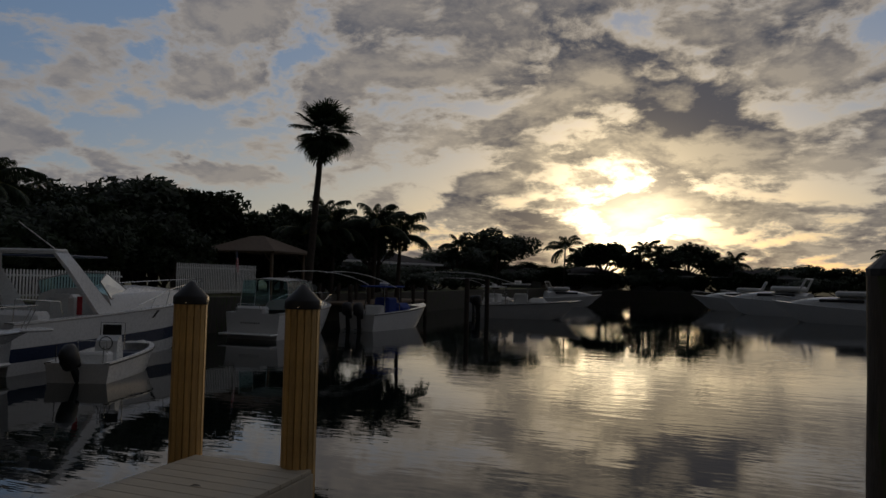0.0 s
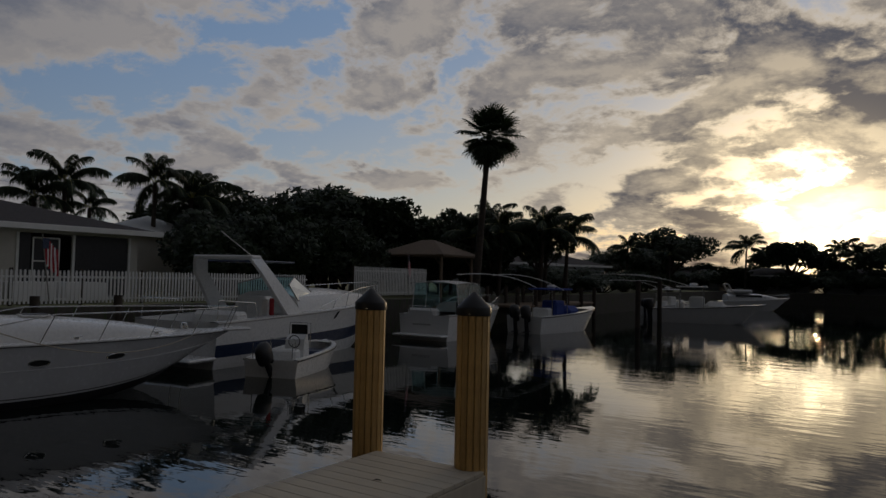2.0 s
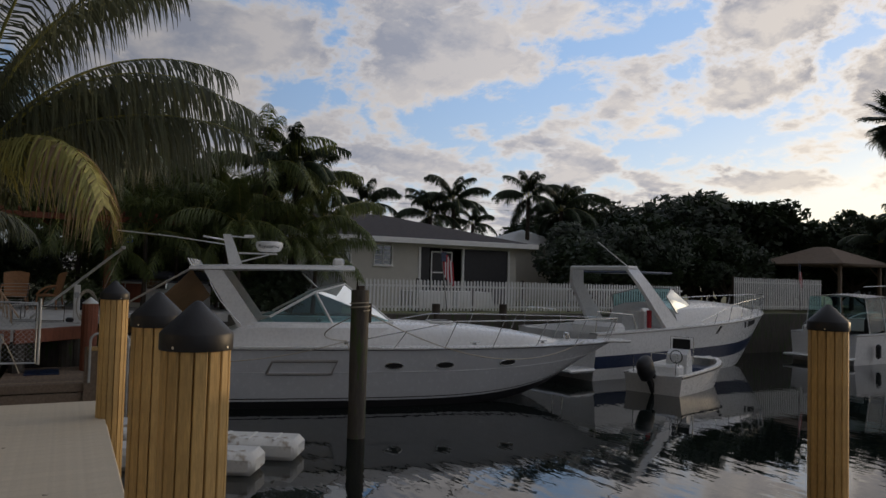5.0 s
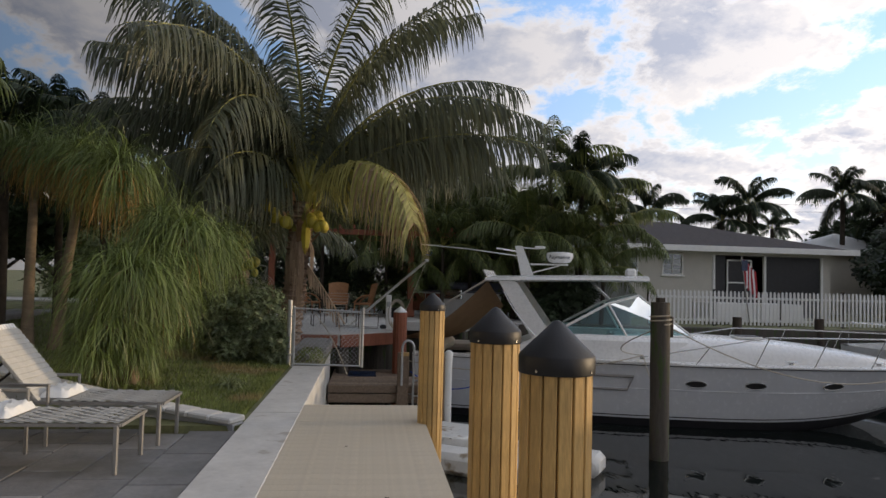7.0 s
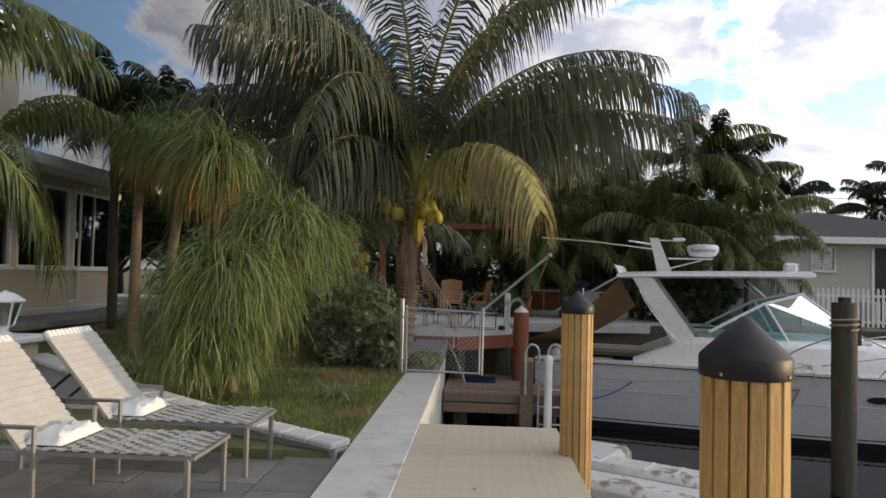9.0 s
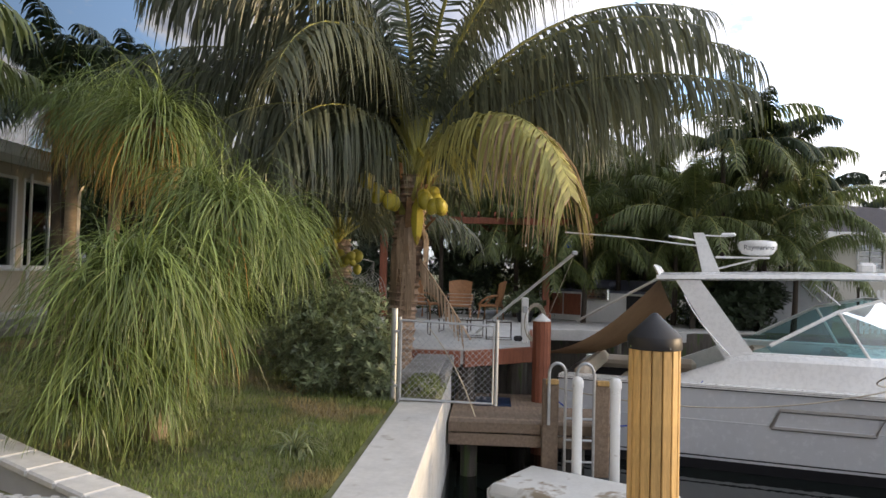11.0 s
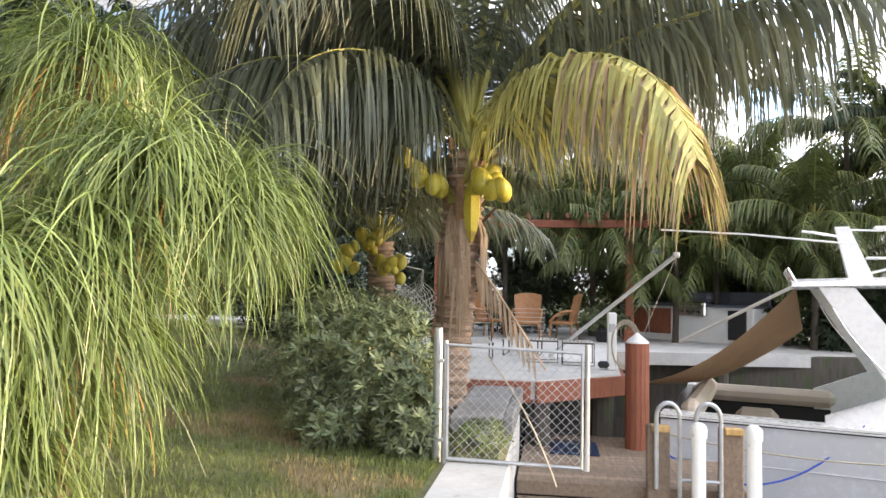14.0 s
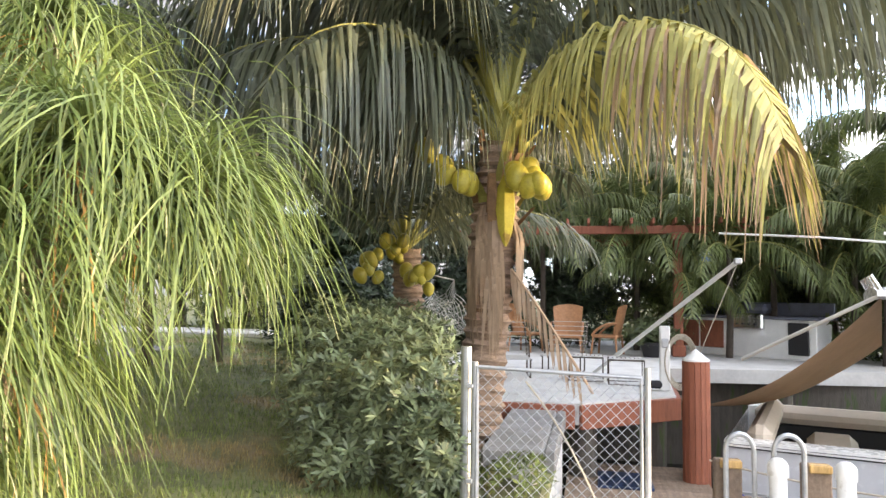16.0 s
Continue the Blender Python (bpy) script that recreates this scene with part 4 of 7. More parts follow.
# dense green behind the neighbour's patio
for _i, (_x, _y, _h, _w) in enumerate(((-31, 7.0, 6.4, 6), (-30.5, 3.0, 7.2, 6.5), (-31.5, -1.5, 7.4, 7), (-31, -6.0, 7.0, 7), (-29, -11, 5.6, 7), (-33, -16, 6.5, 8), (-27, -17, 5.5, 7), (-22, -21, 6, 8))):
    broad_tree(_x, _y, -0.8, _h, _w, _i % 4, _i * 83, 0.28, "leafy tree closing the garden")
# the neighbours' gardens along the bank
for _i, (_x, _y, _h, _s) in enumerate(((-42, 17, 6.0, 2.6), (-40.5, 20.8, 5.4, 2.6), (-40, 22.2, 6.4, 2.8), (-38, 26.6, 6.8, 2.6), (-44, 26, 5.4, 2.0), (-37, 28.5, 6.0, 2.8), (-39, 31, 6.2, 2.8))):
    feather_palm(_x, _y, 0.2, _h, _s, 18, 60 + _i)
for _i, (_x, _y, _h, _w) in enumerate(((-36.5, 31, 6.4, 7), (-38, 35, 7.2, 8), (-33.5, 37, 7.9, 8.5), (-31, 40, 7.4, 7.5), (-35, 43, 7.8, 8), (-30.5, 30, 5.6, 6), (-29, 33, 5.0, 5.5), (-32, 26.5, 5.2, 6), (-28.5, 44, 6.6, 6), (-40, 40, 7.4, 8), (-27, 28, 3.2, 4), (-26.5, 31.5, 3.0, 4), (-26, 41.5, 4.2, 4.5), (-24.5, 44.5, 5.4, 5), (-22, 47, 5.8, 5), (-25.5, 25, 2.8, 3.6), (-44, 33, 6.5, 8), (-29, 24.5, 3.6, 4))):
    broad_tree(_x, _y, 0.0, _h, _w, _i % 4, _i * 67)
for _i, (_x, _y, _h, _s) in enumerate(((-23.2, 43.5, 4.6, 2.8), (-21.0, 45.5, 4.9, 2.9), (-20.0, 47.5, 4.4, 2.7), (-22.3, 49, 5.0, 2.6), (-24.6, 42.0, 4.2, 2.6), (-25.5, 46, 5.4, 2.8))):
    feather_palm(_x, _y, 0.2, _h, _s, 18, 90 + _i)
fan_palm(-20.4, 36.6, 0.2, 9.9, 1.0, 0.75, 48, 0.19, 0.46)
for _i in range(22):
    _y = 23.5 + _i * 1.15
    broad_tree(-27.5 - 2.0 * (_i % 3) - 0.06 * _i, _y, -1.2, 4.6 + 0.5 * (_i % 4), 5.0, _i % 4, _i * 41, 0.28, "dense dark garden shrubbery behind the fence")
for _i in range(9):
    broad_tree(-46.0 + (_i % 2) * 2, 6 + _i * 4.2, -1.0, 4.6, 7.0, _i % 4, _i * 77, 0.28, "leafy tree behind the neighbour's house")
# far bank
for _i in range(16):
    broad_tree(-34 + _i * 4.1, 114.5 + (_i % 3), -1.2, 4.0 + 0.4 * (_i % 4), 7.0, _i % 4, _i * 63, 0.28, "distant waterside shrubbery in silhouette")
for _i in range(9):
    broad_tree(22.2, 50 + _i * 7.0, -1.2, 3.8, 6.0, _i % 4, _i * 29, 0.28, "waterside shrubbery on the opposite bank")
for _i in range(7):
    broad_tree(-25.2, 47 + _i * 7.0, -1.2, 3.9, 6.0, _i % 4, _i * 37, 0.28, "waterside shrubbery along the bank")
for _i, (_x, _y, _h, _w) in enumerate(((-24.4, 90, 8.2, 10.5), (-27.5, 82, 5.5, 8), (-31, 88, 5, 9), (-14, 118, 8.4, 11), (-20.5, 124, 4.6, 9), (-7, 122, 5.4, 8), (-1, 118, 8.0, 9.5), (4.5, 120, 5.6, 8), (10, 124, 4.5, 9), (15, 126, 5, 10), (21, 118, 4.5, 9), (26, 112, 5, 9), (-27, 122, 4.8, 9), (-33, 118, 5.4, 9), (24, 96, 4.2, 8), (23.5, 84, 4.4, 8), (24, 72, 5, 8), (25, 60, 5, 8), (26, 48, 5, 8), (32, 104, 6, 10))):
    broad_tree(_x, _y, 0.0, _h, _w, _i % 4, _i * 51, 0.28, "distant leafy tree in silhouette")
for _i, (_x, _y, _h, _s) in enumerate(((-19.5, 112.8, 6.6, 3.6), (-7.6, 117, 6.2, 3.4), (-5.6, 117, 5.6, 3.2), (-26.5, 80, 5.2, 2.4), (-22.8, 84, 4.6, 2.4), (5.6, 117, 4.8, 3), (22, 86, 5.2, 3), (23, 100, 5.4, 3))):
    feather_palm(_x, _y, 0.1, _h, _s, 18, 120 + _i, "darkleaf", "distant feather palm in silhouette")
feather_palm(12.6, 45, 0.2, 7.2, 2.3, 16, 140, "darkleaf", "tall royal palm with a drooping crown", 0.1, 0.16)


# ---------------------------------------------------------------- boats
class Hull:
    """Lines of a planing boat: y forward from the transom, z from the waterline."""

    def __init__(self, length, beam, aft, bow, rake=1.0, flare=0.45, full=0.5):
        self.l, self.b, self.aft, self.bow, self.rake, self.flare, self.full = length, beam, aft, bow, rake, flare, full

    def half(self, s):
        k = max(0.0, (s - self.full) / (1 - self.full))
        return self.b / 2 * (0.93 + 0.07 * min(1, s / 0.4)) * max(0.0, 1 - k ** 2.3) ** 0.8

    def sheer(self, s):
        return self.aft + (self.bow - self.aft) * s ** 1.4

    def chine(self, s):
        return -0.08 + (self.sheer(1) * 0.55) * max(0.0, (s - 0.55) / 0.45) ** 2.5

    def at(self, s, u, side=1, off=0.0):
        f = 0.10 + self.flare * s ** 2.5
        h = self.half(s) * ((1 - f) + f * u ** 0.8) + off
        z = self.chine(s) + (self.sheer(s) - self.chine(s)) * u
        y = s * self.l - self.rake * (1 - u) * s ** 4
        return Vector((side * h, y, z))

    def keel(self, s):
        return Vector((0, s * self.l - self.rake * 1.15 * s ** 4, -0.5 + (self.chine(1) + 0.42) * max(0.0, (s - 0.5) / 0.5) ** 2.5))

    def band(self, u0, u1, off=0.0, n=22, s0=0.0, s1=1.0, k=4):
        g = Geo()
        for side in (-1, 1):
            rings = [[self.at(s0 + (s1 - s0) * i / n, u0 + (u1 - u0) * j / k, side, off) for j in range(k + 1)] for i in range(n + 1)]
            g.loft(rings if side > 0 else [r[::-1] for r in rings], False)
        return g

    def shell(self, n=22):
        g = self.band(0, 1, 0, n, k=6)
        for side in (-1, 1):
            rings = [[self.keel(i / n), self.at(i / n, 0, side)] for i in range(n + 1)]
            g.loft(rings if side > 0 else [r[::-1] for r in rings], False)
        ring = [self.at(0, j / 6, -1) for j in range(6, -1, -1)] + [self.keel(0)] + [self.at(0, j / 6, 1) for j in range(7)]
        g.add(ring, [tuple(range(len(ring)))])
        return g

    def deck(self, s0, s1, inset=0.0, camber=0.06, drop=0.0, n=16):
        g = Geo()
        rings = []
        for i in range(n + 1):
            s = s0 + (s1 - s0) * i / n
            p = self.at(s, 1)
            w = max(0.0, p.x - inset)
            rings.append([Vector((w * t, p.y, p.z - drop + camber * (1 - t * t))) for t in (-1, -0.6, -0.2, 0.2, 0.6, 1)])
        return g.loft(rings, False)

    def coaming(self, s0, s1, width, inner_drop, n=12):
        """Side decks and the inside wall of an open cockpit."""
        g = Geo()
        for side in (-1, 1):
            rings = []
            for i in range(n + 1):
                p = self.at(s0 + (s1 - s0) * i / n, 1, side)
                q = Vector((p.x - side * width, p.y, p.z + 0.03))
                rings.append([p, p + Vector((0, 0, 0.03)), q, q - Vector((0, 0, inner_drop))])
            g.loft(rings if side > 0 else [r[::-1] for r in rings], False)
        return g

    def rail(self, u, off, r, s0=0.0, s1=1.0, n=26):
        g = Geo()
        g.tube([self.at(s0 + (s1 - s0) * i / n, u, -1, off) for i in range(n + 1)], r, 6)
        g.tube([self.at(s0 + (s1 - s0) * i / n, u, 1, off) for i in range(n + 1)], r, 6)
        return g

    def trunk(self, s0, s1, share, height, nose=0.35, n=14):
        """A rounded cabin top on the foredeck."""
        rings = []
        for i in range(n + 1):
            t = i / n
            s = s0 + (s1 - s0) * t
            p = self.at(s, 1)
            w = self.half(s) * share * (1 if t < 0.85 else math.sqrt(max(0.02, 1 - ((t - 0.85) / 0.15) ** 2)))
            h = height * (1 - t ** 3) + 0.03
            rings.append([Vector((w * a, p.y, p.z + h * b)) for a, b in ((-1, -0.1), (-0.97, 0.35), (-0.86, 0.75), (-0.55, 0.96), (0, 1.05), (0.55, 0.96), (0.86, 0.75), (0.97, 0.35), (1, -0.1))])
        g = Geo().loft(rings, False)
        g.add(rings[0], [tuple(range(9))])
        return g


def bow_rail(h, s0, s1, height, lean, n, parent):
    g, hs = Geo(), []
    top = {}
    for side in (-1, 1):
        pts = []
        for i in range(n + 1):
            s = s0 + (s1 - s0) * i / n
            p = h.at(s, 1, side) + Vector((-side * 0.08, 0.0, height * min(1, 0.25 + 2.2 * i / n)))
            pts.append(p + Vector((0, lean, 0)))
        top[side] = pts
    part("rail", Geo().tube(top[-1] + top[1][::-1], 0.014, 7), "steel", parent, "polished steel bow rail", True)
    for side in (-1, 1):
        for i in range(1, n + 1):
            s = s0 + (s1 - s0) * i / n
            foot = h.at(s, 1, side) + Vector((-side * 0.08, 0, 0.0))
            part("stanchion", Geo().tube([foot, top[side][i]], 0.011, 6), "steel", parent)


def outboard(x, y, z, parent_m, tilt=0.0, s=1.0, label="black outboard motor hung on a transom"):
    m = thing("outboard_motor", parent_m @ pose(x, y, z, tilt, 0, 0) @ Matrix.Scale(s, 4), label, "outboard motor")
    g = Geo()
    rings = []
    for zz, w, d in ((0.05, 0.13, 0.18), (0.12, 0.19, 0.27), (0.35, 0.20, 0.30), (0.52, 0.18, 0.27), (0.60, 0.12, 0.18), (0.62, 0.04, 0.06)):
        rings.append([Vector((w * math.cos(a), -0.12 + d * math.sin(a), zz)) for a in [2 * math.pi * k / 14 for k in range(14)]])
    part("cowling", g.loft(rings, True, True), "black", m, "", True)
    part("leg", Geo().box((0, -0.12, -0.3), (0.11, 0.20, 0.75), bev=0.03), "black", m)
    part("cavitation_plate", Geo().box((0, -0.18, -0.55), (0.22, 0.36, 0.025), bev=0.01), "black", m)
    part("gearcase", Geo().tube([(0, 0.05, -0.78), (0, -0.02, -0.78), (0, -0.25, -0.78), (0, -0.33, -0.78)], [0.01, 0.055, 0.05, 0.02], 10), "black", m, "", True)
    pr = part("propeller", Geo().tube([(0, -0.33, -0.78), (0, -0.42, -0.78)], 0.035, 8), "black", m)
    for k in range(3):
        a = 2 * math.pi * k / 3
        g = Geo().strip([Vector((0.03 * math.cos(a), -0.37, -0.78 + 0.03 * math.sin(a))), Vector((0.1 * math.cos(a), -0.39, -0.78 + 0.1 * math.sin(a))), Vector((0.16 * math.cos(a + 0.3), -0.37, -0.78 + 0.16 * math.sin(a + 0.3)))], (0.03, 0.06, 0.02), Vector((-math.sin(a), 0.5, math.cos(a))))
        part("blade", g, "black", pr)
    part("bracket", Geo().box((0, 0.03, 0.0), (0.2, 0.12, 0.24), bev=0.02), "black", m)
    return m


def portholes(h, places, u, parent, rx=0.17, rz=0.06):
    for s in places:
        for side in (-1, 1):
            c = h.at(s, u, side, 0.012)
            t = (h.at(s + 0.01, u, side) - h.at(s - 0.01, u, side)).normalized()
            upv = (h.at(s, u + 0.05, side) - h.at(s, u - 0.05, side)).normalized()
            ring = [c + t * (rx * math.cos(a)) + upv * (rz * math.sin(a)) for a in [2 * math.pi * k / 18 for k in range(18)]]
            part("porthole", Geo().tube(ring + ring[:1], 0.014, 6), "steel", parent)
            part("porthole_glass", Geo().add(ring, [tuple(range(18))]), "dark", parent, "dark oval porthole glass")


def text_on(body, size, m, mat, name, parent):
    cu = bpy.data.curves.new(name, "FONT")
    cu.body, cu.size, cu.align_x, cu.extrude = body, size, "CENTER", 0.002
    ob0 = bpy.data.objects.new(name, cu)
    me = bpy.data.meshes.new_from_object(ob0)
    bpy.data.objects.remove(ob0)
    me.materials.clear()
    me.materials.append(M[mat])
    ob = part(name, me, None, parent)
    ob.matrix_local = m
    return ob


def big_cruiser():
    m = pose(-18.5, 1.73, WATER, 0, 0, -16)
    b = thing("express_cruiser", m, "white express cruiser with hardtop, radar and steel bow rail", "boat")
    h = Hull(12.2, 3.7, 1.32, 1.38, 1.35, 0.5, 0.42)
    part("hull", h.shell(), "hullgrey", b, "pale grey hull with dark boot stripe", True)
    part("boot_stripe", h.band(0.0, 0.17, 0.006, s1=0.97), "blackhull", b)
    part("pin_stripe", h.band(0.20, 0.215, 0.006, s1=0.97, k=1), "blackhull", b)
    part("hull_knuckle", h.rail(0.62, 0.006, 0.008, 0, 0.99), "hullgrey", b)
    part("rub_rail", h.rail(0.985, 0.01, 0.022), "black", b)
    part("gunwale", h.band(0.985, 1.0, 0.05, k=1), "gelcoat", b)
    part("foredeck", h.deck(0.46, 1.0, 0, 0.05), "gelcoat", b, "", True)
    part("cockpit_sole", h.deck(0.01, 0.47, 0.3, 0.0, 0.75), "vinyl", b)
    part("side_deck", h.coaming(0.0, 0.47, 0.32, 0.75), "gelcoat", b)
    part("cabin_top", h.trunk(0.36, 0.88, 0.76, 0.50), "gelcoat", b, "", True)
    part("bow_pulpit", Geo().box((0, 12.25, 1.40), (0.62, 0.75, 0.07), bev=0.03), "gelcoat", b)
    portholes(h, (0.50, 0.60, 0.735), 0.72, b, 0.21, 0.075)
    for side in (-1, 1):         # air intake grille
        c = [h.at(s, u, side, 0.012) for s, u in ((0.27, 0.60), (0.385, 0.60), (0.395, 0.80), (0.28, 0.80))]
        part("engine_vent", Geo().tube(c + c[:1], 0.03, 6), "aluminium", b)
        part("vent_panel", Geo().add([p + Vector((-side * 0.006, 0, 0)) for p in c], [(0, 1, 2, 3)]), "hullgrey", b)
    # engine house sides: raised coaming that carries the windscreen
    for side in (-1, 1):
        rings = []
        for i in range(15):
            y = 1.9 + i * (6.0 - 1.9) / 14
            w = 1.45 - 0.35 * max(0, (y - 4.4) / 1.6) ** 1.5
            z = 1.42 + 0.42 * min(1, (y - 1.9) / 1.0)
            rings.append([Vector((side * (w + 0.16), y, 1.34)), Vector((side * (w + 0.1), y, z - 0.08)), Vector((side * w, y, z)), Vector((side * (w - 0.12), y, z)), Vector((side * (w - 0.14), y, 1.0))])
        part("coaming", Geo().loft(rings if side > 0 else [r[::-1] for r in rings], False), "gelcoat", b, "", True)
    # windscreen
    base = [(-1.4, 2.9, 1.84), (-1.32, 4.7, 1.84), (-0.8, 6.15, 1.86), (0.8, 6.15, 1.86), (1.32, 4.7, 1.84), (1.4, 2.9, 1.84)]
    top = [(-1.33, 3.3, 1.98), (-1.12, 4.3, 2.55), (-0.62, 5.0, 2.74), (0.62, 5.0, 2.74), (1.12, 4.3, 2.55), (1.33, 3.3, 1.98)]
    ws = part("windscreen", Geo().tube(top, 0.032, 7), "gelcoat", b, "white-framed wraparound windscreen", True)
    part("lower_frame", Geo().tube(base, 0.03, 7), "gelcoat", ws)
    for i in range(1, 5):
        part("mullion", Geo().tube([base[i], top[i]], 0.026, 7), "gelcoat", ws)
    for i in range(5):
        part("windscreen_pane", Geo().add([base[i], base[i + 1], top[i + 1], top[i]], [(0, 1, 2, 3)]), "boatpane", ws)
    part("centre_bar", Geo().tube([(0, 6.15, 1.87), (0, 5.0, 2.75)], 0.022, 6), "gelcoat", ws)
    # hardtop, legs, mast
    rings = []
    for i in range(13):
        t = i / 12
        y = 1.55 + t * 3.65
        w = 1.35 * (1 - 0.28 * t ** 2)
        z = 3.02 + 0.13 * t - 0.05 * t * t
        rings.append([Vector((w * a, y, z + c)) for a, c in ((-1, -0.02), (-0.97, 0.045), (-0.5, 0.09), (0, 0.10), (0.5, 0.09), (0.97, 0.045), (1, -0.02), (0.9, -0.05), (0, -0.04), (-0.9, -0.05))])
    part("hardtop", Geo().loft(rings, True, True), "gelcoat", b, "white fibreglass hardtop", True)
    for side in (-1, 1):
        g = Geo()
        r0 = [Vector((side * 1.43, y, 1.72)) for y in (2.65, 3.15)] + [Vector((side * 1.36, y, 1.72)) for y in (3.15, 2.65)]
        r1 = [Vector((side * 1.3, y, 3.0)) for y in (1.85, 2.25)] + [Vector((side * 1.22, y, 3.0)) for y in (2.25, 1.85)]
        part("arch_leg", g.loft([r0, r1], True, True), "gelcoat", b)
        part("grab_rail", Geo().tube(bez((side * 1.45, 2.72, 1.8), (side * 1.5, 2.2, 2.3), (side * 1.38, 2.0, 2.75), 8), 0.013, 6), "steel", b)
        part("top_strut", Geo().tube([(side * 0.95, 4.35, 2.65), (side * 0.9, 4.0, 2.98)], 0.016, 6), "steel", b)
    for k in range(5):
        part("rod_holder", Geo().tube([(1.2 - 0.5 * k, 1.62, 3.02), (1.2 - 0.5 * k, 1.5, 3.24)], 0.026, 8), "steel", b)
    ms = part("mast", Geo().loft([[Vector((x, y, 3.05)) for x, y in ((-0.12, 2.3), (0.12, 2.3), (0.12, 2.62), (-0.12, 2.62))], [Vector((x, y, 3.86)) for x, y in ((-0.07, 2.12), (0.07, 2.12), (0.07, 2.3), (-0.07, 2.3))]], True, True), "gelcoat", b)
    part("cross_arm", Geo().tube([(0, 2.2, 3.72), (0.35, 1.85, 3.76), (0.35, 1.7, 3.78)], 0.02, 6), "gelcoat", ms)
    part("masthead_light", Geo().box((0, 2.72, 3.83), (0.08, 0.26, 0.07), bev=0.03), "gelcoat", ms)
    part("light_arm", Geo().tube([(0, 2.25, 3.82), (0, 2.7, 3.8)], 0.014, 6), "gelcoat", ms)
    part("radar_bracket", Geo().box((0, 2.95, 3.42), (0.22, 0.9, 0.035), bev=0.01), "gelcoat", ms)
    part("radar_bracket", Geo().tube([(0, 2.5, 3.2), (0, 3.2, 3.4)], 0.018, 6), "gelcoat", ms)
    rd = Geo().lathe([(0.18, 0), (0.26, 0.03), (0.315, 0.12), (0.325, 0.2), (0.30, 0.245), (0.2, 0.265), (0.01, 0.27)], 28, (0, 3.2, 3.46))
    rad = part("radome", rd, "gelcoat", b, "white domed radar", True)
    text_on("Raymarine", 0.115, pose(0.325, 3.2, 3.555, 90, 0, 90), "black", "radar_lettering", rad)
    sp = part("searchlight", Geo().box((0.25, 4.85, 3.26), (0.2, 0.26, 0.2), bev=0.05), "gelcoat", b)
    part("lens", Geo().tube([(0.25, 4.98, 3.28), (0.25, 5.0, 3.28)], 0.07, 12), "steel", sp)
    part("searchlight_foot", Geo().tube([(0.25, 4.85, 3.08), (0.25, 4.85, 3.2)], 0.05, 8), "gelcoat", sp)
    part("whip_aerial", Geo().tube([(0.5, 2.2, 3.6), (0.35, 1.0, 3.75), (0.2, -0.2, 3.85)], 0.014, 5), "whitepaint", b)
    # foredeck fittings
    hp = part("deck_hatch", Geo().box((0.25, 7.4, 1.86), (0.6, 0.6, 0.06), pose(0, 0, 0), 0.02), "pvc", b)
    part("hatch_lens", Geo().box((0.25, 7.4, 1.895), (0.48, 0.48, 0.012), bev=0.004), "black", hp)
    for x, y in ((1.62, 5.0), (0.9, 9.9), (1.5, 8.0)):
        c = part("cleat", Geo().tube([(x, y - 0.12, 1.46), (x, y + 0.12, 1.46)], 0.014, 6), "steel", b)
        part("cleat_foot", Geo().box((x, y, 1.43), (0.03, 0.1, 0.06), bev=0.008), "steel", c)
    part("anchor_windlass", Geo().lathe([(0.1, 0), (0.1, 0.08), (0.05, 0.1), (0.09, 0.15), (0.02, 0.17)], 14, (0, 10.9, 1.44)), "steel", b, "", True)
    bow_rail(h, 0.40, 0.985, 0.62, 0.28, 6, b)
    # cockpit furniture
    part("bolster", Geo().box((0, 0.35, 1.35), (2.9, 0.28, 0.30), bev=0.1), "vinyl", b, "cream padded stern bolster")
    part("side_bolster", Geo().box((-1.28, 1.15, 1.28), (0.26, 2.1, 0.26), bev=0.09), "vinyl", b, "cream padded cockpit bolster")
    part("locker_front", Geo().box((-1.36, 1.15, 0.95), (0.10, 2.0, 0.36), bev=0.02), "dark", b)
    part("rear_seat", Geo().box((0.3, 1.1, 0.95), (1.9, 0.6, 0.45), bev=0.1), "vinyl", b)
    part("helm_seat", Geo().box((0.7, 3.2, 1.45), (0.9, 0.45, 0.9), bev=0.12), "vinyl", b)
    part("dash", Geo().box((0.5, 4.7, 1.75), (1.3, 0.7, 0.28), bev=0.1), "gelcoat", b)
    part("swim_platform", Geo().box((0, -0.15, 0.28), (3.1, 0.4, 0.1), bev=0.04), "gelcoat", b)
    # canvas between the hardtop and the dock
    t = thing("sun_awning", pose(0, 0, 0), "tan canvas awning sagging from the boat's hardtop", "awning")
    a0, a1 = m @ Vector((-1.25, 1.75, 2.35)), m @ Vector((1.25, 1.6, 3.0))
    b0, b1 = m @ Vector((-1.1, -0.1, 1.42)), m @ Vector((1.3, -0.5, 1.64))
    rows = []
    for i in range(19):
        f = i / 18
        row = []
        for j in range(13):
            e = j / 12
            a, b = a0.lerp(a1, e), b0.lerp(b1, e)
            p = a.lerp(b, f)
            p.z = b.z + (a.z - b.z) * (1 - f) ** 1.75 - 0.06 * math.sin(math.pi * e) * math.sin(math.pi * f) + 0.012 * math.sin(e * 21 + f * 5) * math.sin(math.pi * f)
            row.append(p)
        rows.append(row)
    under = [[p - Vector((0, 0, 0.008)) for p in r] for r in rows]
    part("canvas", Geo().loft(rows, False).loft([r[::-1] for r in under], False), "tarp", t, "", True)
    part("boom", Geo().tube([a1 + Vector((0.05, 0, 0.03)), (-18.2, 1.72, 0.72)], 0.024, 8), "whitepaint", t)
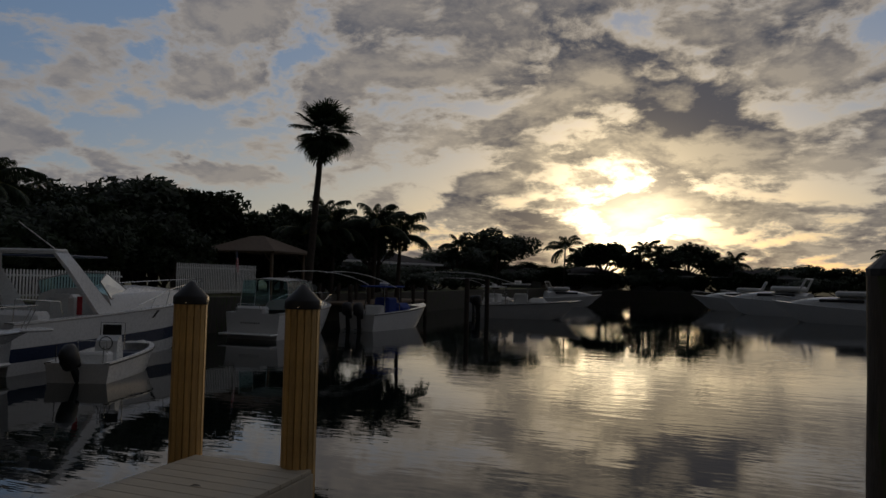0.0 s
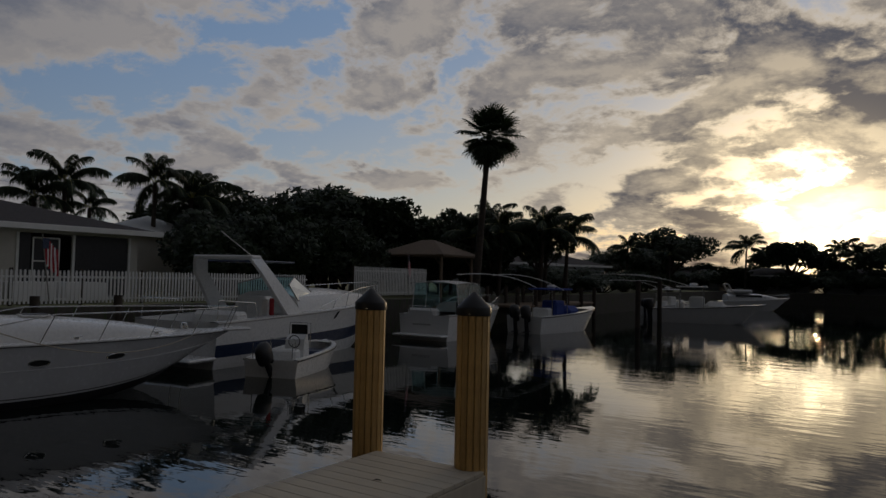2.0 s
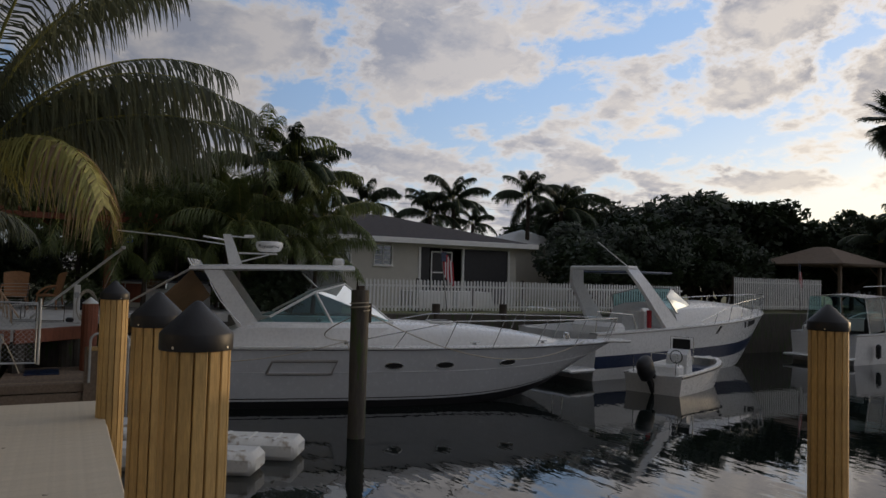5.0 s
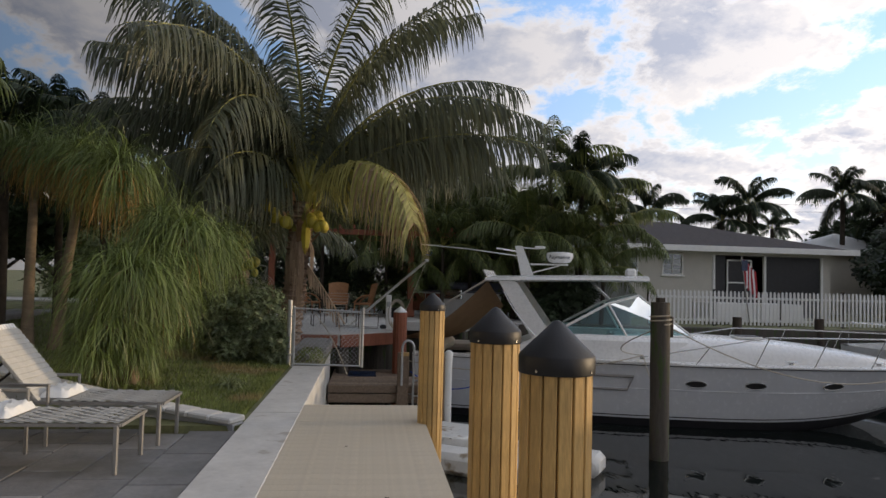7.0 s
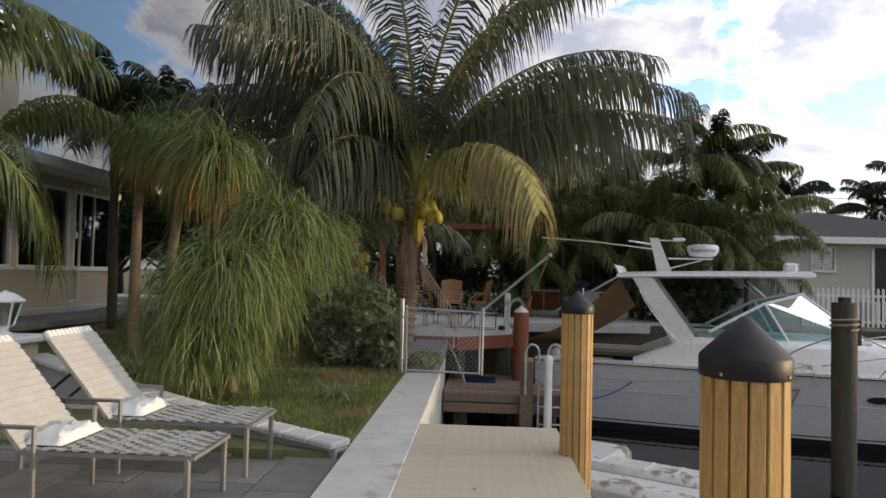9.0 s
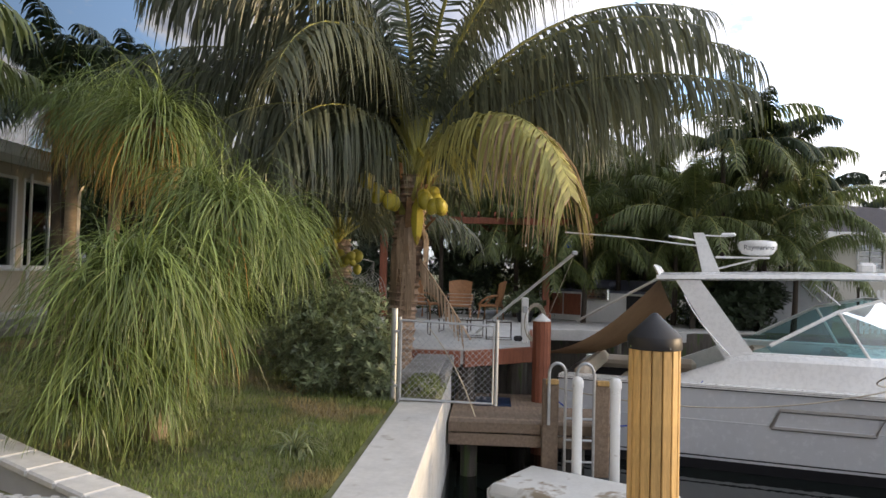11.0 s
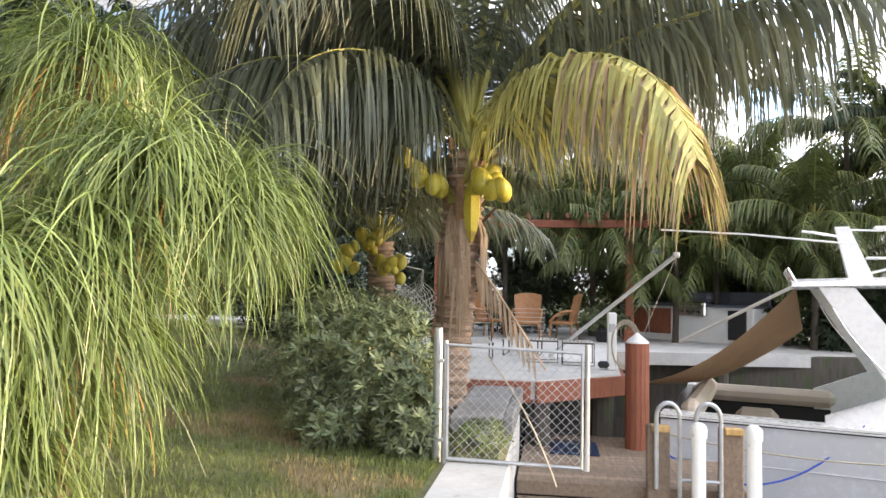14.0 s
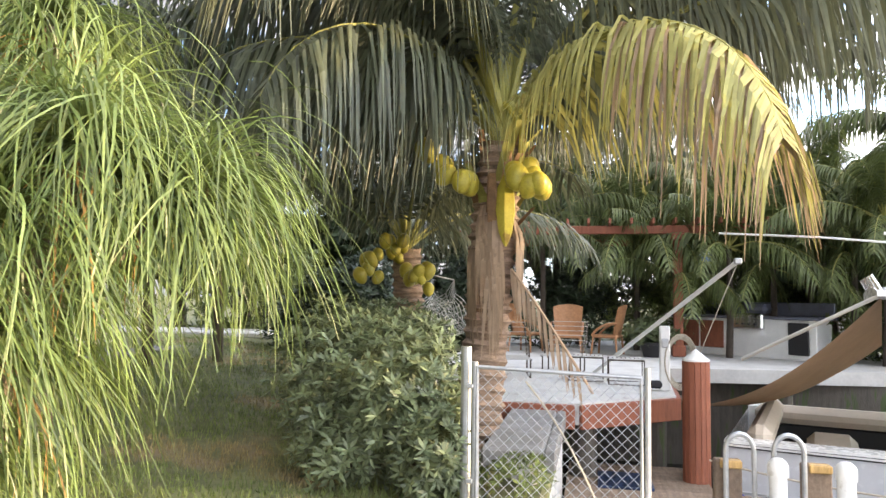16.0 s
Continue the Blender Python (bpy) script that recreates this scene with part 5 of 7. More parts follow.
    part("tie_line", Geo().tube([b1, (-17.35, 0.85, 0.32)], 0.008, 5), "rope", t)
    # mooring lines
    for k, pts in enumerate(([(-12.75, 5.28, 0.9), (-13.7, 9.0, -0.9), m @ Vector((0.9, 11.0, 1.45))], [(-12.75, 5.28, 0.8), (-14.4, 4.6, 0.2), m @ Vector((1.75, 5.0, 1.5))], [m @ Vector((1.75, 5.0, 1.5)), (-15.2, 3.5, -0.6), (-16.2, 1.0, -0.2)],
                             [(-12.75, 5.28, 0.85), (-13.4, 5.9, -1.9), m @ Vector((1.75, 5.0, 1.5))])):
        solo("mooring_line", Geo().tube(bez(*pts, 16), 0.011, 5), "rope", "slack pale mooring line of the cruiser", "rope", "mooring lines", smooth=True)
    solo("blue_mooring_line", Geo().tube(bez(m @ Vector((1.55, 2.4, 1.5)), (-16.2, 2.4, -1.4), (-16.6, 1.2, -0.5), 16), 0.012, 5), "brightblue", "slack blue mooring line by the cruiser's stern", "rope", smooth=True)


big_cruiser()


def arch_cruiser():
    m = pose(-18.6, 14.2, WATER, 0, 0, 8) @ Matrix.Scale(1.12, 4)
    b = thing("sport_cruiser", m, "white sport cruiser with radar arch and navy hull stripe", "boat")
    h = Hull(10.6, 3.3, 1.25, 1.75, 1.2, 0.4, 0.45)
    part("hull", h.shell(), "gelcoat", b, "", True)
    part("hull_stripe", h.band(0.30, 0.55, 0.006, s1=0.98), "navy", b, "navy blue hull stripe")
    part("rub_rail", h.rail(0.985, 0.01, 0.018), "aluminium", b)
    part("foredeck", h.deck(0.42, 1.0, 0, 0.06), "gelcoat", b, "", True)
    part("cockpit_sole", h.deck(0.01, 0.43, 0.25, 0.0, 0.6), "gelcoat", b)
    part("side_deck", h.coaming(0.0, 0.43, 0.28, 0.6), "gelcoat", b)
    part("cabin_top", h.trunk(0.36, 0.9, 0.8, 0.62), "gelcoat", b, "", True)
    for side in (-1, 1):
        q = [h.at(0.50, 0.80, side, 0.01), h.at(0.70, 0.82, side, 0.01), h.at(0.69, 0.95, side, 0.01), h.at(0.52, 0.95, side, 0.01)]
        part("cabin_window", Geo().add(q, [(0, 1, 2, 3)]), "dark", b)
        q = [h.at(0.71, 0.83, side, 0.01), h.at(0.78, 0.85, side, 0.01), h.at(0.77, 0.95, side, 0.01), h.at(0.705, 0.95, side, 0.01)]
        part("cabin_window", Geo().add(q, [(0, 1, 2, 3)]), "dark", b)
        r0 = [Vector((side * x, y, 1.3)) for x, y in ((1.55, 3.0), (1.55, 3.75), (1.42, 3.75), (1.42, 3.0))]
        r1 = [Vector((side * x, y, 2.6)) for x, y in ((1.35, 1.95), (1.35, 2.45), (1.22, 2.45), (1.22, 1.95))]
        r2 = [Vector((side * x, y, 3.05)) for x, y in ((1.1, 1.7), (1.1, 2.2), (1.0, 2.2), (1.0, 1.7))]
        part("arch_leg", Geo().loft([r0, r1, r2], True, True), "gelcoat", b, "", True)
    part("arch_top", Geo().box((0, 1.95, 3.06), (2.25, 0.5, 0.13), bev=0.04), "gelcoat", b)
    part("bimini", Geo().box((0, 3.0, 2.95), (2.3, 1.5, 0.06), bev=0.025), "navy", b, "folded navy canvas top")
    base = [(-1.2, 3.9, 1.75), (-0.9, 5.3, 1.85), (0.9, 5.3, 1.85), (1.2, 3.9, 1.75)]
    top = [(-1.05, 3.6, 2.25), (-0.6, 4.45, 2.5), (0.6, 4.45, 2.5), (1.05, 3.6, 2.25)]
    ws = part("windscreen", Geo().tube(top, 0.022, 6), "aluminium", b)
    part("lower_frame", Geo().tube(base, 0.02, 6), "aluminium", ws)
    for i in range(4):
        part("mullion", Geo().tube([base[i], top[i]], 0.018, 6), "aluminium", ws)
    for i in range(3):
        part("windscreen_pane", Geo().add([base[i], base[i + 1], top[i + 1], top[i]], [(0, 1, 2, 3)]), "boatpane", ws)
    bow_rail(h, 0.42, 0.98, 0.6, 0.2, 7, b)
    part("seat", Geo().box((0.5, 1.2, 1.1), (1.6, 0.6, 0.8), bev=0.1), "gelcoat", b)
    part("helm_seat", Geo().box((0.5, 2.9, 1.4), (0.8, 0.5, 1.0), bev=0.1), "gelcoat", b)
    part("swim_platform", Geo().box((0, -0.45, 0.30), (3.0, 1.0, 0.1), bev=0.04), "gelcoat", b)
    part("ladder", Geo().tube([(1.2, -0.9, 0.3), (1.2, -0.95, 1.1), (0.85, -0.95, 1.1), (0.85, -0.9, 0.3)], 0.014, 6), "steel", b)
    for side in (-1, 1):
        part("stern_rail", Geo().tube([(side * 1.4, 0.1, 1.3), (side * 1.4, 0.15, 1.85), (side * 1.42, 1.6, 1.75), (side * 1.45, 1.7, 1.35)], 0.013, 6), "steel", b)
    part("aerial", Geo().tube([(0.9, 2.0, 3.1), (0.9, 0.7, 3.75)], 0.014, 5), "whitepaint", b)
    part("red_extinguisher", Geo().tube([(1.2, 2.6, 1.35), (1.2, 2.6, 1.85)], 0.07, 8), "red", b)


arch_cruiser()


def skiff():
    m = pose(-14.7, 14.5, WATER, 0, 0, 21)
    b = thing("skiff", m, "small white open skiff with a centre console", "boat")
    h = Hull(4.2, 1.75, 0.5, 0.72, 0.45, 0.35, 0.5)
    part("hull", h.shell(), "gelcoat", b, "", True)
    part("rub_rail", h.rail(0.97, 0.012, 0.022), "black", b)
    part("sole", h.deck(0.02, 0.93, 0.16, 0.0, 0.32), "gelcoat", b)
    part("gunwale", h.coaming(0.0, 0.94, 0.14, 0.34), "gelcoat", b)
    part("bow_deck", h.deck(0.86, 1.0, 0, 0.03), "gelcoat", b)
    c = part("console", Geo().loft([[Vector((x, y, 0.25)) for x, y in ((-0.32, 1.5), (0.32, 1.5), (0.32, 2.0), (-0.32, 2.0))], [Vector((x, y, 0.95)) for x, y in ((-0.3, 1.62), (0.3, 1.62), (0.28, 1.95), (-0.28, 1.95))], [Vector((x, y, 1.08)) for x, y in ((-0.28, 1.8), (0.28, 1.8), (0.26, 1.95), (-0.26, 1.95))]], True, True), "gelcoat", b)
    part("wheel", Geo().tube([(0.18 * math.cos(a) , 1.56, 0.88 + 0.18 * math.sin(a)) for a in [2 * math.pi * k / 16 for k in range(17)]], 0.014, 6), "black", c)
    part("windshield", Geo().box((0, 1.93, 1.22), (0.52, 0.02, 0.3), bev=0.005), "dark", c)
    part("grab_rail", Geo().tube([(-0.34, 1.95, 0.7), (-0.34, 1.98, 1.42), (0.34, 1.98, 1.42), (0.34, 1.95, 0.7)], 0.014, 6), "steel", c)
    part("seat", Geo().box((0, 0.95, 0.5), (0.8, 0.45, 0.42), bev=0.06), "gelcoat", b)
    part("seat_back_rail", Geo().tube([(-0.38, 0.8, 0.7), (-0.38, 0.75, 1.02), (0.38, 0.75, 1.02), (0.38, 0.8, 0.7)], 0.014, 6), "steel", b)
    part("bow_cushion", Geo().box((0, 3.0, 0.42), (0.9, 0.9, 0.16), bev=0.05), "navy", b)
    for x in (-0.6, 0.6):
        part("stern_pole", Geo().tube([(x, 0.1, 0.5), (x, 0.1, 0.95)], 0.012, 6), "steel", b)
    outboard(0, -0.12, 0.52, m, 38, 1.05, "black outboard motor tilted up on the skiff")


skiff()


def cuddy():
    m = pose(-18.3, 27.2, WATER, 0, 0, 3)
    b = thing("cuddy_boat", m, "white cuddy boat with a clear-sided canvas top", "boat")
    h = Hull(7.2, 2.9, 1.15, 1.45, 0.9, 0.4, 0.45)
    part("hull", h.shell(), "gelcoat", b, "", True)
    part("rub_rail", h.rail(0.985, 0.01, 0.02), "aluminium", b)
    part("foredeck", h.deck(0.4, 1, 0, 0.06), "gelcoat", b)
    part("cockpit_sole", h.deck(0.01, 0.42, 0.2, 0, 0.55), "gelcoat", b)
    part("side_deck", h.coaming(0, 0.42, 0.24, 0.55), "gelcoat", b)
    part("cabin_top", h.trunk(0.4, 0.9, 0.75, 0.42), "gelcoat", b, "", True)
    part("rear_bench", Geo().box((-0.3, 0.45, 1.15), (1.5, 0.5, 0.6), bev=0.1), "gelcoat", b)
    part("bench_rail", Geo().tube([(-0.9, 0.15, 1.25), (-0.85, 0.12, 1.55), (0.25, 0.12, 1.55), (0.3, 0.15, 1.25)], 0.016, 6), "steel", b)
    top = []
    for i in range(7):
        t = i / 6
        top.append([Vector((1.15 * a, 0.9 + 2.4 * t, 2.6 + 0.10 * (1 - a * a) + 0.05 * math.sin(math.pi * t))) for a in (-1, -0.7, -0.3, 0, 0.3, 0.7, 1)])
    part("canvas_top", Geo().loft(top, False).loft([[p - Vector((0, 0, 0.03)) for p in r][::-1] for r in top], False), "gelcoat", b, "pale canvas top", True)
    for side in (-1, 1):
        part("side_curtain", Geo().add([(side * 1.3, 1.0, 1.2), (side * 1.25, 3.6, 1.5), (side * 1.13, 3.25, 2.6), (side * 1.14, 0.95, 2.6)], [(0, 1, 2, 3)]), "boatpane", b)
        for y0, y1 in ((1.0, 0.95), (2.2, 2.1), (3.6, 3.25)):
            part("canopy_pole", Geo().tube([(side * 1.3, y0, 1.2), (side * 1.14, y1, 2.6)], 0.02, 6), "gelcoat", b)
    part("windscreen", Geo().add([(-1.2, 3.7, 1.5), (1.2, 3.7, 1.5), (1.05, 3.3, 2.6), (-1.05, 3.3, 2.6)], [(0, 1, 2, 3)]), "boatpane", b)
    part("helm", Geo().box((0.5, 3.0, 1.35), (0.8, 0.5, 0.8), bev=0.08), "dark", b)
    part("swim_platform", Geo().box((0, -0.3, 0.25), (2.6, 0.7, 0.09), bev=0.03), "gelcoat", b)
    part("fender", Geo().tube([(1.5, 1.2, 0.25), (1.52, 1.2, 0.32), (1.52, 1.2, 0.75), (1.5, 1.2, 0.82)], [0.03, 0.1, 0.1, 0.03], 10), "black", b)
    bow_rail(h, 0.5, 0.97, 0.55, 0.15, 5, b)
    lettering = Geo()
    for k in range(9):
        lettering.box((-0.55 + 0.11 * k, -0.008, 0.72), (0.07, 0.008, 0.07))
    part("hull_lettering", lettering, "aluminium", b)


cuddy()


def console_boat(x, y, yaw, size, label, canvas="blue", motors=2):
    m = pose(x, y, WATER, 0, 0, yaw) @ Matrix.Scale(size, 4)
    b = thing("centre_console_boat", m, label, "boat")
    h = Hull(6.6, 2.4, 0.85, 1.25, 0.8, 0.45, 0.45)
    part("hull", h.shell(14), "gelcoat", b, "", True)
    part("rub_rail", h.rail(0.98, 0.01, 0.022), "black", b)
    part("sole", h.deck(0.01, 0.8, 0.18, 0, 0.4), "gelcoat", b)
    part("gunwale", h.coaming(0, 0.86, 0.2, 0.4), "gelcoat", b)
    part("bow_deck", h.deck(0.78, 1, 0, 0.04), "gelcoat", b)
    part("console", Geo().box((0, 2.6, 1.05), (0.95, 0.9, 1.2), bev=0.1), canvas, b, "canvas-covered console")
    part("bow_cover", Geo().box((0, 3.7, 1.0), (1.3, 1.3, 0.7), bev=0.25), canvas, b)
    part("leaning_post", Geo().box((0, 1.6, 0.9), (0.95, 0.5, 0.75), bev=0.08), "gelcoat", b)
    part("top", Geo().box((0, 2.3, 2.25), (1.6, 1.9, 0.09), bev=0.035), canvas, b)
    for sx in (-0.6, 0.6):
        for yy in (1.6, 3.0):
            part("top_leg", Geo().tube([(sx * 1.05, yy, 0.55), (sx, yy, 2.25)], 0.025, 6), "steel", b)
    part("radar", Geo().lathe([(0.2, 0), (0.26, 0.08), (0.2, 0.18), (0.01, 0.2)], 14, (0, 2.4, 2.3)), "gelcoat", b, "", True)
    for side in (-1, 1):
        part("outrigger", Geo().tube(bez((side * 0.8, 2.4, 2.2), (side * 0.6, -0.5, 3.2), (side * 0.3 - 0.6, -3.2 + side, 2.9), 12), 0.018, 5), "whitepaint", b)
    for k in range(motors):
        outboard(-0.35 + 0.7 * k, -0.15, 0.75, m, 6, 1.15, "black outboard motor on a console boat")


console_boat(-16.9, 34.6, -10, 1.05, "white console boat with blue canvas and two outboards")
console_boat(-15.4, 53.0, -78, 1.15, "white console boat moored along the bank", "whitepaint")
console_boat(-17.8, 60.0, -20, 1.0, "white open boat moored at the far bank", "whitepaint", 1)


def far_cruiser(x, y, yaw, size):
    m = pose(x, y, WATER, 0, 0, yaw) @ Matrix.Scale(size, 4)
    b = thing("motor_yacht", m, "distant white motor yacht moored at the bank", "boat", "distant yachts")
    h = Hull(10, 3.2, 1.2, 1.8, 1.2, 0.45, 0.45)
    part("hull", h.shell(12), "gelcoat", b, "", True)
    part("deck", h.deck(0.02, 1, 0, 0.06), "gelcoat", b)
    part("cabin", h.trunk(0.15, 0.85, 0.8, 0.9), "gelcoat", b, "", True)
    part("window_band", Geo().box((0, 4.2, 1.95), (2.5, 3.4, 0.3), bev=0.1), "dark", b)
    part("flybridge", Geo().box((0, 3.4, 2.55), (2.2, 2.6, 0.5), bev=0.15), "gelcoat", b)
    part("arch", Geo().tube([(-1.0, 2.2, 2.3), (-0.9, 1.6, 3.5), (0.9, 1.6, 3.5), (1.0, 2.2, 2.3)], 0.09, 8), "gelcoat", b, "", True)
    bow_rail(h, 0.5, 0.97, 0.5, 0.1, 4, b)
    return b


far_cruiser(9.0, 86, 80, 0.95)
far_cruiser(12.0, 76, 65, 1.05)
far_cruiser(15.2, 64, 70, 0.95)
far_cruiser(-17.0, 80, -60, 0.8)


# ---------------------------------------------------------------- docks, posts and floats
def round_post(name, x, y, top, r, mat, label, bottom=-3.2, cap=None, group=""):
    p = thing(name, pose(x, y, 0), label, "post", group)
    g = Geo()
    ring = []
    rr = random.Random(int(abs(x * 100)))
    for i in range(9):
        z = bottom + (top - bottom) * i / 8
        ring.append([Vector((r * rr.uniform(0.96, 1.03) * math.cos(a), r * rr.uniform(0.96, 1.03) * math.sin(a), z)) for a in [2 * math.pi * k / 16 for k in range(16)]])
    part("shaft", g.loft(ring, True, True), mat, p, "", True)
    if cap:
        part("cap", Geo().lathe([(r * 1.02, top - 0.02), (r * 1.02, top + 0.02), (r * 0.5, top + 0.10), (0.01, top + 0.16)], 16), cap, p)
    return p


_m = round_post("mooring_pile", -12.75, 5.28, 1.24, 0.165, "greypile", "weathered green-grey mooring pile with ropes")
part("bracket", Geo().box((0.02, 0.18, 0.82), (0.08, 0.07, 0.36), bev=0.01), "bark", _m)
part("top_block", Geo().box((0, 0, 1.27), (0.14, 0.12, 0.1), bev=0.01), "bark", _m)
part("rope_turn", Geo().tube([(0.18 * math.cos(a), 0.18 * math.sin(a), 0.86 + 0.012 * a) for a in [k * 0.4 for k in range(34)]], 0.014, 5), "rope", _m)
round_post("mooring_pole", -13.8, 44.2, 1.5, 0.16, "bark", "slim dark mooring pole standing in the canal", group="mooring poles")
round_post("mooring_pole", -14.3, 50.6, 1.5, 0.16, "bark", "slim dark mooring pole standing in the canal", group="mooring poles")
round_post("tall_dock_pile", 1.22, 5.2, 1.55, 0.16, "greypile", "tall dark wooden dock pile with a pointed cap", cap="blackcap")


def float_dock():
    d = thing("floating_dock", label="weathered white plastic floating dock with two arms", category="floating dock")
    for k, (x, y, ln, w) in enumerate(((-11.75, 3.95, 3.4, 0.62), (-11.15, 3.15, 2.6, 0.62))):
        g = Geo().box((0, -ln / 2, 0), (w, ln, 0.34), bev=0.09)
        part("float_arm", g, "float", d, "", True).matrix_local = pose(x, y, WATER + 0.16, 0, 0, -31)
    g = Geo().box((0, 0, 0), (1.25, 2.2, 0.36), bev=0.09)
    part("float_base", g, "float", d, "", True).matrix_local = pose(-13.75, 1.3, WATER + 0.17, 0, 0, -31)
    for k in range(7):
        g = Geo().box((0, 0, 0), (0.5, 0.05, 0.02), bev=0.006)
        part("tread", g, "float", d).matrix_local = pose(-11.9 - 0.22 * k, 3.6 - 0.36 * k, WATER + 0.335, 0, 0, -31)


float_dock()


def timber_dock():
    d = thing("timber_dock", label="weathered grey-brown plank dock below the gate", category="dock", kind="structure")
    for k in range(17):
        x = -15.13 - 0.143 * k
        y1 = 1.86 if x > -16.3 else 1.08
        part("plank", Geo().box((x, (y1 - 0.5) / 2, -0.60), (0.137, y1 + 0.5, 0.04), bev=0.006), "oldwood", d)
    part("rim_beam", Geo().box((-15.04, 0.68, -0.66), (0.06, 2.36, 0.15), bev=0.01), "oldwood", d)
    part("rim_beam", Geo().box((-15.05, 0.68, -0.84), (0.06, 2.36, 0.17), bev=0.01), "oldwood", d)
    part("side_beam", Geo().box((-15.7, 1.84, -0.71), (1.2, 0.06, 0.18), bev=0.01), "oldwood", d)
    for y in (0.96, 1.68):
        p = part("ladder_post", Geo().box((-14.95, y, -0.60), (0.13, 0.23, 1.36), bev=0.015), "oldwood", d, "square weathered post")
        part("top_block", Geo().box((-14.90, y + 0.02, 0.05), (0.1, 0.18, 0.07), bev=0.01), "staves", p)
    for x, y in ((-15.4, -0.2), (-16.2, 1.5), (-15.3, 1.3)):
        part("support_pile", Geo().tube([(x, y, -3.2), (x, y, -0.62)], 0.13, 10), "greypile", d)
    solo("dark_mat", Geo().box((-16.6, 0.15, -0.565), (0.7, 0.6, 0.03), pose(0, 0, 0, 0, 0, 0), 0.01), "navy", "dark blue mat lying on the plank dock", "mat")
    lad = thing("dock_ladder", label="grey metal dock ladder with hooped handrails", category="ladder")
    for y0, y1 in ((0.93, 1.16), (1.32, 1.56)):
        c, h = (y0 + y1) / 2, (y1 - y0) / 2
        arc = [(-14.83, c - h * math.cos(a), 0.18 + h * 1.25 * math.sin(a)) for a in [math.pi * k / 10 for k in range(11)]]
        part("rail", Geo().tube([(-14.83, y0, -0.55)] + arc + [(-14.83, y1, -1.9)], 0.023, 8), "galv", lad, "", True)
    for k in range(5):
        part("rung", Geo().tube([(-14.83, 1.16, -0.45 - 0.3 * k), (-14.83, 1.56, -0.45 - 0.3 * k)], 0.018, 7), "galv", lad)
    for y in (1.31, 1.83):
        p = thing("pvc_guide_pole", label="white plastic guide pole with a domed cap", category="pole", group="guide poles")
        part("pipe", Geo().tube([(-14.62, y, -2.6), (-14.66, y, 0.06)], 0.07, 16), "pvc", p, "", True)
        part("cap", Geo().lathe([(0.083, 0), (0.083, 0.09), (0.068, 0.12), (0.04, 0.145), (0.005, 0.152)], 18, (-14.66, y, 0.02)), "pvc", p, "", True)
    b = thing("brown_dock_post", pose(-16.85, 0.96, -0.02), "reddish-brown grooved dock post with a pale pointed cap", "post")
    n = 15
    st = Geo().box((0, 0, 0), (0.02, 0.058, 2.6), bev=0.003).mesh("stave", "redwood")
    for k in range(n):
        part("stave", st, None, b).matrix_local = pose(0, 0, 0, 0, 0, 360 * k / n) @ pose(0.142, 0, -0.5)
    part("core", Geo().tube([(0, 0, -3.2), (0, 0, 0.78)], 0.13, 12), "redwood", b)
    part("cap", Geo().lathe([(0.15, 0.79), (0.15, 0.82), (0.05, 0.9), (0.005, 0.94)], 16), "pvc", b)
    s = thing("stone_step", label="rough concrete step slab behind the gate", category="step")
    part("slab", Geo().box((-15.3, -0.86, 0.14), (2.3, 0.52, 0.16), bev=0.02), "stone", s)
    solo("weed_bed", Geo().box((-14.9, -0.75, -0.03), (3.3, 0.44, 0.16), bev=0.04), "grass", "soil strip with dry weeds behind the gate", "soil", kind="structure")
    for k in range(9):
        part("edging_brick", Geo().box((-14.27 - 0.245 * k, -0.545, 0.13), (0.225, 0.09, 0.18), bev=0.01), "stone", s)
    solo("pale_stone", Geo().lathe([(0.01, 0), (0.11, 0.01), (0.14, 0.08), (0.10, 0.15), (0.01, 0.17)], 10, (-13.8, -0.70, 0.045)), "concrete", "round pale stone among dry weeds", "stone", smooth=True)


timber_dock()


